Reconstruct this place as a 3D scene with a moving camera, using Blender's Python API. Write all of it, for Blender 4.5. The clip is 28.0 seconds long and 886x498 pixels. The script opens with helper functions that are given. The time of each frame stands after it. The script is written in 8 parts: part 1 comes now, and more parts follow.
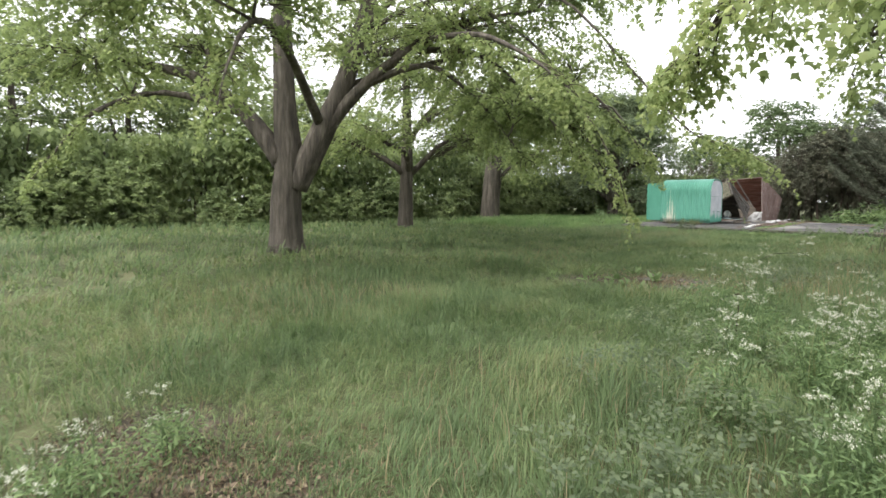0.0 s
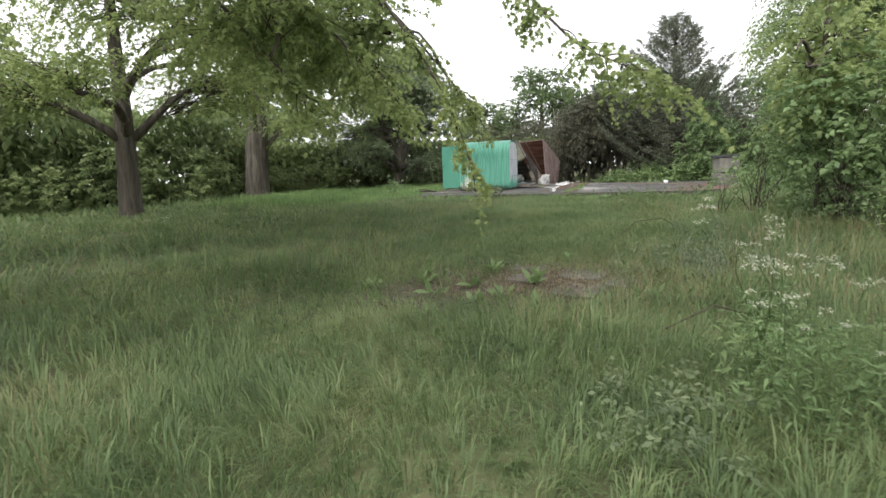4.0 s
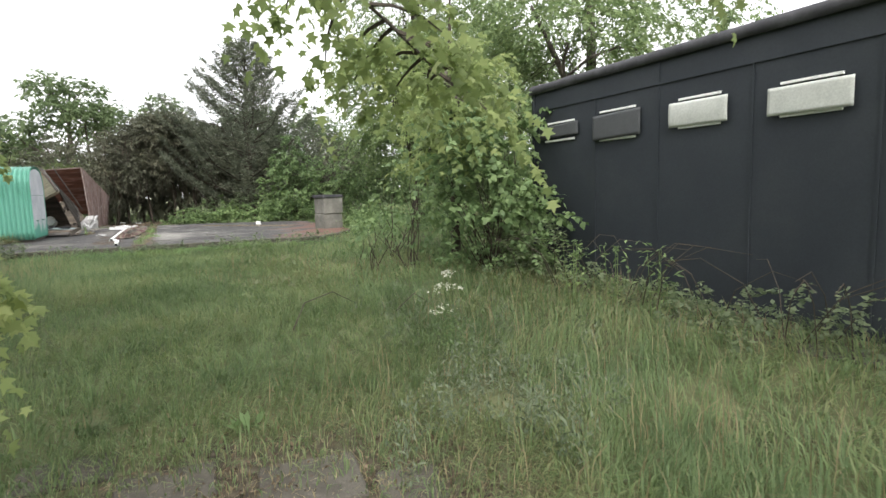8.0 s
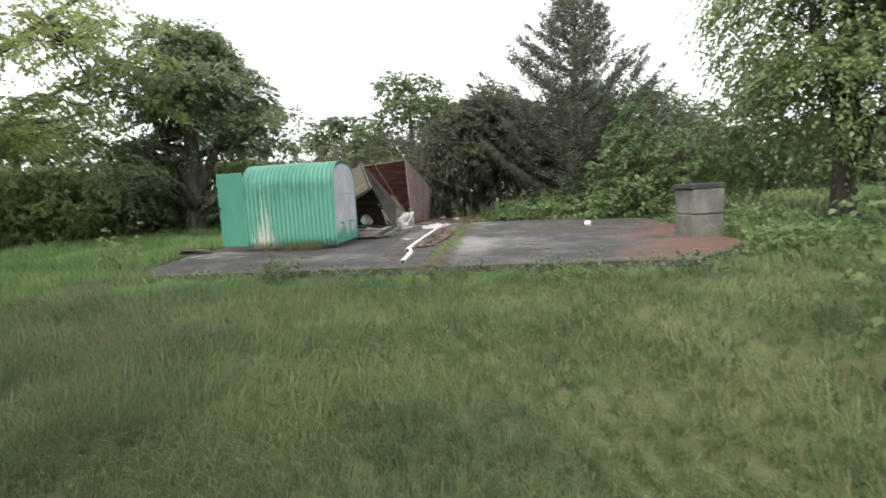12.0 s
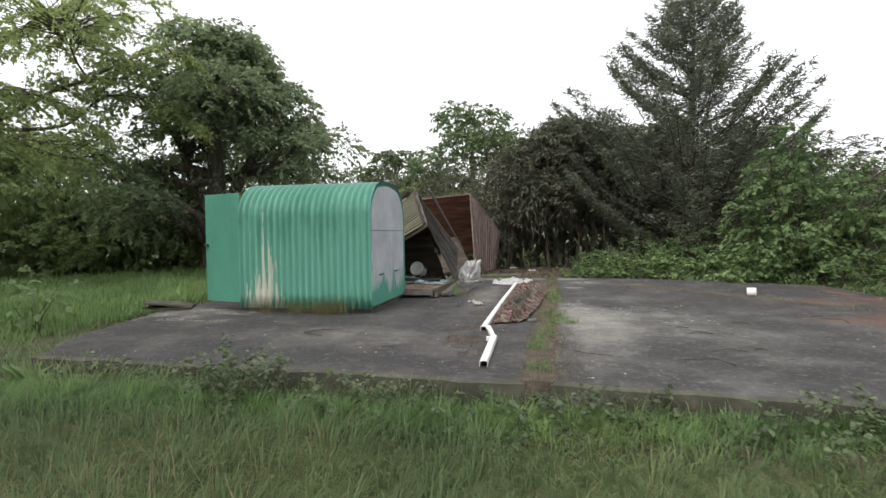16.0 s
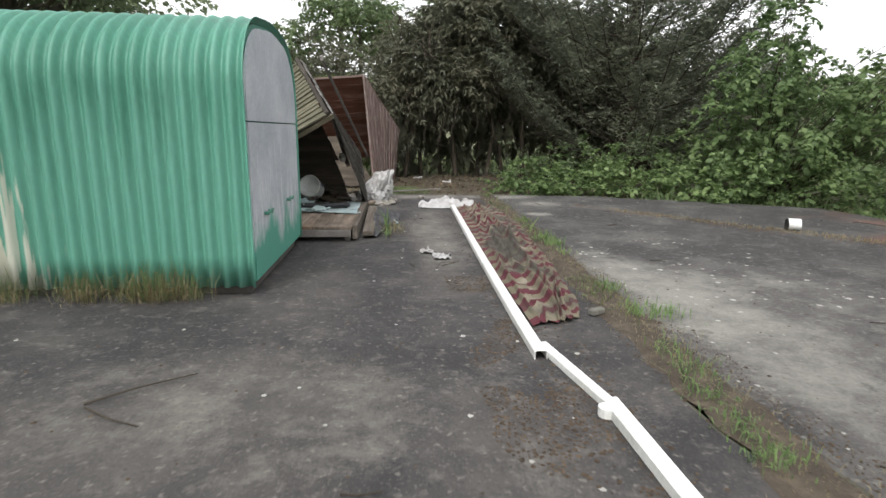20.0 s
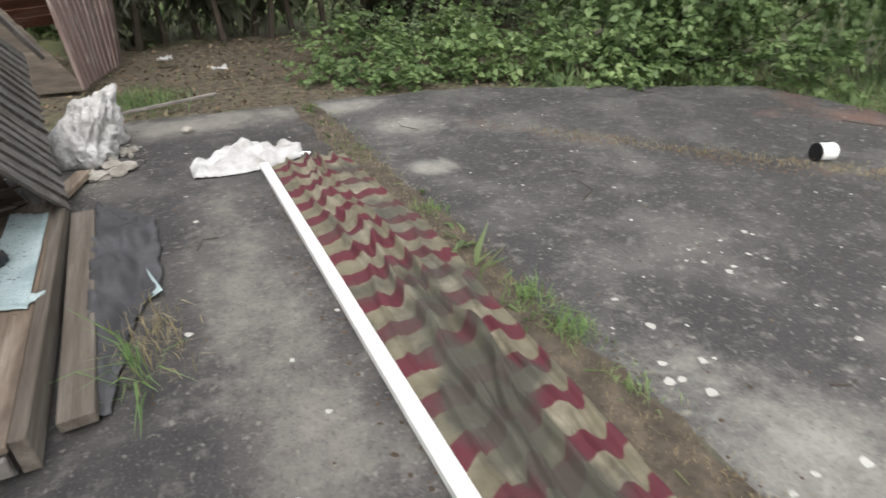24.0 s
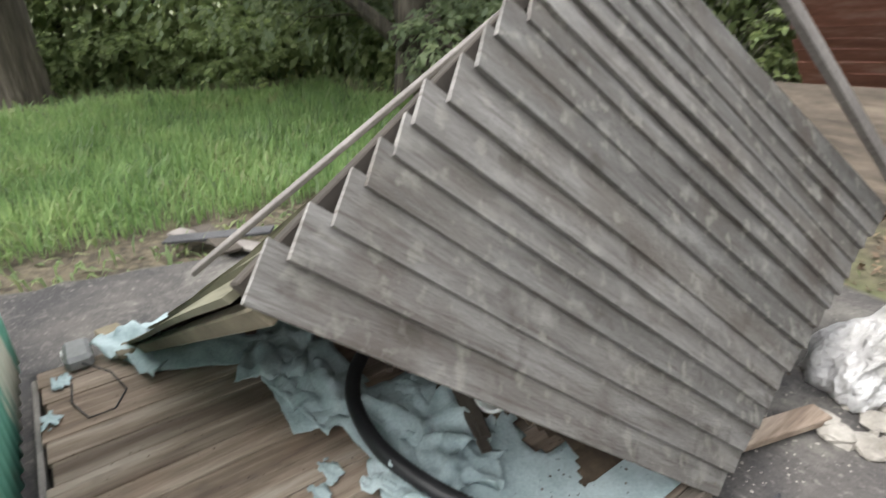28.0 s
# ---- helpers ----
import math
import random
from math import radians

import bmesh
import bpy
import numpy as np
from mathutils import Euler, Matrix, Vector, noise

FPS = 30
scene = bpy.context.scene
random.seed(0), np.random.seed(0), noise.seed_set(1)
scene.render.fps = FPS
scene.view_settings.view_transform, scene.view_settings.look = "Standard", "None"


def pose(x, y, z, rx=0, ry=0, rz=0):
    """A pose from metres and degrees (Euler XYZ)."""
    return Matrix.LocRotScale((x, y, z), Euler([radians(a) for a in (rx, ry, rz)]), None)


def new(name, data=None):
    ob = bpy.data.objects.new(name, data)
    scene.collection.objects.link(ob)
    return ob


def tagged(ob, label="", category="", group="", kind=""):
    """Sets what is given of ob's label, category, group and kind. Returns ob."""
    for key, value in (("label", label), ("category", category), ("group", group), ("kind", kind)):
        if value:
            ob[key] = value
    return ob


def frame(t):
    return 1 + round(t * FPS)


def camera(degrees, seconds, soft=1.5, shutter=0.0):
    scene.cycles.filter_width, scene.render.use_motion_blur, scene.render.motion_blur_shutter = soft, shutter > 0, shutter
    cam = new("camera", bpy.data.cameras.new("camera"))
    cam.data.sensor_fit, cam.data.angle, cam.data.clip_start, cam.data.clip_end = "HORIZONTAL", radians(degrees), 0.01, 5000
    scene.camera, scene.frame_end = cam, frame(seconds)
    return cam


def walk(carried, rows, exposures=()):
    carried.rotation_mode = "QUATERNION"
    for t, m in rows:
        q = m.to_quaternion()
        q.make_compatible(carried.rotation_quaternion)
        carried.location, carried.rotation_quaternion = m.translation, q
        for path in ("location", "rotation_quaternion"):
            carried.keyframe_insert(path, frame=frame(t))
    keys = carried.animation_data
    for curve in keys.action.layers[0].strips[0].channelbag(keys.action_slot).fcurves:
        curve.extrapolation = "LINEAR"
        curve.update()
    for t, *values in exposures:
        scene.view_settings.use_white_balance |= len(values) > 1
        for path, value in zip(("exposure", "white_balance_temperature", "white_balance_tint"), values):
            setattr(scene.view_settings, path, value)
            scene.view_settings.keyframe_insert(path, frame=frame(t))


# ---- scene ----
cam = camera(78.5, 28.0, 1.5, 0.22)
METRES, EYE, TILT, LEAN, TURN = 29.0, 0.915, 0.0, 0.0, 40.7
ROWS = [
    (0.0, 0.0, 0.0, 0.0, 0.02, -4.97, -0.18),
    (0.5, -0.0049, 0.0195, 0.0005, -4.59, -4.29, -0.05),
    (1.0, -0.006, 0.0428, -0.002, -7.5, -4.36, 0.57),
    (1.5, -0.0084, 0.062, -0.0022, -11.74, -4.93, 0.98),
    (2.0, -0.0072, 0.0807, -0.0018, -17.22, -5.18, 1.88),
    (2.5, -0.0015, 0.1, -0.0022, -19.64, -5.91, 2.28),
    (3.0, 0.005, 0.1183, -0.0047, -20.49, -7.62, 2.09),
    (3.5, 0.012, 0.1381, -0.0051, -22.71, -8.13, 1.73),
    (5.5, 0.029, 0.214, -0.0014, -24.21, -7.68, 2.51),
    (6.0, 0.0329, 0.2301, -0.0008, -25.06, -6.78, 2.52),
    (6.5, 0.0402, 0.2434, 0.0012, -30.07, -5.03, 3.38),
    (7.0, 0.0568, 0.2555, 0.0005, -45.34, -5.45, 3.2),
    (7.5, 0.0691, 0.2663, 0.0017, -59.34, -6.06, 2.47),
    (8.0, 0.0803, 0.2824, 0.0038, -68.43, -6.22, 1.59),
    (8.5, 0.099, 0.2964, 0.0017, -69.17, -6.89, 1.67),
    (9.0, 0.1143, 0.3132, 0.0005, -63.93, -8.24, 2.37),
    (9.5, 0.1328, 0.3285, 0.0038, -57.22, -7.95, 3.27),
    (10.0, 0.1546, 0.3416, 0.0034, -55.56, -8.13, 3.36),
    (10.5, 0.1709, 0.3561, 0.0035, -44.6, -8.44, 4.38),
    (11.0, 0.1883, 0.3705, 0.0047, -41.13, -8.28, 4.09),
    (11.5, 0.2055, 0.3882, 0.0073, -40.88, -8.13, 3.53),
    (12.0, 0.2145, 0.4056, 0.0092, -35.59, -6.47, 3.32),
    (12.5, 0.2231, 0.4208, 0.0115, -30.28, -4.59, 3.15),
    (14.5, 0.2638, 0.4857, 0.0091, -30.99, -4.04, 2.89),
    (15.0, 0.2712, 0.5037, 0.0102, -30.62, -3.37, 2.41),
    (15.5, 0.2754, 0.52, 0.0103, -30.02, -1.62, 1.69),
    (16.0, 0.2826, 0.5375, 0.0069, -30.11, -1.63, 0.89),
    (16.5, 0.2893, 0.5565, 0.0094, -27.72, -1.68, 0.87),
    (17.0, 0.2916, 0.5754, 0.0113, -25.52, -1.2, 0.73),
    (17.5, 0.2954, 0.5931, 0.0101, -26.39, -1.45, 0.68),
    (18.0, 0.299, 0.6113, 0.011, -29.13, -2.46, 0.72),
    (18.5, 0.2996, 0.6263, 0.01, -32.07, -4.04, 0.44),
    (19.0, 0.3073, 0.636, 0.0089, -38.55, -6.19, 0.2),
    (19.5, 0.3172, 0.6471, 0.0073, -42.87, -9.29, -0.06),
    (20.0, 0.3269, 0.6634, 0.0074, -45.31, -12.3, -0.66),
    (20.5, 0.3458, 0.6828, 0.0144, -46.2, -13.25, 0.03),
    (22.5, 0.3865, 0.7269, 0.0195, -57.8, -29.88, 3.74),
    (23.0, 0.399, 0.7357, 0.022, -64.54, -30.27, 2.24),
    (23.5, 0.4116, 0.7463, 0.0209, -71.74, -29.74, 0.56),
    (24.0, 0.4191, 0.7618, 0.0208, -68.75, -29.65, -0.11),
    (24.5, 0.4245, 0.7778, 0.0218, -48.63, -29.99, -0.29),
    (25.0, 0.4338, 0.7874, 0.0195, -35.58, -29.81, 0.95),
    (25.5, 0.4415, 0.7971, 0.0177, -23.13, -29.39, 2.35),
    (26.0, 0.4455, 0.8081, 0.016, -13.43, -30.05, 3.03),
    (26.5, 0.4504, 0.8129, 0.0181, -3.68, -32.76, 2.83),
    (27.0, 0.4548, 0.8142, 0.0232, 14.18, -34.15, 1.93),
    (27.5, 0.4592, 0.8158, 0.0272, 19.81, -33.33, 2.53),
    (28.0, 0.4635, 0.8149, 0.0297, 13.15, -25.33, 0.63),
]
walk(cam, [(t, pose(0, 0, EYE, TILT, LEAN, TURN) @ pose(METRES * x, METRES * y, METRES * z, 90 + pitch, roll, yaw)) for t, x, y, z, yaw, pitch, roll in ROWS],
     [(0.0, 1.04), (3.0, 0.87), (6.0, 0.96), (9.0, 1.03), (12.5, 0.78), (14.5, 0.50), (16.0, 0.41), (18.0, 0.42), (20.5, 0.62), (22.5, 0.78), (25.0, 0.98), (26.2, 1.47), (27.0, 1.62), (28.0, 1.54)])

# ---- light ----
world = bpy.data.worlds.new("overcast_sky")
scene.world = world
world.use_nodes = True
wn, wl = world.node_tree.nodes, world.node_tree.links
wn.clear()
SUN_UP, SUN_TURN = 50, 200
sky = wn.new("ShaderNodeTexSky")
sky.sky_type, sky.sun_disc = "NISHITA", False
sky.sun_elevation, sky.sun_rotation = radians(SUN_UP), radians(SUN_TURN)
sky.dust_density, sky.air_density, sky.ozone_density = 5.0, 1.0, 1.0
grey = wn.new("ShaderNodeHueSaturation")
grey.inputs["Saturation"].default_value = 0.12
cover = wn.new("ShaderNodeMix")
cover.data_type = "RGBA"
cover.inputs[0].default_value = 0.55
cover.inputs[7].default_value = (9.6, 9.7, 10.0, 1)
back = wn.new("ShaderNodeBackground")
back.inputs["Strength"].default_value = 0.15
wo = wn.new("ShaderNodeOutputWorld")
wl.new(sky.outputs[0], grey.inputs["Color"])
wl.new(grey.outputs[0], cover.inputs[6])
wl.new(cover.outputs[2], back.inputs["Color"])
wl.new(back.outputs[0], wo.inputs["Surface"])
sun_data = bpy.data.lights.new("sun", "SUN")
sun_data.energy, sun_data.angle, sun_data.color = 1.1, radians(25), (1.0, 0.98, 0.95)
sun = new("sun", sun_data)
sun.rotation_euler = (radians(90 - SUN_UP), 0, radians(180 - SUN_TURN))


# ---- materials ----
def material(name, colours, rough=0.85, scale=6.0, fine=60.0, bump=0.25, metal=0.0, stretch=(1, 1, 1), spread=0.25,
             island=0.0, spec=0.4, dist=0.01, each=0.0, along=False):
    """A surface with two scales of variation: stains between the colours, and a fine grain with relief."""
    m = bpy.data.materials.new(name)
    m.use_nodes = True
    n, l = m.node_tree.nodes, m.node_tree.links
    b = n["Principled BSDF"]
    b.inputs["Roughness"].default_value, b.inputs["Metallic"].default_value = rough, metal
    b.inputs["Specular IOR Level"].default_value = spec
    tc, mp = n.new("ShaderNodeTexCoord"), n.new("ShaderNodeMapping")
    mp.inputs["Scale"].default_value = stretch
    l.new(tc.outputs["UV" if along else "Object"], mp.inputs["Vector"])
    big, small = n.new("ShaderNodeTexNoise"), n.new("ShaderNodeTexNoise")
    big.inputs["Scale"].default_value, small.inputs["Scale"].default_value = scale, fine
    big.inputs["Detail"].default_value, small.inputs["Detail"].default_value = 6, 4
    big.inputs["Roughness"].default_value = 0.62
    l.new(mp.outputs[0], big.inputs["Vector"])
    l.new(mp.outputs[0], small.inputs["Vector"])
    ramp = n.new("ShaderNodeValToRGB")
    e = ramp.color_ramp.elements
    count = len(colours)
    while len(e) < count:
        e.new(0.5)
    for i, c in enumerate(colours):
        e[i].position = 0.5 + spread * (2 * i / max(1, count - 1) - 1)
        e[i].color = (*c, 1)
    l.new(big.outputs["Fac"], ramp.inputs["Fac"])
    hsv = n.new("ShaderNodeHueSaturation")
    l.new(ramp.outputs[0], hsv.inputs["Color"])
    val = n.new("ShaderNodeMath")
    val.operation = "MULTIPLY_ADD"
    val.inputs[1].default_value, val.inputs[2].default_value = 0.5, 0.75
    l.new(small.outputs["Fac"], val.inputs[0])
    last = val
    if island or each:
        if each:
            src = n.new("ShaderNodeObjectInfo").outputs["Random"]
        else:
            src = n.new("ShaderNodeNewGeometry").outputs["Random Per Island"]
        var = n.new("ShaderNodeMath")
        var.operation = "MULTIPLY_ADD"
        var.inputs[1].default_value, var.inputs[2].default_value = island or each, 1 - (island or each) / 2
        l.new(src, var.inputs[0])
        prod = n.new("ShaderNodeMath")
        prod.operation = "MULTIPLY"
        l.new(val.outputs[0], prod.inputs[0])
        l.new(var.outputs[0], prod.inputs[1])
        last = prod
    l.new(last.outputs[0], hsv.inputs["Value"])
    l.new(hsv.outputs[0], b.inputs["Base Color"])
    if bump:
        bp = n.new("ShaderNodeBump")
        bp.inputs["Strength"].default_value, bp.inputs["Distance"].default_value = bump, dist
        l.new(small.outputs["Fac"], bp.inputs["Height"])
        l.new(bp.outputs[0], b.inputs["Normal"])
    return m


def leafy(name, dark, light, yellow, translucent=0.35, rough=0.55, stretch=0.35):
    """Leaf or blade: colour varies from piece to piece and in drifts across the plant; light shines through."""
    m = bpy.data.materials.new(name)
    m.use_nodes = True
    n, l = m.node_tree.nodes, m.node_tree.links
    b, out = n["Principled BSDF"], n["Material Output"]
    b.inputs["Roughness"].default_value, b.inputs["Specular IOR Level"].default_value = rough, 0.3
    geo = n.new("ShaderNodeNewGeometry")
    ramp = n.new("ShaderNodeValToRGB")
    e = ramp.color_ramp.elements
    e[0].position, e[1].position = 0.0, 1.0
    mid = e.new(0.6)
    e[0].color, mid.color, e[2].color = (*dark, 1), (*light, 1), (*yellow, 1)
    tc, noise_n = n.new("ShaderNodeTexCoord"), n.new("ShaderNodeTexNoise")
    noise_n.inputs["Scale"].default_value, noise_n.inputs["Detail"].default_value = stretch, 4
    l.new(tc.outputs["Object"], noise_n.inputs["Vector"])
    mix = n.new("ShaderNodeMath")
    mix.operation = "MULTIPLY_ADD"
    mix.inputs[1].default_value = 0.62
    sub = n.new("ShaderNodeMath")
    sub.operation = "MULTIPLY_ADD"
    sub.inputs[1].default_value, sub.inputs[2].default_value = 1.5, -0.55
    l.new(noise_n.outputs["Fac"], sub.inputs[0])
    l.new(geo.outputs["Random Per Island"], mix.inputs[0])
    l.new(sub.outputs[0], mix.inputs[2])
    l.new(mix.outputs[0], ramp.inputs["Fac"])
    l.new(ramp.outputs[0], b.inputs["Base Color"])
    tr, ms = n.new("ShaderNodeBsdfTranslucent"), n.new("ShaderNodeMixShader")
    ms.inputs[0].default_value = translucent
    l.new(ramp.outputs[0], tr.inputs["Color"])
    l.new(b.outputs[0], ms.inputs[1])
    l.new(tr.outputs[0], ms.inputs[2])
    l.new(ms.outputs[0], out.inputs["Surface"])
    return m


M_EARTH = material("soil_and_thatch", [(0.055, 0.06, 0.028), (0.095, 0.105, 0.046), (0.14, 0.14, 0.068)], 0.95, 0.9, 30, 0.6, spread=0.2, dist=0.03)


def bare_soil(m, zones):
    """Brown trodden soil within the zones (x, y, half width, half depth), ragged at their edges."""
    n, l = m.node_tree.nodes, m.node_tree.links
    b = n["Principled BSDF"]
    base = b.inputs["Base Color"].links[0].from_socket
    tc, t = n.new("ShaderNodeTexCoord"), n.new("ShaderNodeTexNoise")
    t.inputs["Scale"].default_value, t.inputs["Detail"].default_value = 2.5, 8
    l.new(tc.outputs["Object"], t.inputs["Vector"])
    soil = n.new("ShaderNodeValToRGB")
    e = soil.color_ramp.elements
    e[0].position, e[1].position = 0.35, 0.68
    e[0].color, e[1].color = (0.036, 0.028, 0.02, 1), (0.12, 0.10, 0.066, 1)
    grain = n.new("ShaderNodeTexNoise")
    grain.inputs["Scale"].default_value, grain.inputs["Detail"].default_value = 14, 6
    l.new(tc.outputs["Object"], grain.inputs["Vector"])
    l.new(grain.outputs["Fac"], soil.inputs["Fac"])
    for zx, zy, rx, ry in zones:
        s, d, ln, mr, ad, x = (n.new("ShaderNodeVectorMath"), n.new("ShaderNodeVectorMath"), n.new("ShaderNodeVectorMath"), n.new("ShaderNodeMapRange"),
                               n.new("ShaderNodeMath"), n.new("ShaderNodeMix"))
        s.operation, d.operation, ln.operation, ad.operation = "SUBTRACT", "MULTIPLY", "LENGTH", "MULTIPLY_ADD"
        s.inputs[1].default_value, d.inputs[1].default_value = (zx, zy, 0), (1 / rx, 1 / ry, 0)
        l.new(tc.outputs["Object"], s.inputs[0])
        l.new(s.outputs[0], d.inputs[0])
        l.new(d.outputs[0], ln.inputs[0])
        ad.inputs[1].default_value = 0.9
        l.new(t.outputs["Fac"], ad.inputs[0])
        l.new(ln.outputs["Value"], ad.inputs[2])
        l.new(ad.outputs[0], mr.inputs["Value"])
        mr.inputs["From Min"].default_value, mr.inputs["From Max"].default_value = 1.2, 1.6
        mr.inputs["To Min"].default_value, mr.inputs["To Max"].default_value = 1.0, 0.0
        x.data_type = "RGBA"
        l.new(mr.outputs[0], x.inputs[0])
        l.new(base, x.inputs[6])
        l.new(soil.outputs[0], x.inputs[7])
        base = x.outputs[2]
    l.new(base, b.inputs["Base Color"])


bare_soil(M_EARTH, ((-3.5, 10.1, 1.6, 1.2), (-4.6, 9.4, 1.0, 0.7), (-2.5, 1.0, 1.1, 0.8), (-3.6, 1.4, 0.7, 0.6), (-2.0, 33.4, 6.5, 3.4), (-9.8, 25.0, 0.9, 5.0), (-4.5, 20.8, 5.5, 0.45), (1.9, 11.0, 0.5, 4.0)))


def paved(name, dark, mid, pale, cover, seed, red=False, zones=()):
    """Old tarmac or concrete: a dark worn skin, paler where it has gone, with grit, blotches and hairline cracks."""
    m = material(name, [tuple(c * 0.8 for c in dark), dark, mid], 0.92, 1.3, 170, 0.5, spread=0.16)
    n, l = m.node_tree.nodes, m.node_tree.links
    b = n["Principled BSDF"]
    base = b.inputs["Base Color"].links[0].from_socket
    tc = n.new("ShaderNodeTexCoord")
    mp = n.new("ShaderNodeMapping")
    mp.inputs["Location"].default_value = (seed, seed * 2, 0)
    l.new(tc.outputs["Object"], mp.inputs["Vector"])
    worn = None
    for zx, zy, rx, ry, gain in zones:
        # a worn (or, with a negative gain, a well kept) patch of the surface
        s, d, ln, mr = n.new("ShaderNodeVectorMath"), n.new("ShaderNodeVectorMath"), n.new("ShaderNodeVectorMath"), n.new("ShaderNodeMapRange")
        s.operation, d.operation, ln.operation, mr.interpolation_type = "SUBTRACT", "MULTIPLY", "LENGTH", "SMOOTHSTEP"
        s.inputs[1].default_value, d.inputs[1].default_value = (zx, zy, 0), (1 / rx, 1 / ry, 0)
        l.new(tc.outputs["Object"], s.inputs[0])
        l.new(s.outputs[0], d.inputs[0])
        l.new(d.outputs[0], ln.inputs[0])
        l.new(ln.outputs["Value"], mr.inputs["Value"])
        mr.inputs["From Min"].default_value, mr.inputs["From Max"].default_value = 0.2, 1.15
        mr.inputs["To Min"].default_value, mr.inputs["To Max"].default_value = gain, 0.0
        if worn is None:
            worn = mr.outputs[0]
        else:
            ad = n.new("ShaderNodeMath")
            ad.operation = "ADD"
            l.new(worn, ad.inputs[0])
            l.new(mr.outputs[0], ad.inputs[1])
            worn = ad.outputs[0]
    def layer(base, scale, lo, hi, colour, most, detail=9, rough=0.7, zoned=False):
        t, r, x = n.new("ShaderNodeTexNoise"), n.new("ShaderNodeValToRGB"), n.new("ShaderNodeMix")
        t.inputs["Scale"].default_value, t.inputs["Detail"].default_value, t.inputs["Roughness"].default_value = scale, detail, rough
        t.inputs["Distortion"].default_value = 0.15
        l.new(mp.outputs[0], t.inputs["Vector"])
        e = r.color_ramp.elements
        e[0].position, e[1].position = lo, hi
        e[1].color = (most, most, most, 1)
        fac = t.outputs["Fac"]
        if zoned and worn is not None:
            ad = n.new("ShaderNodeMath")
            ad.operation = "ADD"
            l.new(fac, ad.inputs[0])
            l.new(worn, ad.inputs[1])
            fac = ad.outputs[0]
        l.new(fac, r.inputs["Fac"])
        x.data_type = "RGBA"
        x.inputs[7].default_value = (*colour, 1)
        l.new(r.outputs[0], x.inputs[0])
        l.new(base, x.inputs[6])
        return x.outputs[2]
    base = layer(base, 0.8, cover - 0.02, cover + 0.18, mid, 0.95, zoned=True)
    base = layer(base, 2.2, cover + 0.06, cover + 0.32, pale, 0.75, 10, 0.8, zoned=True)
    base = layer(base, 9, 0.56, 0.72, pale, 0.35, 6, 0.6)
    base = layer(base, 26, 0.60, 0.70, pale, 0.5, 4, 0.5)
    base = layer(base, 75, 0.56, 0.72, pale, 0.28, 3, 0.5)
    base = layer(base, 55, 0.56, 0.72, tuple(c * 0.4 for c in dark), 0.4, 3, 0.5)
    base = layer(base, 3.1, 0.60, 0.70, tuple(c * 0.55 for c in dark), 0.7)
    if red:
        # reddish moss and grit that has spread over one corner
        sep, gx, gy, gs = n.new("ShaderNodeSeparateXYZ"), n.new("ShaderNodeMath"), n.new("ShaderNodeMath"), n.new("ShaderNodeMath")
        l.new(tc.outputs["Object"], sep.inputs[0])
        gx.operation = "MULTIPLY_ADD"
        gx.inputs[1].default_value, gx.inputs[2].default_value = 0.28, 0.10
        l.new(sep.outputs["X"], gx.inputs[0])
        gy.operation = "MULTIPLY_ADD"
        gy.inputs[1].default_value, gy.inputs[2].default_value = -0.09, 2.1
        l.new(sep.outputs["Y"], gy.inputs[0])
        gs.operation = "ADD"
        l.new(gx.outputs[0], gs.inputs[0])
        l.new(gy.outputs[0], gs.inputs[1])
        t = n.new("ShaderNodeTexNoise")
        t.inputs["Scale"].default_value, t.inputs["Detail"].default_value = 1.1, 8
        l.new(mp.outputs[0], t.inputs["Vector"])
        s2 = n.new("ShaderNodeMath")
        s2.operation = "MULTIPLY_ADD"
        s2.inputs[1].default_value = 1.6
        l.new(t.outputs["Fac"], s2.inputs[0])
        l.new(gs.outputs[0], s2.inputs[2])
        r, x = n.new("ShaderNodeValToRGB"), n.new("ShaderNodeMix")
        e = r.color_ramp.elements
        e[0].position, e[1].position = 0.72, 1.0
        e[1].color = (0.8, 0.8, 0.8, 1)
        l.new(s2.outputs[0], r.inputs["Fac"])
        x.data_type = "RGBA"
        x.inputs[7].default_value = (0.15, 0.075, 0.055, 1)
        l.new(r.outputs[0], x.inputs[0])
        l.new(base, x.inputs[6])
        base = x.outputs[2]
    l.new(base, b.inputs["Base Color"])
    return m


M_SLAB = paved("weathered_tarmac", (0.038, 0.036, 0.037), (0.083, 0.076, 0.071), (0.23, 0.215, 0.19), 0.52, 3, zones=(
    (-4.98, 26.6, 0.36, 2.6, 0.20), (-5.4, 30.25, 2.6, 0.5, 0.24), (-6.0, 22.9, 1.5, 0.8, 0.12), (-4.75, 22.9, 0.4, 1.2, 0.08), (-9.1, 24.4, 0.8, 0.8, 0.18),
    (-5.75, 29.1, 0.5, 0.5, 0.16), (-7.6, 22.0, 1.6, 0.6, -0.10), (-5.45, 25.2, 0.32, 1.4, -0.12), (-5.3, 29.3, 0.4, 0.5, -0.10), (-8.8, 27.3, 0.5, 1.0, 0.14)))
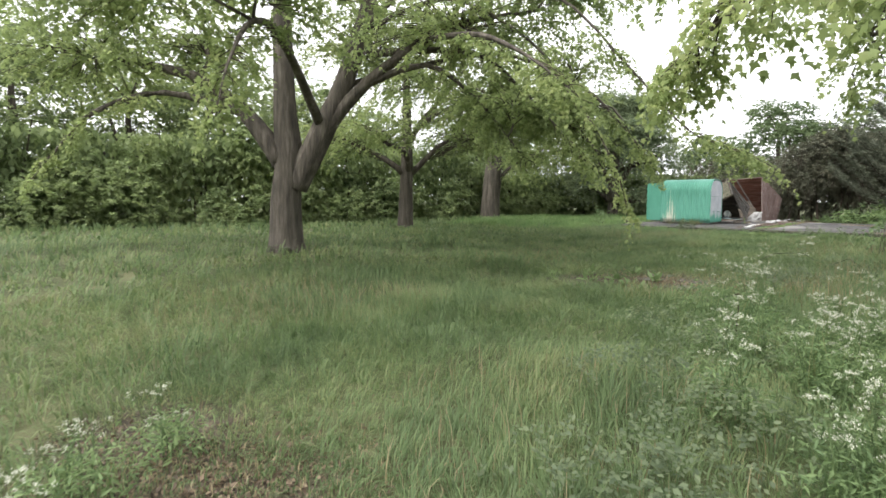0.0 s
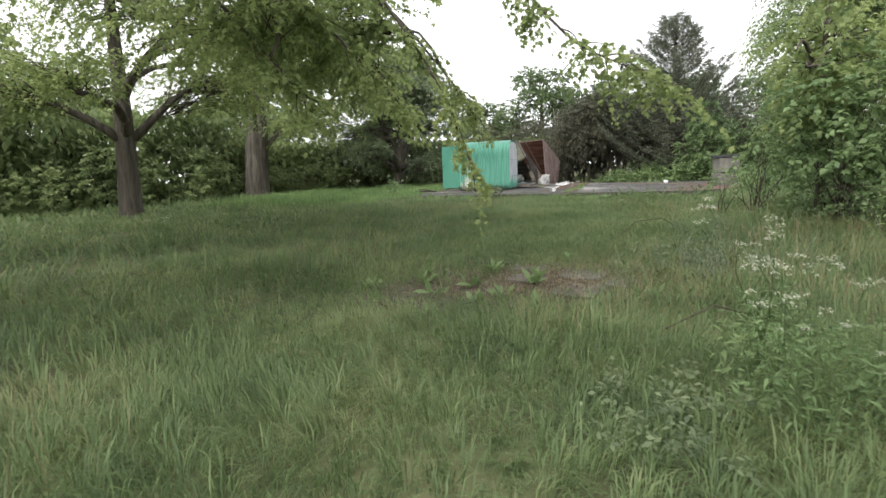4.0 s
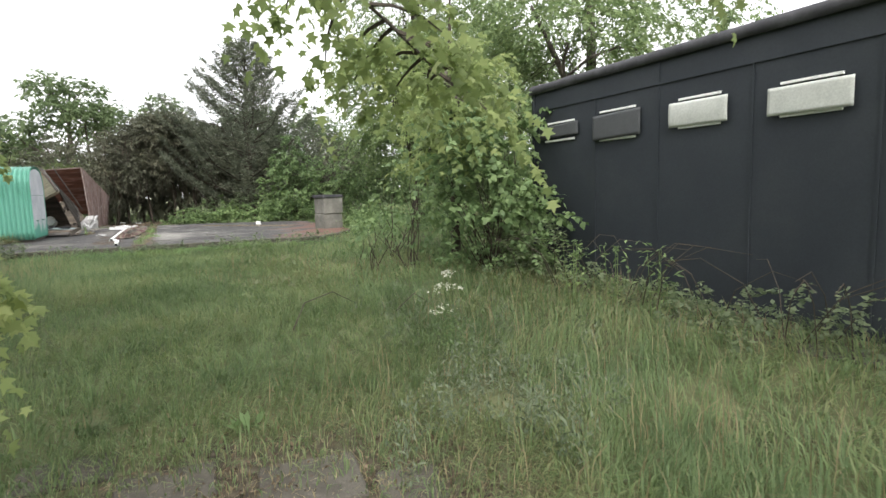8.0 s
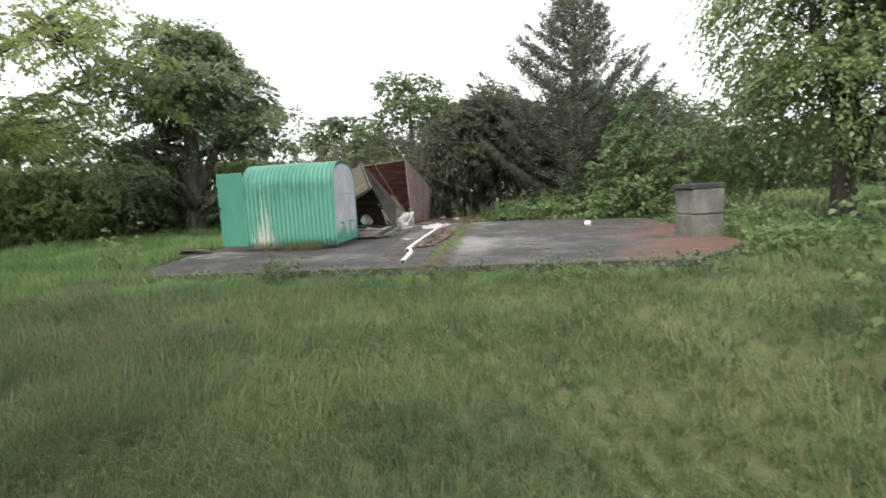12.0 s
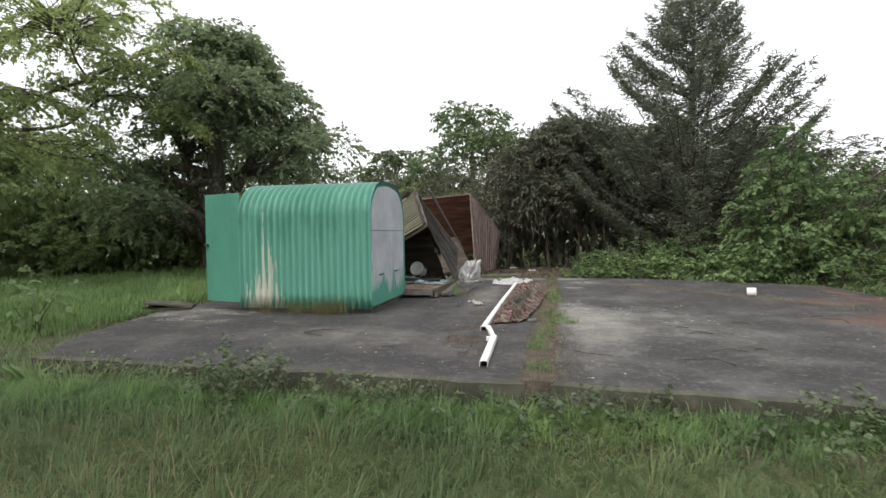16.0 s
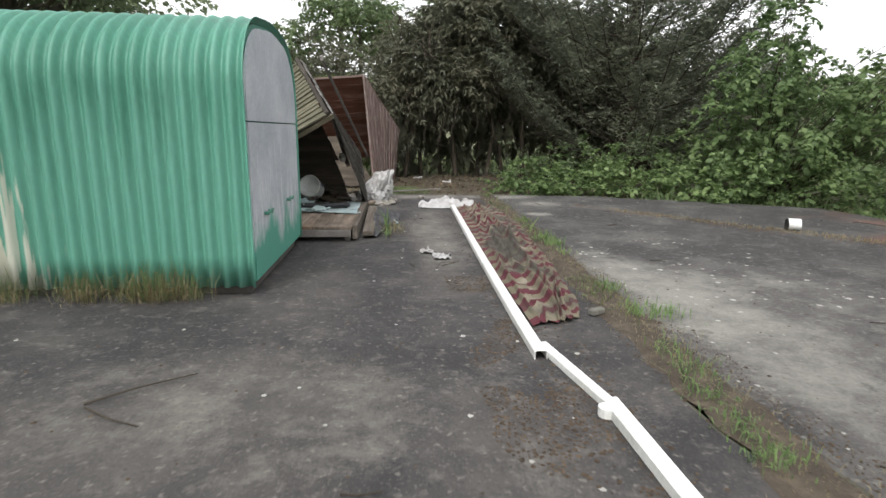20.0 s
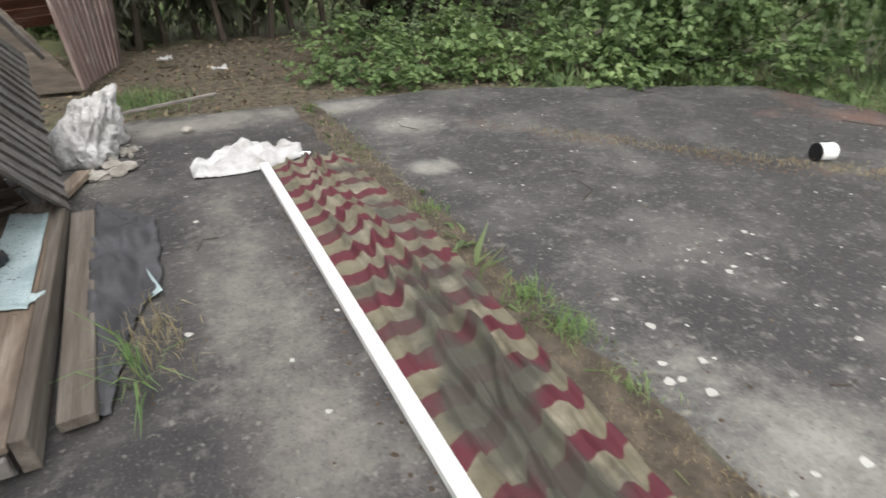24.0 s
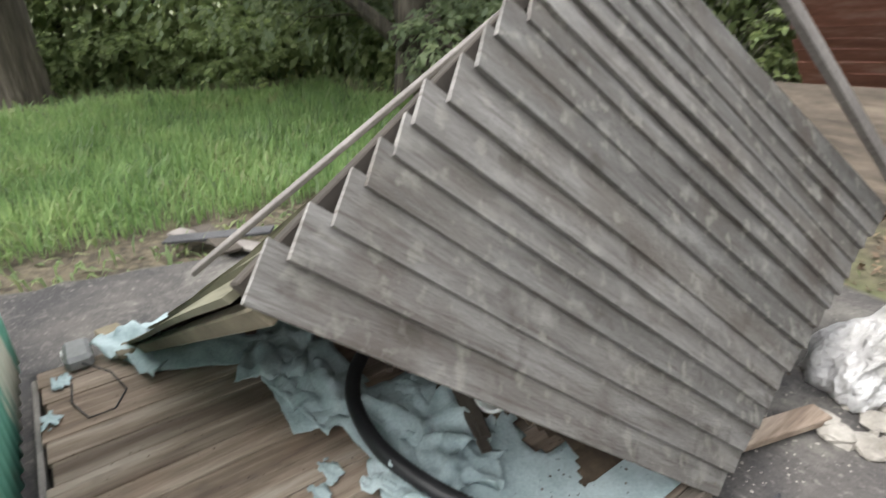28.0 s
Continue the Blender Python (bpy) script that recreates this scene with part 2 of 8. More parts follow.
M_SLAB2 = paved("worn_concrete", (0.045, 0.043, 0.043), (0.10, 0.094, 0.089), (0.28, 0.27, 0.24), 0.51, 8, True, zones=(
    (-3.4, 24.2, 0.6, 2.4, 0.26), (-2.6, 24.5, 1.0, 0.8, 0.12), (-3.4, 28.2, 0.28, 0.22, 0.30), (-3.05, 29.3, 0.5, 0.4, 0.26), (-3.5, 30.2, 0.7, 0.4, 0.2), (-2.4, 23.4, 1.2, 0.7, 0.10),
    (-1.6, 27.2, 1.4, 1.0, -0.12), (-0.3, 28.4, 1.0, 0.6, -0.10), (-2.6, 25.6, 0.9, 0.8, -0.10), (-1.0, 21.6, 1.6, 0.5, -0.06)))
M_MOSS = material("mossy_concrete_edge", [(0.04, 0.038, 0.033), (0.075, 0.072, 0.052), (0.135, 0.128, 0.10)], 0.95, 5, 90, 0.5)
M_GREEN = material("green_painted_steel", [(0.054, 0.195, 0.136), (0.073, 0.237, 0.17), (0.104, 0.28, 0.21)], 0.5, 1.6, 45, 0.08, stretch=(1, 1, 0.35))
def stained(m, colour, axis_lo, axis_hi, scale, stretch, lo, hi, most=0.9, box=None, along=False):
    """Adds worn paint or a run of dirt to a paint: a stretched noise, kept to a stretch of heights and a box in x."""
    n, l = m.node_tree.nodes, m.node_tree.links
    b = n["Principled BSDF"]
    base = b.inputs["Base Color"].links[0].from_socket
    tc, sep, mp = n.new("ShaderNodeTexCoord"), n.new("ShaderNodeSeparateXYZ"), n.new("ShaderNodeMapping")
    mp.inputs["Scale"].default_value = stretch
    l.new(tc.outputs["Object"], sep.inputs[0])
    l.new(tc.outputs["UV" if along else "Object"], mp.inputs["Vector"])
    t = n.new("ShaderNodeTexNoise")
    t.inputs["Scale"].default_value, t.inputs["Detail"].default_value = scale, 7
    l.new(mp.outputs[0], t.inputs["Vector"])
    h = n.new("ShaderNodeMapRange")
    h.inputs["From Min"].default_value, h.inputs["From Max"].default_value = axis_lo, axis_hi
    h.inputs["To Min"].default_value, h.inputs["To Max"].default_value = 0.5, -0.5
    l.new(sep.outputs["Z"], h.inputs["Value"])
    s = n.new("ShaderNodeMath")
    s.operation = "ADD"
    l.new(t.outputs["Fac"], s.inputs[0])
    l.new(h.outputs[0], s.inputs[1])
    out = s
    if box:
        w, ab, fade = n.new("ShaderNodeMath"), n.new("ShaderNodeMath"), n.new("ShaderNodeMapRange")
        w.operation, ab.operation = "SUBTRACT", "ABSOLUTE"
        w.inputs[1].default_value = box[0]
        l.new(sep.outputs["X"], w.inputs[0])
        l.new(w.outputs[0], ab.inputs[0])
        fade.inputs["From Max"].default_value = box[1]
        fade.inputs["To Min"].default_value, fade.inputs["To Max"].default_value = 0.0, -0.55
        fade.clamp = False
        l.new(ab.outputs[0], fade.inputs["Value"])
        p = n.new("ShaderNodeMath")
        p.operation = "ADD"
        l.new(s.outputs[0], p.inputs[0])
        l.new(fade.outputs[0], p.inputs[1])
        out = p
    r, x = n.new("ShaderNodeValToRGB"), n.new("ShaderNodeMix")
    e = r.color_ramp.elements
    e[0].position, e[1].position = lo, hi
    e[1].color = (most, most, most, 1)
    l.new(out.outputs[0], r.inputs["Fac"])
    x.data_type = "RGBA"
    x.inputs[7].default_value = (*colour, 1)
    l.new(r.outputs[0], x.inputs[0])
    l.new(base, x.inputs[6])
    l.new(x.outputs[2], b.inputs["Base Color"])
    return m


M_DOORGREY = material("chalky_grey_primer", [(0.36, 0.40, 0.43), (0.45, 0.48, 0.52), (0.54, 0.56, 0.60), (0.62, 0.63, 0.66)], 0.6, 1.8, 40, 0.1, spread=0.25)
stained(M_DOORGREY, (0.70, 0.70, 0.72), -1.0, 3.0, 3.0, (1, 5, 0.8), 0.58, 0.68, 0.7)
stained(M_DOORGREY, (0.085, 0.36, 0.26), 0.0, 1.0, 2.2, (1, 1.5, 1), 0.50, 0.70, 0.95)
M_SHED = material("green_corrugated_paint", [(0.054, 0.195, 0.136), (0.073, 0.237, 0.17), (0.104, 0.28, 0.21)], 0.5, 1.6, 45, 0.08, stretch=(1, 1, 0.35))
stained(M_SHED, (0.16, 0.40, 0.31), 0.2, 3.2, 2.5, (6, 1, 0.4), 0.55, 0.75, 0.5)
stained(M_SHED, (0.52, 0.52, 0.43), -1.0, 3.0, 3.0, (11, 2, 0.5), 0.52, 0.57, 0.9, (-7.94, 0.75))
stained(M_SHED, (0.56, 0.55, 0.46), -0.6, 1.3, 2.4, (9, 2, 0.8), 0.47, 0.52, 0.95, (-8.06, 0.75))
stained(M_SHED, (0.20, 0.24, 0.17), -0.1, 0.45, 6, (2, 2, 1), 0.62, 0.80, 0.7)
M_CABIN = material("dark_grey_cladding_paint", [(0.018, 0.022, 0.028), (0.022, 0.027, 0.033), (0.03, 0.035, 0.04)], 0.7, 1.2, 50, 0.08)
M_PLASTIC_W = material("white_upvc", [(0.68, 0.68, 0.65), (0.78, 0.78, 0.76), (0.82, 0.82, 0.8)], 0.4, 5, 60, 0.03, spread=0.2)
M_BARK = material("grey_brown_bark", [(0.038, 0.033, 0.027), (0.082, 0.07, 0.056), (0.16, 0.14, 0.115)], 0.95, 7, 22, 1.0, stretch=(1, 1, 0.13), dist=0.05, spread=0.2)
M_TWIG = material("dark_twig", [(0.035, 0.028, 0.02), (0.07, 0.055, 0.04)], 0.9, 4, 30, 0.3)
M_WOOD_GREY = material("silvered_timber", [(0.085, 0.075, 0.068), (0.15, 0.135, 0.125), (0.24, 0.22, 0.20)], 0.85, 2.5, 40, 0.5, each=0.4)
M_BOARD_GREY = material("silvered_weatherboard", [(0.070, 0.065, 0.060), (0.112, 0.105, 0.098), (0.152, 0.145, 0.137), (0.22, 0.214, 0.205)], 0.9, 2.2, 26, 0.7, stretch=(1, 7, 1), each=0.45, along=True, spread=0.24)
stained(M_BOARD_GREY, (0.06, 0.048, 0.038), -100, 100, 3.0, (1, 26, 1), 0.53, 0.68, 0.65, None, True)
stained(M_BOARD_GREY, (0.30, 0.29, 0.265), -100, 100, 7, (1, 1.6, 1), 0.56, 0.70, 0.45, None, True)
stained(M_BOARD_GREY, (0.10, 0.086, 0.072), -100, 100, 1.3, (1, 3, 1), 0.50, 0.66, 0.55, None, True)
stained(M_BOARD_GREY, (0.065, 0.05, 0.04), -100, 100, 2.6, (1, 1, 1), 0.56, 0.70, 0.6)
stained(M_BOARD_GREY, (0.26, 0.25, 0.22), -100, 100, 16, (1, 1, 1), 0.57, 0.66, 0.5)
stained(M_BOARD_GREY, (0.05, 0.042, 0.034), -100, 100, 9, (1, 1, 1), 0.60, 0.70, 0.5)
M_BOARD_MOSS = material("algae_stained_weatherboard", [(0.075, 0.07, 0.046), (0.125, 0.117, 0.078), (0.19, 0.178, 0.128)], 0.85, 1.4, 9, 0.5, stretch=(1, 9, 1), each=0.35, along=True)
stained(M_BOARD_MOSS, (0.05, 0.045, 0.03), -100, 100, 3.0, (1, 22, 1), 0.53, 0.68, 0.7, None, True)
M_BOARD_DARK = material("dark_brown_weatherboard", [(0.042, 0.035, 0.028), (0.09, 0.073, 0.058), (0.16, 0.13, 0.10)], 0.9, 1.4, 9, 0.4, stretch=(1, 9, 1), each=0.3, along=True)
M_BOARD_RED = material("red_brown_weatherboard", [(0.09, 0.035, 0.024), (0.15, 0.06, 0.042), (0.24, 0.15, 0.125)], 0.85, 1.4, 9, 0.4, stretch=(1, 9, 1), each=0.3, along=True)
M_BOARD_ROSE = material("faded_red_weatherboard", [(0.115, 0.075, 0.066), (0.18, 0.125, 0.112), (0.27, 0.215, 0.20)], 0.85, 1.8, 14, 0.5, stretch=(1, 8, 1), each=0.35, along=True)
stained(M_BOARD_ROSE, (0.33, 0.30, 0.28), -100, 100, 4, (1, 6, 1), 0.54, 0.68, 0.7, None, True)
M_WOOD_MOSS = material("algae_stained_timber", [(0.075, 0.062, 0.042), (0.125, 0.105, 0.072), (0.19, 0.165, 0.115)], 0.85, 3, 40, 0.5, each=0.35)
M_DECK = material("brown_deck_board", [(0.10, 0.07, 0.05), (0.17, 0.126, 0.094), (0.26, 0.205, 0.16), (0.36, 0.305, 0.25)], 0.75, 1.6, 11, 0.6, stretch=(7, 0.7, 7), each=0.6, spread=0.2)
M_PLANK = material("weathered_brown_plank", [(0.07, 0.055, 0.043), (0.125, 0.105, 0.086), (0.20, 0.175, 0.15)], 0.85, 1.6, 14, 0.8, stretch=(10, 0.7, 10), spread=0.2)
stained(M_DECK, (0.09, 0.065, 0.045), -100, 100, 3.2, (26, 1, 1), 0.55, 0.70, 0.45)
stained(M_DECK, (0.24, 0.13, 0.075), -100, 100, 1.4, (1, 1, 1), 0.55, 0.72, 0.5)
stained(M_DECK, (0.065, 0.05, 0.04), -100, 100, 3.0, (1.5, 1, 1), 0.58, 0.70, 0.55)

MAPLE = leafy("maple_leaf", (0.15, 0.20, 0.08), (0.28, 0.345, 0.135), (0.42, 0.47, 0.20), 0.62)
OAK = leafy("dark_oak_leaf", (0.125, 0.165, 0.10), (0.215, 0.265, 0.15), (0.31, 0.36, 0.20), 0.58)
HEDGE = leafy("hedge_leaf", (0.125, 0.17, 0.075), (0.235, 0.295, 0.13), (0.36, 0.42, 0.185), 0.58)
CYPRESS = leafy("cypress_spray", (0.10, 0.115, 0.088), (0.17, 0.19, 0.135), (0.25, 0.265, 0.19), 0.4)
CONIFER = leafy("conifer_hedge_spray", (0.075, 0.08, 0.057), (0.13, 0.135, 0.09), (0.20, 0.19, 0.13), 0.4, stretch=0.8)
BUSH = leafy("elder_leaf", (0.10, 0.16, 0.07), (0.185, 0.265, 0.115), (0.28, 0.37, 0.165), 0.5)
BRAMBLE = leafy("bramble_leaf", (0.078, 0.122, 0.055), (0.18, 0.26, 0.105), (0.31, 0.40, 0.17), 0.45, stretch=0.9)
WEED = leafy("dull_weed_leaf", (0.075, 0.105, 0.058), (0.145, 0.185, 0.10), (0.23, 0.265, 0.15), 0.4)
GRASS = leafy("grass_blade", (0.088, 0.134, 0.062), (0.173, 0.24, 0.102), (0.28, 0.30, 0.15), 0.5, stretch=0.8)
LUSH = leafy("lush_grass_blade", (0.11, 0.185, 0.072), (0.21, 0.325, 0.12), (0.31, 0.40, 0.17), 0.5, stretch=0.8)


# ---- mesh helpers ----
def under(ob, parent):
    """Puts ob, built in world places, under parent without moving it."""
    if parent is not None:
        ob.parent = parent
        off = Vector((0, 0, 0))
        while parent is not None:
            off += parent.location
            parent = parent.parent
        ob.location = -off


def link(name, verts, faces, mat, parent=None, label="", smooth=False):
    me = bpy.data.meshes.new(name)
    me.from_pydata([tuple(v) for v in verts], [], [tuple(f) for f in faces])
    me.materials.append(mat)
    if smooth:
        me.polygons.foreach_set("use_smooth", [True] * len(me.polygons))
    me.update()
    ob = new(name, me)
    under(ob, parent)
    if label:
        ob["label"] = label
    return ob


def part(name, bm, mat, parent=None, label="", smooth=False):
    """Links a bmesh as one mesh object, in world places, under a thing or part."""
    bmesh.ops.recalc_face_normals(bm, faces=bm.faces)
    me = bpy.data.meshes.new(name)
    bm.to_mesh(me)
    bm.free()
    me.materials.append(mat)
    if smooth:
        me.polygons.foreach_set("use_smooth", [True] * len(me.polygons))
    ob = new(name, me)
    under(ob, parent)
    if label:
        ob["label"] = label
    return ob


def empty(name, loc, label, category, group="", kind=""):
    ob = new(name)
    ob.location = loc
    return tagged(ob, label, category, group, kind)


def box(bm, x0, x1, y0, y1, z0, z1, bevel=0.0):
    m = Matrix.Translation(((x0 + x1) / 2, (y0 + y1) / 2, (z0 + z1) / 2)) @ Matrix.Diagonal((x1 - x0, y1 - y0, z1 - z0, 1))
    r = bmesh.ops.create_cube(bm, size=1, matrix=m)
    if bevel:
        edges = list({e for v in r["verts"] for e in v.link_edges})
        bmesh.ops.bevel(bm, geom=edges, offset=bevel, segments=1, affect="EDGES")


def beam(bm, a, b, w, h, up=(0, 0, 1), bevel=0.004):
    """A squared timber from a to b."""
    a, b = Vector(a), Vector(b)
    d = (b - a)
    s = d.cross(Vector(up)).normalized()
    t = s.cross(d).normalized()
    rot = Matrix((s, d.normalized(), t)).transposed().to_4x4()
    m = Matrix.Translation((a + b) / 2) @ rot @ Matrix.Diagonal((w, d.length, h, 1))
    r = bmesh.ops.create_cube(bm, size=1, matrix=m)
    if bevel:
        edges = list({e for v in r["verts"] for e in v.link_edges})
        bmesh.ops.bevel(bm, geom=edges, offset=bevel, segments=1, affect="EDGES")


def smoothed(path, n=4):
    """The same polyline of (point, radius), curved through its points."""
    out = []
    for i in range(len(path) - 1):
        p0, p1, p2, p3 = [np.append(path[min(max(k, 0), len(path) - 1)][0], path[min(max(k, 0), len(path) - 1)][1]) for k in (i - 1, i, i + 1, i + 2)]
        for j in range(n):
            f = j / n
            q = 0.5 * (2 * p1 + (p2 - p0) * f + (2 * p0 - 5 * p1 + 4 * p2 - p3) * f * f + (3 * p1 - p0 - 3 * p2 + p3) * f ** 3)
            out.append((tuple(q[:3]), max(0.002, float(q[3]))))
    return out + [path[-1]]


def tubes(paths, sides=6, ridged=0.0):
    """Tapered tubes along polylines of (point, radius): verts and faces. ridged: depth of long bark ridges, in radii."""
    V, F = [], []
    for path in paths:
        start = len(V)
        for i, (p, r) in enumerate(path):
            a = path[max(0, i - 1)][0]
            b = path[min(len(path) - 1, i + 1)][0]
            d = (Vector(b) - Vector(a)).normalized()
            s = d.cross(Vector((0.31, 0.95, 0.05)))
            if s.length < 0.05:
                s = d.cross(Vector((1, 0, 0)))
            s.normalize()
            t = d.cross(s)
            for k in range(sides):
                q = 2 * math.pi * k / sides
                k2 = 1.0
                if ridged and r > 0.03:
                    c = Vector((math.cos(q) * 2.6, math.sin(q) * 2.6, p[2] * 0.35))
                    k2 += ridged * (noise.noise(c) + 0.8 * (0.3 - abs(noise.noise(c * 2.1))))
                V.append(Vector(p) + (s * math.cos(q) + t * math.sin(q)) * r * k2)
        for i in range(len(path) - 1):
            for k in range(sides):
                a0, a1 = start + i * sides + k, start + i * sides + (k + 1) % sides
                F.append((a0, a1, a1 + sides, a0 + sides))
        F.append(tuple(start + (len(path) - 1) * sides + k for k in range(sides)))
        F.append(tuple(start + sides - 1 - k for k in range(sides)))
    return V, F


OVAL = ([(0, 0, 0), (0.28, 0.45, 0.07), (0, 1, -0.04), (-0.28, 0.45, 0.07)], [(0, 1, 2), (0, 2, 3)])
OVATE = ([(0, 0, 0), (0.30, 0.24, 0.05), (0.32, 0.5, 0.07), (0, 1, -0.10), (-0.32, 0.5, 0.07), (-0.30, 0.24, 0.05)], [(0, 1, 5), (1, 2, 4), (1, 4, 5), (2, 3, 4)])
SPRAY = ([(0, 0, 0), (0.13, 0.4, 0.05), (0, 1, -0.12), (-0.13, 0.4, 0.05)], [(0, 1, 2), (0, 2, 3)])
PALM = ([(0, 0, 0), (0.42, 0.08, 0.0), (0.24, 0.30, 0.05), (0.52, 0.55, -0.02), (0.17, 0.62, 0.05), (0, 1, -0.06),
         (-0.17, 0.62, 0.05), (-0.52, 0.55, -0.02), (-0.24, 0.30, 0.05), (-0.42, 0.08, 0.0)],
        [(0, 1, 2), (2, 3, 4), (0, 2, 4), (0, 4, 6), (4, 5, 6), (6, 7, 8), (0, 6, 8), (0, 8, 9)])

LOBED = ([(0, 0, 0), (0.48, 0.30, -0.02), (0.19, 0.46, 0.05), (0, 1, -0.08), (-0.19, 0.46, 0.05), (-0.48, 0.30, -0.02)], [(0, 1, 2), (0, 2, 4), (2, 3, 4), (0, 4, 5)])


def leaf_cloud(name, centres, size, mat, template=OVAL, seed=0, parent=None, droop=0.35, tilt=0.6, kind="", label="", aim=None):
    """Many single leaves in one mesh. centres: n x 3; each leaf gets its own turn, tilt and size, or points along aim."""
    rng = np.random.default_rng(seed)
    tv, tf = np.array(template[0], float), np.array(template[1], int)
    n, k = len(centres), len(tv)
    yaw = rng.uniform(0, 2 * np.pi, n)
    pit = rng.normal(-droop, tilt, n)
    rol = rng.normal(0, tilt, n)
    if aim is not None:
        yaw = np.arctan2(-aim[:, 0], aim[:, 1]) + rng.normal(0, 0.25, n)
        pit = np.arcsin(np.clip(aim[:, 2], -1, 1)) + rng.normal(0, 0.2, n)
    s = size * rng.uniform(0.6, 1.25, n)
    cy, sy, cp, sp, cr, sr = np.cos(yaw), np.sin(yaw), np.cos(pit), np.sin(pit), np.cos(rol), np.sin(rol)
    x, y, z = [tv[None, :, i] for i in range(3)]
    x1, z1 = x * cr[:, None] + z * sr[:, None], -x * sr[:, None] + z * cr[:, None]
    y1, z2 = y * cp[:, None] - z1 * sp[:, None], y * sp[:, None] + z1 * cp[:, None]
    x2, y2 = x1 * cy[:, None] - y1 * sy[:, None], x1 * sy[:, None] + y1 * cy[:, None]
    P = np.stack([x2, y2, z2], -1) * s[:, None, None] + centres[:, None, :]
    F = (tf[None] + (np.arange(n) * k)[:, None, None]).reshape(-1, 3)
    return raw_mesh(name, P.reshape(-1, 3), F, mat, parent, kind, label)


def raw_mesh(name, verts, tris, mat, parent=None, kind="", label=""):
    me = bpy.data.meshes.new(name)
    me.vertices.add(len(verts))
    me.vertices.foreach_set("co", np.ascontiguousarray(verts, dtype=np.float32).ravel())
    me.loops.add(len(tris) * 3)
    me.loops.foreach_set("vertex_index", np.ascontiguousarray(tris, dtype=np.int32).ravel())
    me.polygons.add(len(tris))
    me.polygons.foreach_set("loop_start", np.arange(len(tris), dtype=np.int32) * 3)
    me.polygons.foreach_set("loop_total", np.full(len(tris), 3, dtype=np.int32))
    me.materials.append(mat)
    me.update(calc_edges=True)
    ob = new(name, me)
    under(ob, parent)
    tagged(ob, label, "", "", kind)
    return ob


def in_blob(rng, n, blob, shell=0.45):
    """Places in an ellipsoid (cx, cy, cz, rx, ry, rz), denser towards its outside."""
    d = rng.normal(size=(n, 3))
    d /= np.linalg.norm(d, axis=1)[:, None]
    r = rng.uniform(0, 1, n) ** shell
    return np.array(blob[:3]) + d * r[:, None] * np.array(blob[3:6])


def limb(rng, a, b, r0, r1, steps=6, sag=0.12):
    a, b = np.array(a, float), np.array(b, float)
    L = np.linalg.norm(b - a)
    pts = []
    w1, w2 = rng.normal(size=3) * L * 0.07, rng.normal(size=3) * L * 0.05
    for i in range(steps + 1):
        t = i / steps
        p = a + (b - a) * t + w1 * math.sin(math.pi * t) + w2 * math.sin(2 * math.pi * t)
        p[2] += sag * L * math.sin(math.pi * t)
        pts.append((tuple(p), r0 + (r1 - r0) * t))
    return pts


def fronds(rng, start, go, length, leaves, droop=0.5, wide=0.8, sag=0.3, jitter=0.02):
    """Leafy shoots: from each start a shoot curves over, with leaves set alternately along it. Gives leaf places and directions."""
    start, go = np.asarray(start, float), np.asarray(go, float)
    go = go / np.maximum(np.linalg.norm(go, axis=1), 1e-6)[:, None]
    u = np.linspace(0.12, 1, leaves)[None, :, None]
    L, down = np.asarray(length, float)[:, None, None], np.array((0, 0, -1.0))
    P = start[:, None] + go[:, None] * L * u + down * (droop * L * u ** 2)
    T = go[:, None] + down * (2 * droop * u)
    side = np.cross(T, down)
    side /= np.maximum(np.linalg.norm(side, axis=2), 1e-6)[:, :, None]
    hand = np.where(np.arange(leaves) % 2, 1.0, -1.0)[None, :, None]
    A = T * 0.6 + side * hand * wide + down * sag + rng.normal(0, 0.22, P.shape)
    A /= np.linalg.norm(A, axis=2)[:, :, None]
    return (P + rng.normal(0, jitter, P.shape)).reshape(-1, 3), A.reshape(-1, 3)


def lump_fronds(rng, blob, count, length, leaves, droop=0.4, wide=0.8, sag=0.25, under=0.35):
    """Shoots that stand out from the skin of a rounded lump (cx, cy, cz, rx, ry, rz), fewer on its underside."""
    d = rng.normal(size=(count, 3))
    d /= np.linalg.norm(d, axis=1)[:, None]
    low = (d[:, 2] < -0.15) & (rng.uniform(0, 1, count) > under)
    d[low, 2] *= -0.6
    start = np.array(blob[:3]) + d * np.array(blob[3:6]) * rng.uniform(0.55, 0.92, count)[:, None]
    go = d + rng.normal(0, 0.35, (count, 3)) + np.array((0, 0, 0.12))
    return fronds(rng, start, go, length * rng.uniform(0.6, 1.3, count), leaves, droop, wide, sag)


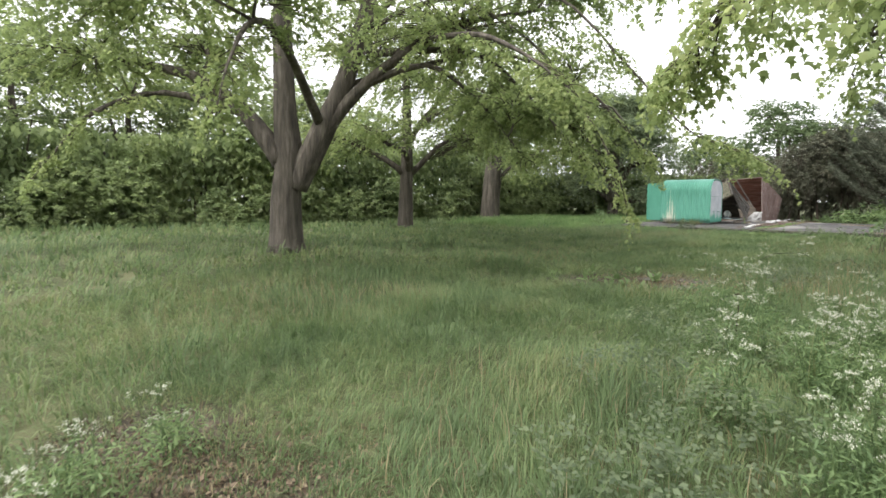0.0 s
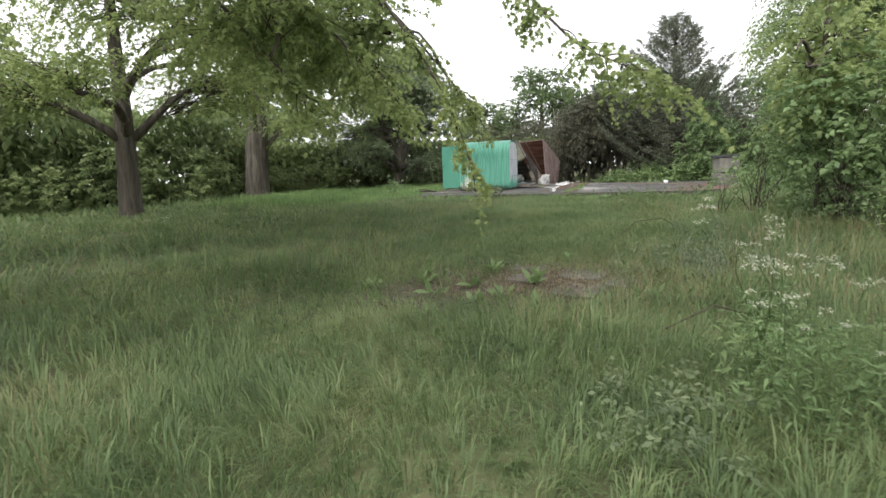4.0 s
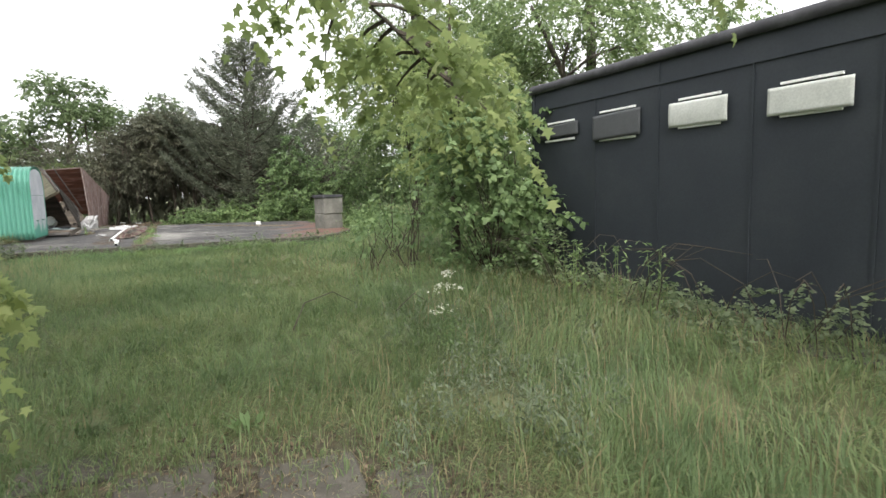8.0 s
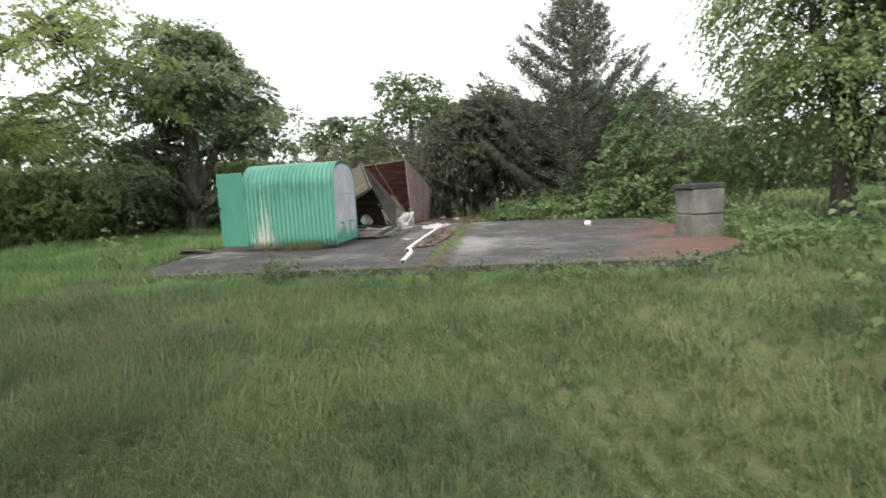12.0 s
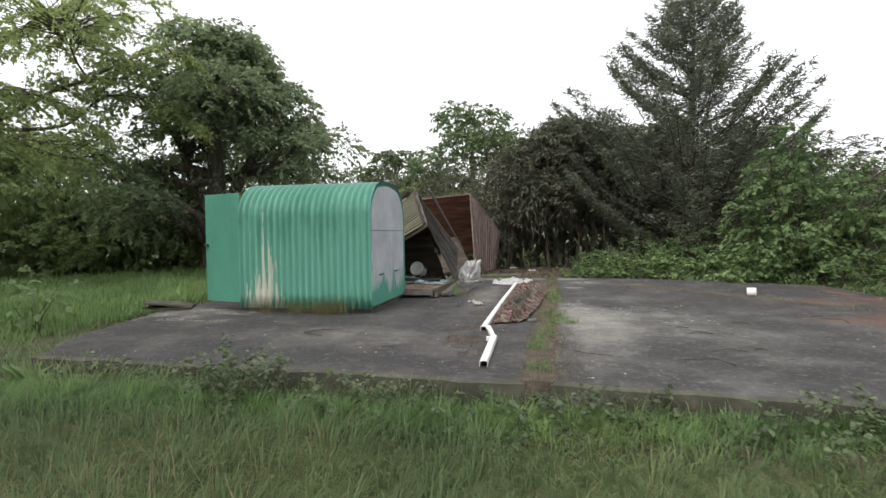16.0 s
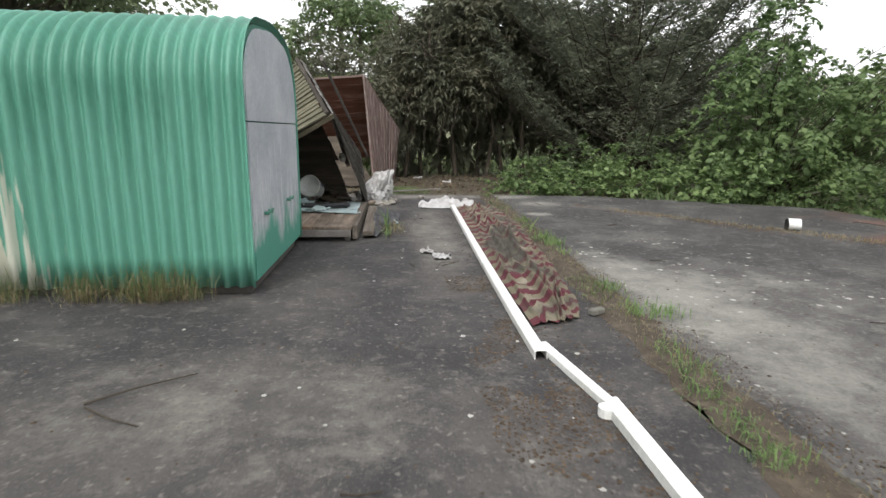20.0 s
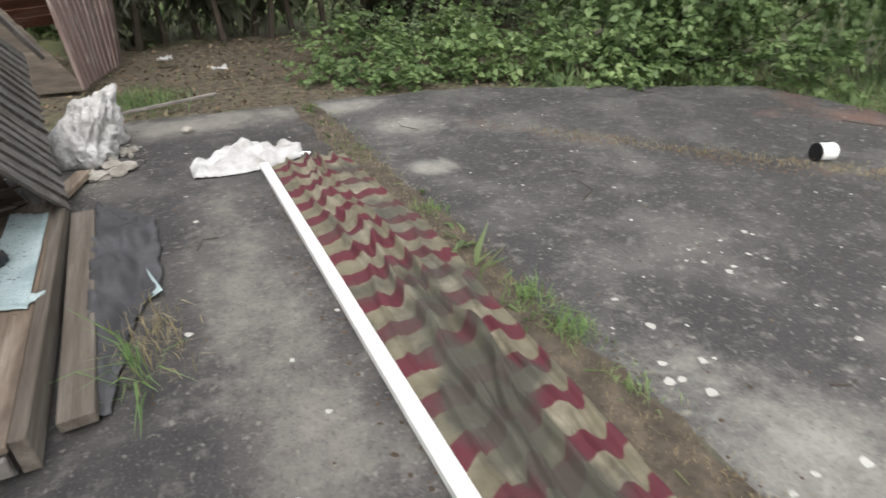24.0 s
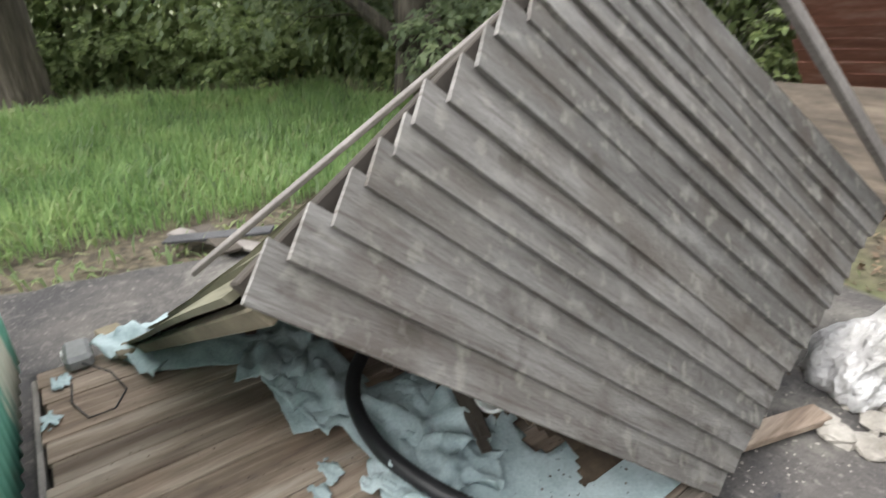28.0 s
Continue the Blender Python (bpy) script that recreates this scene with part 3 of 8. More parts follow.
def tree(name, label, base, stems, blobs, leaf, mat, template=OVAL, per=14, seed=1, twigs=0.25, trunk_mat=None, category="tree",
         group="", droop=0.45, thin=1.0, shoot=0.42, leaves=9, lumpy=False, dressed=(), sides=20):
    """stems: polylines of (x, y, z, radius) relative to the base; blobs: ellipsoids relative to the base with a clump count.
    lumpy crowns are dense masses; the others carry open layered sprays along side branches. dressed: (stem, from, reach, count) sets
    side shoots along a stem itself."""
    rng = np.random.default_rng(seed)
    top = empty(name, base, label, category, group)
    base = np.array(base, float)
    wood, P, A, fine, near_P, near_A = [], [], [], [], [], []
    joints = []
    def branch_out(s, e, m, P=P, A=A, size=1.0):
        mid = (s + e) / 2 + np.array((0, 0, 0.16 * np.linalg.norm(e - s))) + rng.normal(0, 0.06, 3) * np.linalg.norm(e - s)
        fine.append([(tuple(s * (1 - t) ** 2 + mid * 2 * t * (1 - t) + e * t ** 2), 0.013 - 0.009 * t) for t in (0, 0.3, 0.6, 0.8, 1.0)])
        t = np.append(rng.uniform(0.25, 1, m - 1), 1.0)[:, None]
        p = s * (1 - t) ** 2 + mid * 2 * t * (1 - t) + e * t ** 2
        go = (mid - s) * (1 - t) + (e - mid) * t
        go /= np.maximum(np.linalg.norm(go, axis=1), 1e-6)[:, None]
        side = np.cross(go, (0, 0, 1.0)) * rng.choice((-1, 1), m)[:, None]
        d = go * 0.55 + side * rng.uniform(0.3, 0.9, m)[:, None] + np.stack([np.zeros(m), np.zeros(m), rng.normal(0, 0.12, m)], -1)
        d[-1] = go[-1]
        p, a = fronds(rng, p, d, size * shoot * rng.uniform(0.55, 1.25, m), leaves, droop, 0.75, 0.3)
        P.append(p)
        A.append(a)
    for s in stems:
        wood.append([(tuple(base + np.array(q[:3])), q[3]) for q in s])
        joints += [(base + np.array(q[:3]), q[3]) for q in s[1:]]
    for k, since, reach, count in dressed:
        pts = [np.array(q[0]) for q in wood[k]]
        for i in range(count):
            f = (since + (1 - since) * rng.uniform(0, 1)) * (len(pts) - 1)
            j = min(int(f), len(pts) - 2)
            s = pts[j] + (pts[j + 1] - pts[j]) * (f - j)
            go = (pts[j + 1] - pts[j]) / np.linalg.norm(pts[j + 1] - pts[j])
            side = np.cross(go, (0, 0, 1.0)) * rng.choice((-1, 1))
            e = s + (go * rng.uniform(0.1, 0.6) + side * rng.uniform(0.3, 1.0) + np.array((0, 0, rng.uniform(-0.3, 0.12)))) * reach * rng.uniform(0.4, 1.0)
            branch_out(s, e, 5, near_P, near_A, 0.75)
        branch_out(pts[-2], pts[-1], 6, near_P, near_A, 0.75)
    for b in blobs:
        bb = (base[0] + b[0], base[1] + b[1], base[2] + b[2], b[3], b[4], b[5])
        centre = np.array(bb[:3])
        j, r = min(joints, key=lambda q: np.linalg.norm(q[0] - centre) + (2 if q[0][2] > centre[2] else 0))
        main = limb(rng, j, centre, max(0.025, r * 0.55), 0.02)
        wood.append(main)
        total = max(3, int(b[6] * thin)) * per
        if lumpy:
            k = max(8, total // leaves)
            p, a = lump_fronds(rng, bb, k, shoot, leaves, droop)
            P.append(p)
            A.append(a)
            for q in in_blob(rng, int(k * twigs * 0.2), bb):
                s, ar = main[rng.integers(2, len(main))]
                fine.append(limb(rng, s, q, min(0.018, max(0.008, ar * 0.4)), 0.004, 4, 0.05))
        else:
            for e in in_blob(rng, max(2, total // (6 * leaves)), bb, 0.5):
                f = rng.uniform(0.25, 1.0) * (len(main) - 1)
                j0 = min(int(f), len(main) - 2)
                s = np.array(main[j0][0]) + (np.array(main[j0 + 1][0]) - np.array(main[j0][0])) * (f - j0)
                branch_out(s + (e - s) * 0.1, e, 6)
    V, F = tubes([smoothed(w) if i < len(stems) else w for i, w in enumerate(wood)], sides, 0.16)
    link("trunk", V, F, trunk_mat or M_BARK, top, smooth=True)
    if fine:
        V, F = tubes(fine, 3)
        tagged(link("twig", V, F, M_TWIG, top), kind="stuff")
    leaf_cloud("crown", np.concatenate(P), leaf, mat, template, seed + 7, top, aim=np.concatenate(A))
    if near_P:
        leaf_cloud("bough_leaves", np.concatenate(near_P), leaf * 0.64, mat, PALM, seed + 8, top, aim=np.concatenate(near_A))
    return top


# ---- ground ----
def ground_z(x, y):
    """Height of the lawn; works on numbers and on arrays."""
    x, y = np.asarray(x, float), np.asarray(y, float)
    z = -0.60 + 0.44 * np.clip((y - 8.5) / 13.0, 0, 1) + 0.06 * np.clip((y - 22) / 6, 0, 1)
    side = np.clip((-6 - x) / 9.0, 0, 1)
    z = z * (1 - side) + side * np.maximum(z, -0.22)
    return z + 0.020 * np.sin(x * 0.9 + 1.3 * np.sin(y * 0.6)) * np.sin(y * 0.8 + 0.7) + 0.010 * np.sin(x * 2.7 + y * 1.1) * np.sin(y * 2.3 - x)

def ground():
    """One sheet, fine near the walk and coarse towards the horizon."""
    def axis(lo, hi, fine, far):
        inner = list(np.arange(lo, hi + 1e-6, fine))
        step, out = fine, []
        p = hi
        while p < far:
            step *= 1.35
            p += step
            out.append(p)
        step, p, low = fine, lo, []
        while p > -far:
            step *= 1.35
            p -= step
            low.append(p)
        return low[::-1] + inner + out
    xs, ys = axis(-16, 5, 0.25, 1500), axis(-3, 34, 0.25, 1500)
    V = [(x, y, ground_z(x, y)) for y in ys for x in xs]
    w = len(xs)
    F = [(j * w + i, j * w + i + 1, (j + 1) * w + i + 1, (j + 1) * w + i) for j in range(len(ys) - 1) for i in range(w - 1)]
    ob = link("ground", V, F, M_EARTH, smooth=True)
    return tagged(ob, "grassy ground with bare thatch and soil showing", "ground", "", "structure")


ground()

SLAB_A = [(-8.8, 21.5), (-4.1, 21.2), (-3.88, 30.6), (-7.9, 30.75), (-9.0, 28.6), (-9.55, 26.0), (-9.7, 24.4), (-9.35, 22.6)]
SLAB_B = [(-3.92, 21.17), (-0.1, 20.75), (1.25, 22.4), (1.5, 25.2), (1.35, 28.8), (-1.8, 30.35), (-3.7, 30.6)]


def slab(name, outline, mat, label, seed):
    """A thin slab with a broken, uneven edge."""
    rng = random.Random(seed)
    pts = []
    n = len(outline)
    for i in range(n):
        a, b = Vector((*outline[i], 0)), Vector((*outline[(i + 1) % n], 0))
        k = max(2, int((b - a).length / 0.16))
        nrm = Vector((b.y - a.y, a.x - b.x, 0)).normalized()
        for j in range(k):
            p = a.lerp(b, j / k)
            q = p + nrm * (rng.uniform(-0.03, 0.03) + 0.05 * noise.noise(p * 1.3))
            pts.append((q.x, q.y))
    m = len(pts)
    V = [(x, y, -0.012 + rng.uniform(-0.008, 0.004)) for x, y in pts] + [(x + rng.uniform(-0.02, 0.02), y, -0.30) for x, y in pts]
    cx, cy = sum(p[0] for p in pts) / m, sum(p[1] for p in pts) / m
    inner = [((x - cx) * 0.985 + cx, (y - cy) * 0.985 + cy, 0.0) for x, y in pts]
    V += inner
    F = [tuple(2 * m + i for i in range(m))]
    for i in range(m):
        j = (i + 1) % m
        F += [(i, j, 2 * m + j, 2 * m + i), (m + i, m + j, j, i)]
    ob = link(name, V, F, mat)
    ob.data.materials.append(M_MOSS)
    for p in ob.data.polygons:
        if p.index > 0:
            p.material_index = 1
    return tagged(ob, label, "slab", "", "structure")


slab("pavement_1", SLAB_A, M_SLAB, "dark weathered tarmac slab with a mossy broken edge", 3)
slab("pavement_2", SLAB_B, M_SLAB2, "worn concrete slab with pale stains and moss along its edge", 5)


# ---- green corrugated shed ----
SX0, SX1, SY0, SY1, STOP = -8.36, -6.33, 24.44, 26.22, 1.90


def shed_profile(inset=0.0, n=14):
    """The tunnel's outline in y and z, from the front foot over the roof to the back foot."""
    r, z0 = 0.52, 0.07
    y0, y1, zt = SY0 + inset, SY1 - inset, STOP - inset
    pts = [(y0, z0 + (zt - r - z0) * i / 6) for i in range(6)]
    for i in range(n + 1):
        a = math.pi - (math.pi / 2) * i / n
        pts.append((y0 + r + r * math.cos(a), zt - r + r * 0.94 * math.sin(a) + 0.0))
    pts[-1] = (pts[-1][0], zt - r + r * 0.94)
    left = list(pts)
    crown = [(y0 + r + (y1 - y0 - 2 * r) * t, zt - r + r * 0.94 + 0.03 * math.sin(math.pi * t)) for t in (0.25, 0.5, 0.75)]
    right = [(y1 - (y - y0), z) for y, z in left[::-1]]
    return left + crown + right


def green_shed():
    top = empty("corrugated_shed", ((SX0 + SX1) / 2, (SY0 + SY1) / 2, 0), "green painted corrugated steel shed with a rounded roof", "shed")
    prof = [Vector((0, y, z)) for y, z in shed_profile()]
    ridges, per = 21, 8
    cols = ridges * per
    V, F = [], []
    for i in range(cols + 1):
        x = SX0 + (SX1 - SX0) * i / cols
        d = 0.024 * math.cos(2 * math.pi * i / per)
        for k, p in enumerate(prof):
            a, b = prof[max(0, k - 1)], prof[min(len(prof) - 1, k + 1)]
            t = (b - a).normalized()
            nrm = Vector((0, -t.z, t.y))
            q = p + nrm * d
            V.append((x, q.y, q.z))
    m = len(prof)
    for i in range(cols):
        for k in range(m - 1):
            F.append((i * m + k, i * m + k + 1, (i + 1) * m + k + 1, (i + 1) * m + k))
    shell = link("corrugated_shell", V, F, M_SHED, top, smooth=True)
    mod = shell.modifiers.new("thick", "SOLIDIFY")
    mod.thickness, mod.offset = 0.004, -1
    # closed end: two grey leaves, one above the other, in a green rim
    def end_face(z0, z1, x, inset, name, mat, label, thick=0.02):
        pr = [(y, min(max(z, z0), z1)) for y, z in shed_profile(inset)]
        bm = bmesh.new()
        seen, ring = set(), []
        for y, z in pr:
            key = (round(y, 4), round(z, 4))
            if key not in seen:
                seen.add(key)
                ring.append((y, z))
        a = [bm.verts.new((x, y, z)) for y, z in ring]
        b = [bm.verts.new((x + thick, y, z)) for y, z in ring]
        bm.faces.new(a)
        bm.faces.new(b[::-1])
        for i in range(len(a)):
            j = (i + 1) % len(a)
            bm.faces.new((a[i], b[i], b[j], a[j]))
        return part(name, bm, mat, top, label)
    end_face(0.08, 1.90, SX1 - 0.05, 0.02, "end_frame", M_GREEN, "green end sheet")
    lower = end_face(0.10, 1.17, SX1 - 0.026, 0.045, "lower_hatch", M_DOORGREY, "chalky grey lower end door")
    end_face(1.18, 1.88, SX1 - 0.024, 0.045, "upper_hatch", M_DOORGREY, "chalky grey upper end door")
    for y, z in ((24.75, 0.53), (25.55, 0.53)):
        bm = bmesh.new()
        beam(bm, (SX1 + 0.025, y, z), (SX1 + 0.03, y + 0.16, z + 0.01), 0.016, 0.02)
        box(bm, SX1, SX1 + 0.035, y + 0.01, y + 0.03, z - 0.012, z + 0.012)
        box(bm, SX1, SX1 + 0.035, y + 0.12, y + 0.14, z - 0.012, z + 0.012)
        part("hatch_handle", bm, M_GREEN, lower)
    # open door at the other end
    bm = bmesh.new()
    beam(bm, (SX0 - 0.01, SY0 + 0.05, 0.95), (SX0 - 0.72, SY0 + 0.28, 0.95), 0.03, 1.62, bevel=0.006)
    door = part("open_door", bm, M_GREEN, top, "flat green door standing open")
    bm = bmesh.new()
    box(bm, SX0 - 0.72, SX0 - 0.66, SY0 + 0.21, SY0 + 0.25, 0.98, 1.01)
    part("latch", bm, M_TWIG, door, "rusty latch")
    bm = bmesh.new()
    box(bm, SX0 + 0.06, SX1 - 0.06, SY0 + 0.08, SY1 - 0.08, 0.0, 0.08)
    part("base", bm, M_WOOD_GREY, top, "dark timber base")
    return top


green_shed()

# ---- collapsed timber shed ----
P_R, P_B, P_C, P_D = Vector((-6.08, 26.89, 1.31)), Vector((-5.79, 28.30, 0.13)), Vector((-6.0, 30.05, 0.76)), Vector((-6.66, 28.5, 2.05))
P_L, P_M = Vector((-7.95, 26.75, 0.22)), Vector((-8.3, 28.4, 0.60))


def boarded(parent, name, a, b, c, d, count, mat, label, seed, lap=0.12, thick=0.018, flip=1, knee=None, jag=(-0.03, 0.035), step=0.015, square=False):
    """Weatherboards laid side by side over a racked four-cornered frame: boards run from a to b, rows climb from a to d."""
    rng = random.Random(seed)
    nrm = (b - a).cross(d - a).normalized() * flip
    cuts = [0.0]
    for i in range(count):
        cuts.append(cuts[-1] + rng.uniform(0.82, 1.2))
    for i in range(count):
        t0, t1 = cuts[i] / cuts[-1] - lap / count * 2, cuts[i + 1] / cuts[-1]
        o = rng.uniform(*jag)
        p0, p1 = a.lerp(d, t0), b.lerp(c, t0)
        p2, p3 = b.lerp(c, t1), a.lerp(d, t1)
        if knee:
            at, mid = knee
            edge = lambda t: a.lerp(mid, t / at) if t < at else mid.lerp(d, (t - at) / (1 - at))
            p0, p3 = edge(t0), edge(t1)
        ax = (p1 - p0).normalized()
        if square:
            away = (p3 - p0).dot(ax) / 2
            p0, p3 = p0 + ax * away, p3 - ax * away
        p0, p3 = p0 - ax * o, p3 - ax * o
        p1, p2 = p1 + ax * rng.uniform(0, 0.03), p2 + ax * rng.uniform(0, 0.03)
        lo, hi = nrm * (step + rng.uniform(0, 0.010)), nrm * rng.uniform(0.0, 0.004)
        V, n = [], 7
        for k in range(n + 1):
            s = k / n
            bow = nrm * (0.006 * math.sin(s * 6 + i))
            e0, e1 = p0.lerp(p1, s) + bow, p3.lerp(p2, s) + bow
            V += [e0 + lo, e1 + hi, e1 + hi - nrm * thick * 0.6, e0 + lo - nrm * thick]
        F = [(0, 1, 2, 3), (n * 4 + 3, n * 4 + 2, n * 4 + 1, n * 4)]
        for k in range(n):
            for q in range(4):
                r = (q + 1) % 4
                F.append((k * 4 + q, (k + 1) * 4 + q, (k + 1) * 4 + r, k * 4 + r))
        host = link(name, V, F, mat, parent, label)
        uv = host.data.uv_layers.new(name="grain")
        L, shift = (p1 - p0).length, rng.uniform(0, 40)
        for lp in host.data.loops:
            k, q = divmod(lp.vertex_index, 4)
            uv.data[lp.index].uv = (shift + L * k / n, shift + (0.11 if q in (1, 2) else 0.0))


def collapsed_shed():
    top = empty("collapsed_shed", (-6.9, 28.2, 0.0), "collapsed grey timber shed, its boarded walls leaning over", "shed")
    boarded(top, "wall_board", P_R, P_B, P_C, P_D, 16, M_BOARD_GREY, "", 4, square=True, step=0.018)
    boarded(top, "front_board", P_R, P_L, P_M, P_D, 17, M_BOARD_MOSS, "algae-stained weatherboard", 6, flip=-1, jag=(-0.09, -0.03))
    return top


shed2 = collapsed_shed()


def shed_floor():
    top = empty("shed_floor", (-6.9, 27.4, 0.0), "weathered brown board floor of the collapsed shed", "floor")
    n = 16
    for i in range(n):
        x0 = -8.05 + 2.21 * i / n
        bm = bmesh.new()
        box(bm, x0 + 0.0015, x0 + 2.21 / n - 0.0015, 26.33 + 0.012 * (i % 3), 28.5, 0.125, 0.155 - 0.002 * (i * 7 % 3), 0.003)
        part("floor_board", bm, M_DECK, top)
    for x in (-8.0, -7.2, -6.5, -5.92):
        bm = bmesh.new()
        box(bm, x, x + 0.06, 26.36, 28.5, 0.0, 0.124)
        part("bearer", bm, M_WOOD_GREY, top)
    bm = bmesh.new()
    box(bm, -8.05, -5.85, 26.30, 26.325, 0.05, 0.125, 0.005)
    part("edge_board", bm, M_WOOD_GREY, top)
    bm = bmesh.new()
    box(bm, -5.836, -5.785, 26.33, 28.3, 0.02, 0.168, 0.005)
    part("side_board", bm, M_PLANK, top)
    return top


shed_floor()

# ---- dark cabin ----
CX, CY0, CY1, CZ0, CZ1 = 2.35, 8.2, 15.55, -0.62, 2.72


def cabin():
    top = empty("portable_cabin", (CX + 1.5, (CY0 + CY1) / 2, CZ0), "dark grey portable cabin with flat roof and boarded windows", "cabin")
    bm = bmesh.new()
    box(bm, CX, CX + 3.0, CY0, CY1, CZ0, CZ1 - 0.05, 0.01)
    part("body", bm, M_CABIN, top)
    bm = bmesh.new()
    box(bm, CX - 0.03, CX + 3.03, CY0 - 0.03, CY1 + 0.03, CZ1 - 0.045, CZ1 + 0.01, 0.01)
    part("roof", bm, M_CABIN, top)
    return top


cabin()



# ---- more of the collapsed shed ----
M_DARKWOOD = material("dark_timber", [(0.026, 0.021, 0.017), (0.05, 0.041, 0.033), (0.09, 0.075, 0.06)], 0.9, 3, 40, 0.4, each=0.3)
M_LATH = material("pale_bleached_lath", [(0.26, 0.25, 0.225), (0.38, 0.37, 0.345), (0.48, 0.47, 0.45)], 0.85, 4, 50, 0.3, stretch=(1, 6, 1))
M_UNDERLAY = material("pale_blue_foam_underlay", [(0.22, 0.285, 0.295), (0.36, 0.44, 0.45), (0.47, 0.55, 0.56)], 0.9, 3.5, 70, 0.4, spread=0.22)
M_FELT = material("grey_roofing_felt", [(0.022, 0.022, 0.025), (0.044, 0.043, 0.047), (0.085, 0.085, 0.09)], 0.68, 3, 90, 0.35)
M_BLACK = material("black_plastic", [(0.012, 0.012, 0.013), (0.022, 0.022, 0.024)], 0.45, 6, 60, 0.05)
M_SACK = material("white_woven_sack", [(0.26, 0.25, 0.23), (0.40, 0.39, 0.385), (0.52, 0.515, 0.52)], 0.7, 7, 160, 0.3, spread=0.2)
M_SACKCLOTH = material("crumpled_white_sack", [(0.28, 0.27, 0.25), (0.43, 0.42, 0.41), (0.54, 0.535, 0.54)], 0.65, 5, 22, 1.0, spread=0.2, dist=0.035)
M_RUBBLE = material("pale_rubble", [(0.15, 0.135, 0.115), (0.27, 0.25, 0.22), (0.40, 0.375, 0.34)], 0.95, 7, 60, 0.6)
M_BRICKRED = material("red_brick_dust", [(0.12, 0.05, 0.035), (0.20, 0.08, 0.055)], 0.95, 8, 60, 0.4)
M_BLOCK = material("grey_concrete_block", [(0.09, 0.087, 0.075), (0.15, 0.145, 0.125), (0.24, 0.23, 0.20)], 0.95, 3, 60, 0.5)
M_DEBRIS = material("leaf_litter_debris", [(0.03, 0.022, 0.016), (0.07, 0.05, 0.034), (0.12, 0.09, 0.06)], 0.95, 8, 60, 0.4, island=0.6)
M_REDSOIL = material("reddish_moss_and_grit", [(0.08, 0.05, 0.035), (0.15, 0.085, 0.052), (0.22, 0.14, 0.085)], 0.95, 2.5, 60, 0.5)
M_STRAW = leafy("dry_straw", (0.16, 0.13, 0.07), (0.28, 0.23, 0.13), (0.38, 0.33, 0.20), 0.3)
M_GREYPLASTIC = material("grey_plastic", [(0.16, 0.16, 0.16), (0.24, 0.24, 0.24)], 0.5, 5, 50, 0.05)
M_GLASSDARK = material("dark_print", [(0.05, 0.07, 0.10), (0.09, 0.12, 0.16)], 0.5, 9, 50, 0.02)


def sheet(fn, nu, nv, keep=None):
    """A pliable sheet: fn(u, v) gives its place. Cells whose middle fails keep(u, v) are cut away."""
    V = [fn(i / nu, j / nv) for j in range(nv + 1) for i in range(nu + 1)]
    F = [(j * (nu + 1) + i, j * (nu + 1) + i + 1, (j + 1) * (nu + 1) + i + 1, (j + 1) * (nu + 1) + i)
         for j in range(nv) for i in range(nu) if keep is None or keep((i + 0.5) / nu, (j + 0.5) / nv)]
    used = sorted({k for f in F for k in f})
    at = {k: n for n, k in enumerate(used)}
    return [V[k] for k in used], [tuple(at[k] for k in f) for f in F]


def cloth(name, fn, nu, nv, mat, keep=None, parent=None, label="", thick=0.004, soft=True):
    V, F = sheet(fn, nu, nv, keep)
    ob = link(name, V, F, mat, parent, label, smooth=soft)
    mod = ob.modifiers.new("thick", "SOLIDIFY")
    mod.thickness, mod.offset = thick, 1
    return ob


BATTEN_LOW, BATTEN_TOP = (-7.33, 26.99, 0.79), (-6.88, 28.48, 1.88)


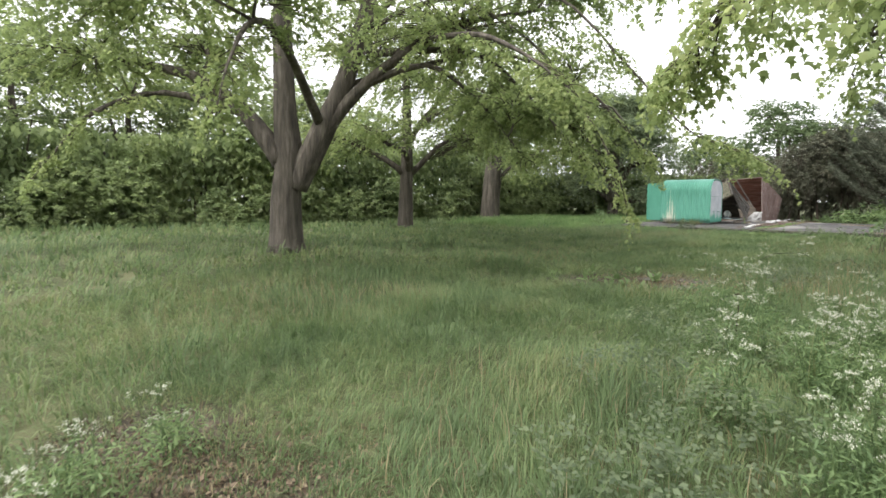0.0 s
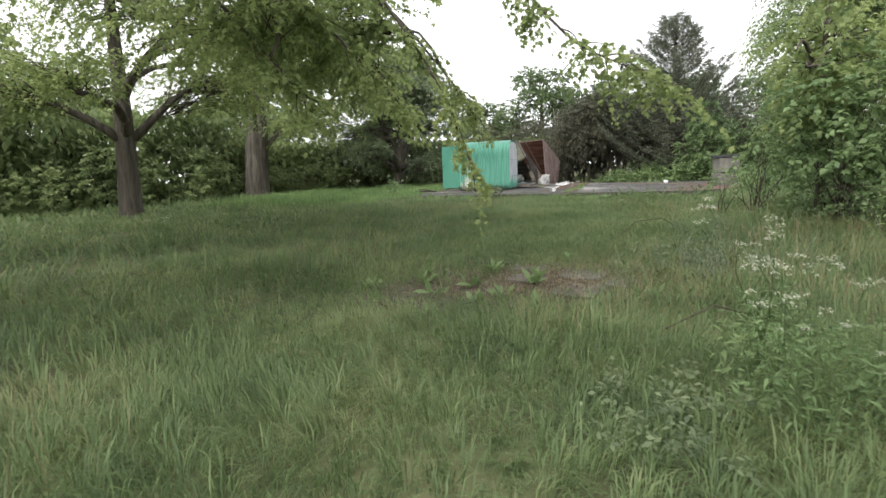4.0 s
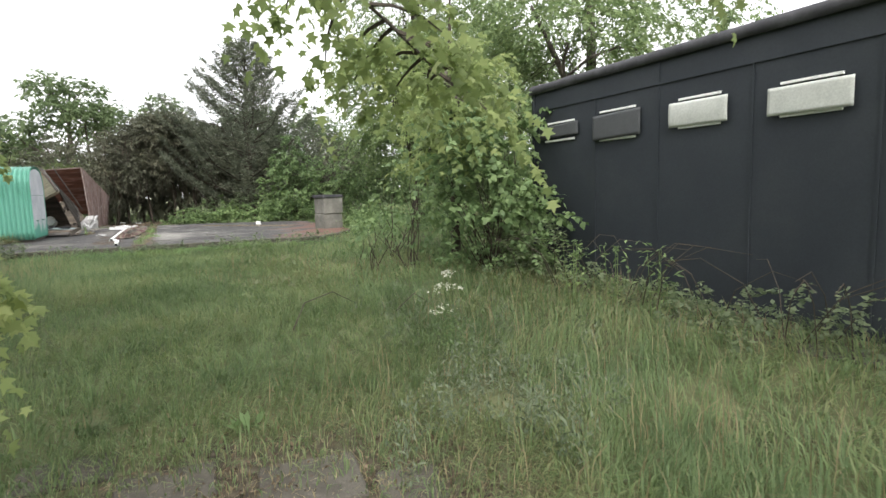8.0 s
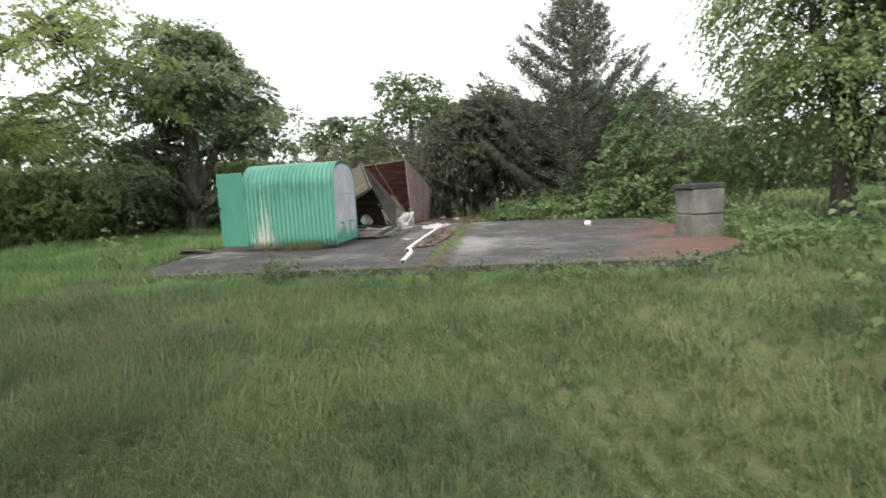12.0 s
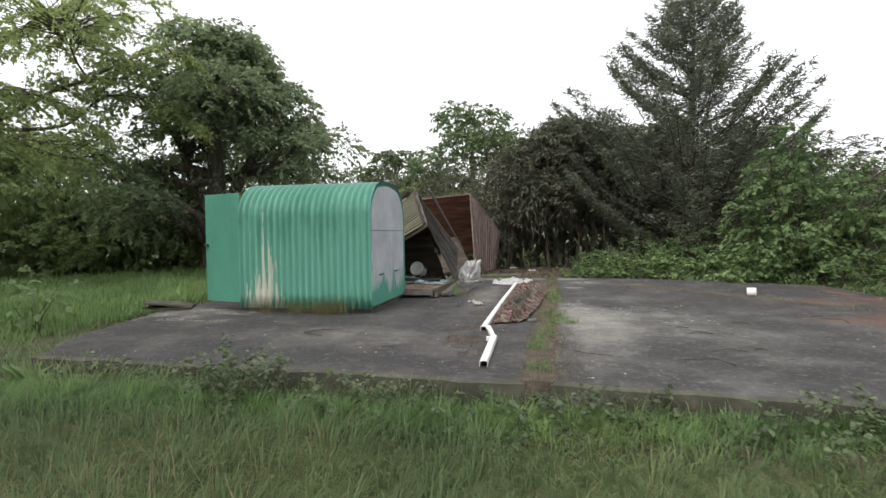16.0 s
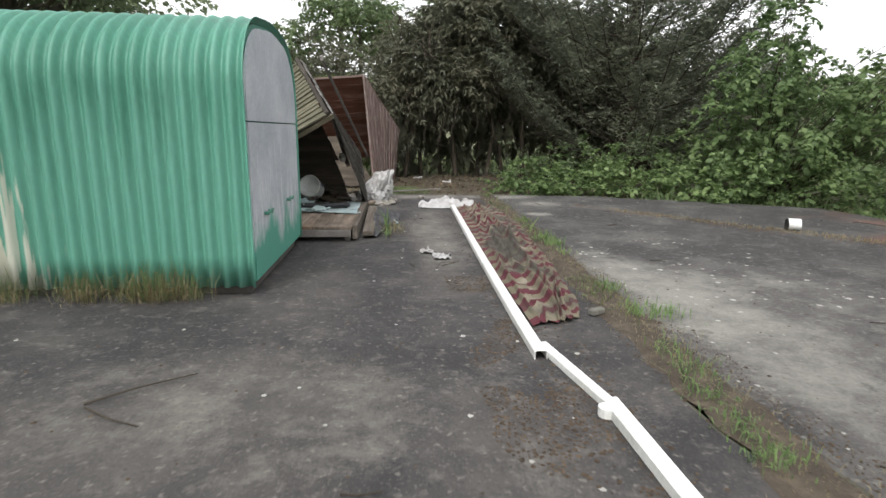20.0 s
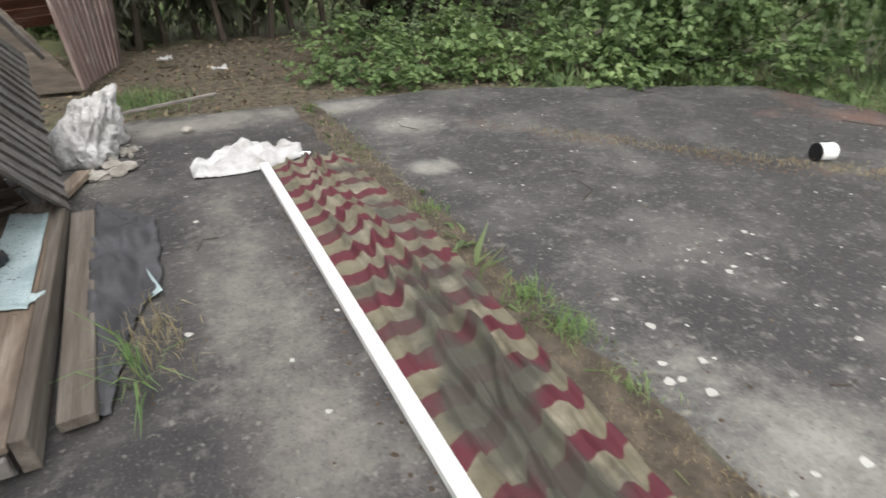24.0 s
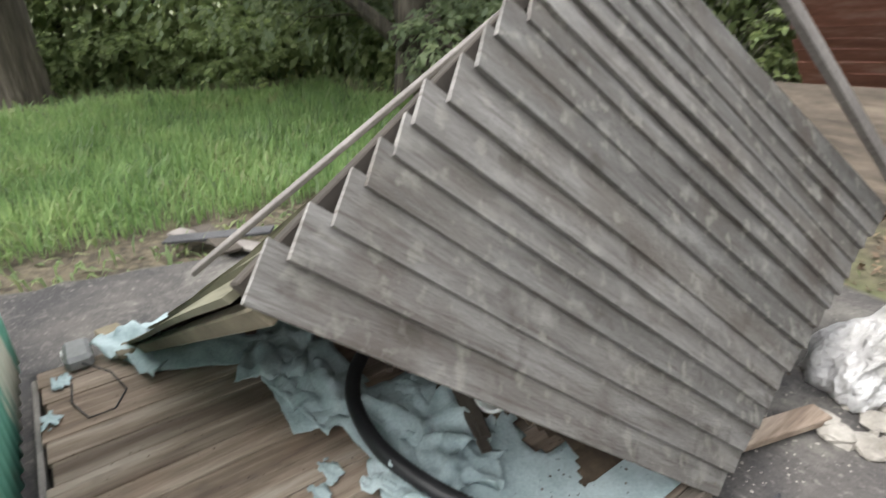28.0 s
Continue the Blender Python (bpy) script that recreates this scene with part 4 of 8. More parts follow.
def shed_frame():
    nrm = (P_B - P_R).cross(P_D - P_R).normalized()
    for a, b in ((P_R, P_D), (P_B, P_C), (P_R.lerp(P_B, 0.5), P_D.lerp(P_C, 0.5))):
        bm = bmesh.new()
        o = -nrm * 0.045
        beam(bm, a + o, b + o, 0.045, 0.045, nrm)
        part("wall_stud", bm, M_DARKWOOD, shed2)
    for a, b in ((P_D, P_C),):
        bm = bmesh.new()
        o = nrm * 0.05
        beam(bm, Vector((-6.45, 28.70, 2.06)) + o, Vector((-5.94, 30.16, 0.70)) + o, 0.10, 0.035, nrm)
        part("barge_board", bm, M_WOOD_GREY, shed2)
    n2 = (P_L - P_R).cross(P_D - P_R).normalized()
    for t in (0.0, 0.97):
        bm = bmesh.new()
        o = n2 * 0.045
        a, b = P_R.lerp(P_D, t) + o, P_L.lerp(P_M, t) + o
        beam(bm, a, b, 0.04, 0.05, n2)
        part("front_rail", bm, M_WOOD_MOSS if t == 0 else M_DARKWOOD, shed2)
    # roof boarding behind and far walls, coloured dark to help keep the inside dark
    back = [Vector((-8.5, 28.45, 0.16)), Vector((-6.05, 28.55, 0.16)), Vector((-6.42, 28.85, 1.05)), Vector((-8.4, 28.9, 1.0))]
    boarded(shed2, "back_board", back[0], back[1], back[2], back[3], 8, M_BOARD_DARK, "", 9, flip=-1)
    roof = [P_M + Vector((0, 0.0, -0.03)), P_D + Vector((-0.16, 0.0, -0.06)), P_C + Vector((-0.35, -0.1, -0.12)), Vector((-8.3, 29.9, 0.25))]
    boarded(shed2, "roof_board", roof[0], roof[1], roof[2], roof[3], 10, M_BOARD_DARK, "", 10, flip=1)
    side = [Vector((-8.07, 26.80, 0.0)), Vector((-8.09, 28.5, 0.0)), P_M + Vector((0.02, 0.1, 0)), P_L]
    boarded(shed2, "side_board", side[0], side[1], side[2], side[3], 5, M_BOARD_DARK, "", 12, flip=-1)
    # long batten along the far slope, torn felt strip, and loose lath across the opening
    bm = bmesh.new()
    beam(bm, BATTEN_LOW, BATTEN_TOP, 0.05, 0.022)
    part("loose_batten", bm, M_WOOD_GREY, shed2)
    bm = bmesh.new()
    beam(bm, P_L + Vector((0.1, -0.02, 0.0)), P_L + Vector((-0.45, -0.1, -0.12)), 0.12, 0.03)
    part("broken_end", bm, M_WOOD_MOSS, shed2)
    bm = bmesh.new()
    low, high = Vector((-7.42, 27.48, 0.59)), Vector((-6.92, 27.96, 0.80))
    for k in range(5):
        s0, s1 = k / 5, (k + 1) / 5
        arch = lambda s: low.lerp(high, s) + Vector((0, 0, 0.05 * math.sin(math.pi * s)))
        beam(bm, arch(s0), arch(s1 + 0.01), 0.010, 0.10 - 0.017 * k, bevel=0.0)
    part("hanging_lath", bm, M_LATH, shed2, "pale bowed lath")
    for t, s in ((0.45, 0.05), (0.9, 0.05)):
        p = P_R.lerp(P_B, t) - nrm * 0.07 + (P_D - P_R).normalized() * s
        bm = bmesh.new()
        beam(bm, p, p + (P_D - P_R).normalized() * 0.12, 0.06, 0.06)
        part("broken_stud", bm, M_WOOD_GREY, shed2)


shed_frame()


def loose_plank(a, b, w, h, mat, label, name="plank"):
    bm = bmesh.new()
    beam(bm, a, b, w, h)
    return tagged(part(name, bm, mat), label, "plank")


loose_plank((-5.68, 26.45, 0.06), (-5.715, 28.28, 0.08), 0.12, 0.05, M_PLANK, "grey-brown weathered plank lying beside the shed floor")
loose_plank((-5.55, 30.85, 0.02), (-4.55, 31.25, 0.03), 0.03, 0.03, M_WOOD_GREY, "thin grey stick on the ground behind the slab", "stick")
loose_plank((-5.95, 28.5, 0.05), (-5.75, 29.15, 0.05), 0.1, 0.04, M_DECK, "short brown plank under the leaning wall")


for k, (a, b) in enumerate((((-9.9, 27.3, 0.0), (-9.0, 27.75, 0.05)), ((-9.8, 27.5, 0.03), (-9.05, 27.55, 0.07)), ((-9.7, 27.2, 0.02), (-9.2, 27.9, 0.1)))):
    loose_plank(a, b, 0.14, 0.025, (M_WOOD_GREY, M_DARKWOOD, M_FELT)[k], "dark rotten plank lying at the slab's edge")


# underlay sheets on the shed floor
def underlay():
    def front(x):
        pts = [(-8.2, 26.55), (-7.72, 26.76), (-7.5, 27.17), (-7.2, 27.18), (-6.92, 27.16), (-6.86, 27.33), (-6.63, 27.35), (-6.4, 27.28), (-6.13, 27.23), (-5.95, 27.17), (-5.84, 27.13), (-5.7, 27.14)]
        for (a, b), (c, d) in zip(pts, pts[1:]):
            if a <= x <= c:
                return b + (d - b) * (x - a) / (c - a)
        return 27.2
    def fn(u, v):
        x, y = -8.15 + 2.29 * u, 26.5 + 1.9 * v
        y = max(y, front(x) + 0.012 * noise.noise(Vector((x * 20, y * 20, 0))))
        calm = max(0.0, min(1.0, (-6.15 - x) / 0.5))
        p = Vector((x * 3.0, y * 3.0, 1))
        z = 0.162 + 0.004 + calm * (0.10 * abs(noise.noise(p)) + 0.06 * (0.5 - abs(noise.noise(p * 1.9))) + 0.03 * abs(noise.noise(p * 5))) * min(1, (y - front(x)) * 5 + 0.15)
        return (x, y, z)
    def lies(u, v):
        x, y = -8.15 + 2.29 * u, 26.5 + 1.9 * v
        wob = 0.07 * noise.noise(Vector((x * 4, y * 4, 3)))
        deep = 0.36 if x < -6.95 else (0.62 if x < -6.25 else 1.05)
        return front(x) - 0.03 < y < front(x) + deep + wob
    ob = cloth("underlay", fn, 84, 64, M_UNDERLAY, lies, soft=True)
    tagged(ob, "pale blue foam underlay, torn and crumpled on the shed floor", "underlay")
    rng = random.Random(5)
    for cx, cy, s, rot in ((-6.66, 27.62, 0.30, 0.4), (-6.30, 27.36, 0.15, 1.3), (-6.46, 27.36, 0.13, 0.7), (-6.72, 27.86, 0.26, 1.1), (-7.05, 27.34, 0.26, 0.2), (-7.5, 27.32, 0.30, 2.6), (-6.42, 27.56, 0.22, 0.8), (-7.9, 26.78, 0.25, 0.5), (-7.35, 27.75, 0.2, 0.1), (-7.0, 28.05, 0.18, 0.1)):
        k = rng.uniform(0, 50)
        def fold(u, v, cx=cx, cy=cy, s=s, rot=rot, k=k):
            a, b = (u - 0.5) * s * 1.7, (v - 0.5) * s
            p = Vector((u * 2.2 + k, v * 2.2, 0))
            return (cx + a * math.cos(rot) - b * math.sin(rot) + 0.08 * noise.noise(p + Vector((9, 0, 0))), cy + a * math.sin(rot) + b * math.cos(rot),
                    0.175 + 0.42 * s * abs(noise.noise(p)) + 0.22 * s * (0.4 - abs(noise.noise(p * 1.7))) + 0.02 * abs(noise.noise(p * 4)))
        tagged(cloth("underlay_scrap", fold, 22, 16, M_UNDERLAY, soft=True), "crumpled scrap of pale blue foam underlay", "underlay", "underlay scraps")
    for cx, cy in ((-6.60, 27.12), (-6.68, 27.20), (-5.88, 27.22), (-7.63, 26.37), (-7.9, 26.42)):
        def bit(u, v, cx=cx, cy=cy):
            return (cx + (u - 0.5) * 0.14 + 0.02 * v, cy + (v - 0.5) * 0.09, 0.163 + 0.02 * abs(noise.noise(Vector((u * 3 + cx, v * 3, cy)))))
        tagged(cloth("underlay_scrap", bit, 14, 10, M_UNDERLAY, lambda u, v: math.hypot(u - 0.5, v - 0.5) < 0.42 + 0.35 * noise.noise(Vector((u * 4 + cx * 9, v * 4, cy * 5)))), "small torn bit of pale underlay on the boards", "underlay", "underlay scraps")


underlay()


def drain_hose():
    pts = [Vector(p) for p in ((-7.24, 27.80, 0.24), (-7.12, 27.58, 0.25), (-6.90, 27.42, 0.25), (-6.63, 27.37, 0.24), (-6.41, 27.41, 0.225), (-6.21, 27.49, 0.215), (-5.98, 27.62, 0.21))]
    path, n = [], 150
    for i in range(n + 1):
        s = i / n * (len(pts) - 1)
        k = min(int(s), len(pts) - 2)
        f = s - k
        p0, p1, p2, p3 = pts[max(0, k - 1)], pts[k], pts[k + 1], pts[min(len(pts) - 1, k + 2)]
        p = 0.5 * ((2 * p1) + (p2 - p0) * f + (2 * p0 - 5 * p1 + 4 * p2 - p3) * f * f + (3 * p1 - p0 - 3 * p2 + p3) * f ** 3)
        path.append((p, 0.031 + (0.003 if i % 2 else -0.001) + (0.010 if 143 <= i <= 146 else 0)))
    V, F = tubes([path], 14)
    tagged(link("drain_hose", V, F, M_BLACK, smooth=True), "black ribbed plastic drain hose on crumpled underlay", "hose")


drain_hose()


def lathe(prof, n=28):
    """Turns a profile of (radius, height) round z."""
    V = [(r * math.cos(2 * math.pi * k / n), r * math.sin(2 * math.pi * k / n), z) for r, z in prof for k in range(n)]
    F = [(i * n + k, i * n + (k + 1) % n, (i + 1) * n + (k + 1) % n, (i + 1) * n + k) for i in range(len(prof) - 1) for k in range(n)]
    return V, F


def bucket():
    m = Matrix.Translation((-6.45, 28.04, 0.34)) @ (Vector((-0.20, -0.88, 0.34)).to_track_quat("Z", "Y").to_matrix().to_4x4())
    V, F = lathe([(0.0, 0.005), (0.118, 0.0), (0.122, 0.01), (0.138, 0.215), (0.146, 0.217), (0.146, 0.235), (0.140, 0.24), (0.133, 0.235), (0.131, 0.21), (0.115, 0.02), (0.0, 0.018)])
    top = link("bucket", [m @ Vector(v) for v in V], F, M_PLASTIC_W, smooth=True)
    tagged(top, "white plastic bucket lying on its side in rubbish", "bucket")
    for a0, a1, z0, z1, mat in ((0.2, 0.9, 0.05, 0.17, M_GLASSDARK), (1.2, 1.7, 0.04, 0.16, M_GREYPLASTIC), (2.2, 2.8, 0.06, 0.15, M_GLASSDARK)):
        V, F = [], []
        for k in range(9):
            a = a0 + (a1 - a0) * k / 8
            for z in (z0, z1):
                r = 0.123 + (0.138 - 0.123) * z / 0.215 + 0.0015
                V.append(m @ Vector((r * math.cos(a), r * math.sin(a), z)))
        F = [(2 * k, 2 * k + 2, 2 * k + 3, 2 * k + 1) for k in range(8)]
        link("label_print", V, F, mat, top, "dark printed label")


bucket()


def rubbish():
    """Dark charred bits, broken timber and a red crate at the back of the shed."""
    rng = random.Random(8)
    for i in range(46):
        x, y = rng.uniform(-7.9, -6.0), rng.uniform(27.75, 28.4)
        if x > -6.85 and y < 28.15:
            y = rng.uniform(28.2, 28.42)
        L, a = rng.uniform(0.06, 0.42), rng.uniform(0, 3.14)
        z = 0.2 + rng.uniform(0, 0.14)
        bm = bmesh.new()
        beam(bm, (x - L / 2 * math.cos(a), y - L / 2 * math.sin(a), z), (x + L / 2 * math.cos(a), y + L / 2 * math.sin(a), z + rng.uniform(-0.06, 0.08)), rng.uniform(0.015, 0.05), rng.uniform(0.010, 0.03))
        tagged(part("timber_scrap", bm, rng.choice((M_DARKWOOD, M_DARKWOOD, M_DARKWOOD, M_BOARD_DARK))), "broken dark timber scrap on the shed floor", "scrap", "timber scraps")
    bm = bmesh.new()
    box(bm, -7.36, -7.06, 27.93, 28.12, 0.17, 0.27, 0.01)
    tagged(part("crate", bm, M_BRICKRED), "dull red plastic crate among the rubbish", "crate")
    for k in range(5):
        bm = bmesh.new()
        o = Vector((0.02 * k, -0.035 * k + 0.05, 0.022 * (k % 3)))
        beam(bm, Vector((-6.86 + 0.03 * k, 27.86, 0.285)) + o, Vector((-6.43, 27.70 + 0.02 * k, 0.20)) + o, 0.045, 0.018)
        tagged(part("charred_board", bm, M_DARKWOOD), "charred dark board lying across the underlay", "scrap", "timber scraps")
    def leaning(u, v):
        return (-7.10 + 0.26 * u + 0.10 * v - 0.05 * u * v, 28.10 + 0.16 * v + 0.05 * u, 0.28 + 0.24 * v + 0.05 * u + 0.012 * math.sin(v * 26))
    tagged(cloth("dented_panel", leaning, 10, 30, M_FELT, thick=0.004), "dented grey ribbed panel leaning at the back", "panel")
    def heap(u, v):
        x, y = -8.0 + 1.95 * u, 27.5 + 0.95 * v
        rise = min(1.0, v * 3.5) * min(1.0, (1 - u) * 5 + 0.12) * min(1.0, u * 4 + 0.1)
        return (x, y, 0.158 + rise * (0.05 + 0.16 * abs(noise.noise(Vector((x * 4, y * 4, 6)))) + 0.05 * abs(noise.noise(Vector((x * 11, y * 11, 2))))))
    tagged(cloth("debris_pile", heap, 60, 36, M_DEBRIS, lambda u, v: v > 0.25 + 0.3 * noise.noise(Vector((u * 5, 0, 4))) + 0.30 * max(0.0, u - 0.5), soft=False),
           "dark heap of rotten debris at the back of the shed", "debris")


rubbish()


def small_radio():
    top = empty("radio", (-8.05, 26.5, 0.155), "grey radio handset with a trailing black cable", "radio")
    bm = bmesh.new()
    box(bm, -8.14, -7.94, 26.45, 26.57, 0.157, 0.235, 0.02)
    body = part("case", bm, M_GREYPLASTIC, top)
    bm = bmesh.new()
    box(bm, -8.10, -8.05, 26.442, 26.452, 0.17, 0.21, 0.002)
    part("label_plate", bm, M_PLASTIC_W, body, "pale label")
    pts = [((-7.94, 26.52, 0.2), 0.004), ((-7.8, 26.62, 0.19), 0.004), ((-7.66, 26.66, 0.162), 0.004), ((-7.55, 26.6, 0.16), 0.004), ((-7.55, 26.5, 0.16), 0.004), ((-7.7, 26.45, 0.16), 0.004), ((-7.85, 26.46, 0.16), 0.004)]
    V, F = tubes([pts], 6)
    link("cable", V, F, M_BLACK, top, "black cable")


small_radio()


def felt_strip():
    edge = ((26.48, -5.58), (26.66, -5.56), (26.86, -5.53), (27.02, -5.50), (27.25, -5.44), (27.38, -5.36), (28.10, -5.34), (28.32, -5.46), (28.56, -5.64))
    def right(y):
        for (a, b), (c, d) in zip(edge, edge[1:]):
            if y <= c:
                return b + (d - b) * max(0.0, (y - a) / (c - a))
        return edge[-1][1]
    def fn(u, v):
        y = 26.48 + 2.08 * v
        x = -5.66 + (right(y) + 0.02 * noise.noise(Vector((0, y * 9, 2))) + 5.66) * u
        p = Vector((x * 3.2, y * 2.6, 4))
        return (x, y + 0.04 * u * math.sin(y * 5), 0.012 + 0.075 * max(0.0, 1 - u * 1.5) * (0.4 + 0.6 * math.sin(math.pi * v)) + 0.11 * abs(noise.noise(p)) * math.sin(math.pi * min(1, u * 1.15)) + 0.035 * abs(noise.noise(Vector((x * 14 + y * 3, y * 6, 9)))) + 0.02 * abs(noise.noise(p * 4)))
    ob = cloth("roofing_felt", fn, 26, 80, M_FELT, thick=0.003)
    tagged(ob, "torn dark grey roofing felt sheet lying beside the plank", "felt")
    def lining(u, v):
        return (-5.42 + 0.06 * u * (1 - v), 27.24 + 0.26 * v, 0.014 + 0.03 * u)
    cloth("backing", lining, 4, 10, M_UNDERLAY, parent=ob, label="pale blue backing showing at the torn edge", thick=0.002)


felt_strip()


def sack(name, cx, cy, rx, ry, rz, seed, label, mat, cat):
    bm = bmesh.new()
    big = rx > 0.15
    bmesh.ops.create_icosphere(bm, subdivisions=5 if big else 2, radius=1)
    s = Vector((seed, seed * 0.7, 0))
    for v in bm.verts:
        d = v.co.copy()
        d += 0.22 * noise.noise_vector(d * 1.7 + s)
        k = 1 + 0.26 * noise.noise(d * 1.4 + s) - 0.20 * abs(noise.noise(d * 2.4 + s))
        if big:
            f = Vector((d.x * 2.6, d.y * 2.6, d.z * 1.5)) + 0.9 * noise.noise_vector(d * 2.2 - s)
            k += 0.20 * (0.35 - abs(noise.noise(f - s))) + 0.10 * (0.3 - abs(noise.noise(f * 2.3 + s))) + 0.04 * (0.3 - abs(noise.noise(f * 5)))
        z = max(0.0, d.z * rz * k + rz * 0.62)
        # a soft sack spreads at its foot and slumps to one side at its neck
        slump = (0.75 + 0.5 * (1 - z / (1.7 * rz)) ** 2, 0.45 * max(0.0, z - 0.5 * rz)) if big else (1, 0)
        v.co = Vector((cx + d.x * rx * k * slump[0] + slump[1], cy + d.y * ry * k * slump[0], z))
    return tagged(part(name, bm, mat, smooth=big), label, cat)


sack("sack", -5.74, 29.58, 0.21, 0.25, 0.31, 2, "white woven rubble sack, split open", M_SACKCLOTH, "sack")
sack("sack", -5.66, 29.98, 0.20, 0.20, 0.27, 7, "white woven sack slumped behind the leaning wall", M_SACKCLOTH, "sack")
rr = random.Random(21)
for i in range(16):
    sack("rubble", -5.62 + rr.uniform(-0.12, 0.22), 29.33 + rr.uniform(-0.25, 0.4), *(rr.uniform(0.02, 0.08),) * 2, rr.uniform(0.02, 0.045), i * 3.1,
         "pale lump of broken rubble on the slab", M_RUBBLE, "rubble")["group"] = "rubble lumps"
sack("rubble", -4.98, 30.0, 0.06, 0.05, 0.035, 4, "pale stone lying on the slab", M_RUBBLE, "rubble")["group"] = "rubble lumps"


# ---- slab things ----
def gutter():
    """Square white plastic gutter lengths, open below, laid end to end."""
    def length(name, a, b, w, h, parent, bow=0.0):
        a, b = Vector(a), Vector(b)
        d = (b - a).normalized()
        s = Vector((d.y, -d.x, 0))
        prof = [(-w / 2, 0), (-w / 2, h * 0.8), (-w * 0.36, h), (w * 0.36, h), (w / 2, h * 0.8), (w / 2, 0), (w / 2 - 0.004, 0), (w / 2 - 0.004, h * 0.78), (w * 0.34, h - 0.004), (-w * 0.34, h - 0.004), (-w / 2 + 0.004, h * 0.78), (-w / 2 + 0.004, 0)]
        V, n = [], 8
        for k in range(n + 1):
            q = a.lerp(b, k / n) + s * (0.05 * bow * math.sin(k * 1.3) - bow * math.sin(math.pi * (k / n) ** 0.7))
            V += [q + s * x + Vector((0, 0, z)) for x, z in prof]
        m = len(prof)
        F = [(k * m + i, k * m + (i + 1) % m, (k + 1) * m + (i + 1) % m, (k + 1) * m + i) for k in range(n) for i in range(m)]
        F += [tuple(range(m)), tuple(n * m + m - 1 - i for i in range(m))]
        return link(name, V, F, M_PLASTIC_W, parent)
    top = empty("gutter", (-4.55, 25.0, 0), "long white plastic gutter lying on the slab", "gutter")
    length("long_length", (-4.645, 23.28, 0.004), (-4.555, 28.74, 0.006), 0.066, 0.05, top, 0.012)
    length("thin_length", (-4.60, 23.42, 0.003), (-4.475, 22.74, 0.003), 0.050, 0.04, top)
    top2 = empty("gutter", (-4.45, 22.2, 0), "short white plastic gutter length with a swivel joint", "gutter")
    length("short_length", (-4.48, 22.78, 0.004), (-4.46, 21.62, 0.004), 0.068, 0.05, top2)
    V, F = lathe([(0.0, 0.0), (0.035, 0.0), (0.035, 0.04), (0.0, 0.04)], 14)
    link("joint", [Matrix.Translation((-4.52, 22.72, 0.004)) @ Vector(v) for v in V], F, M_PLASTIC_W, top2)


gutter()


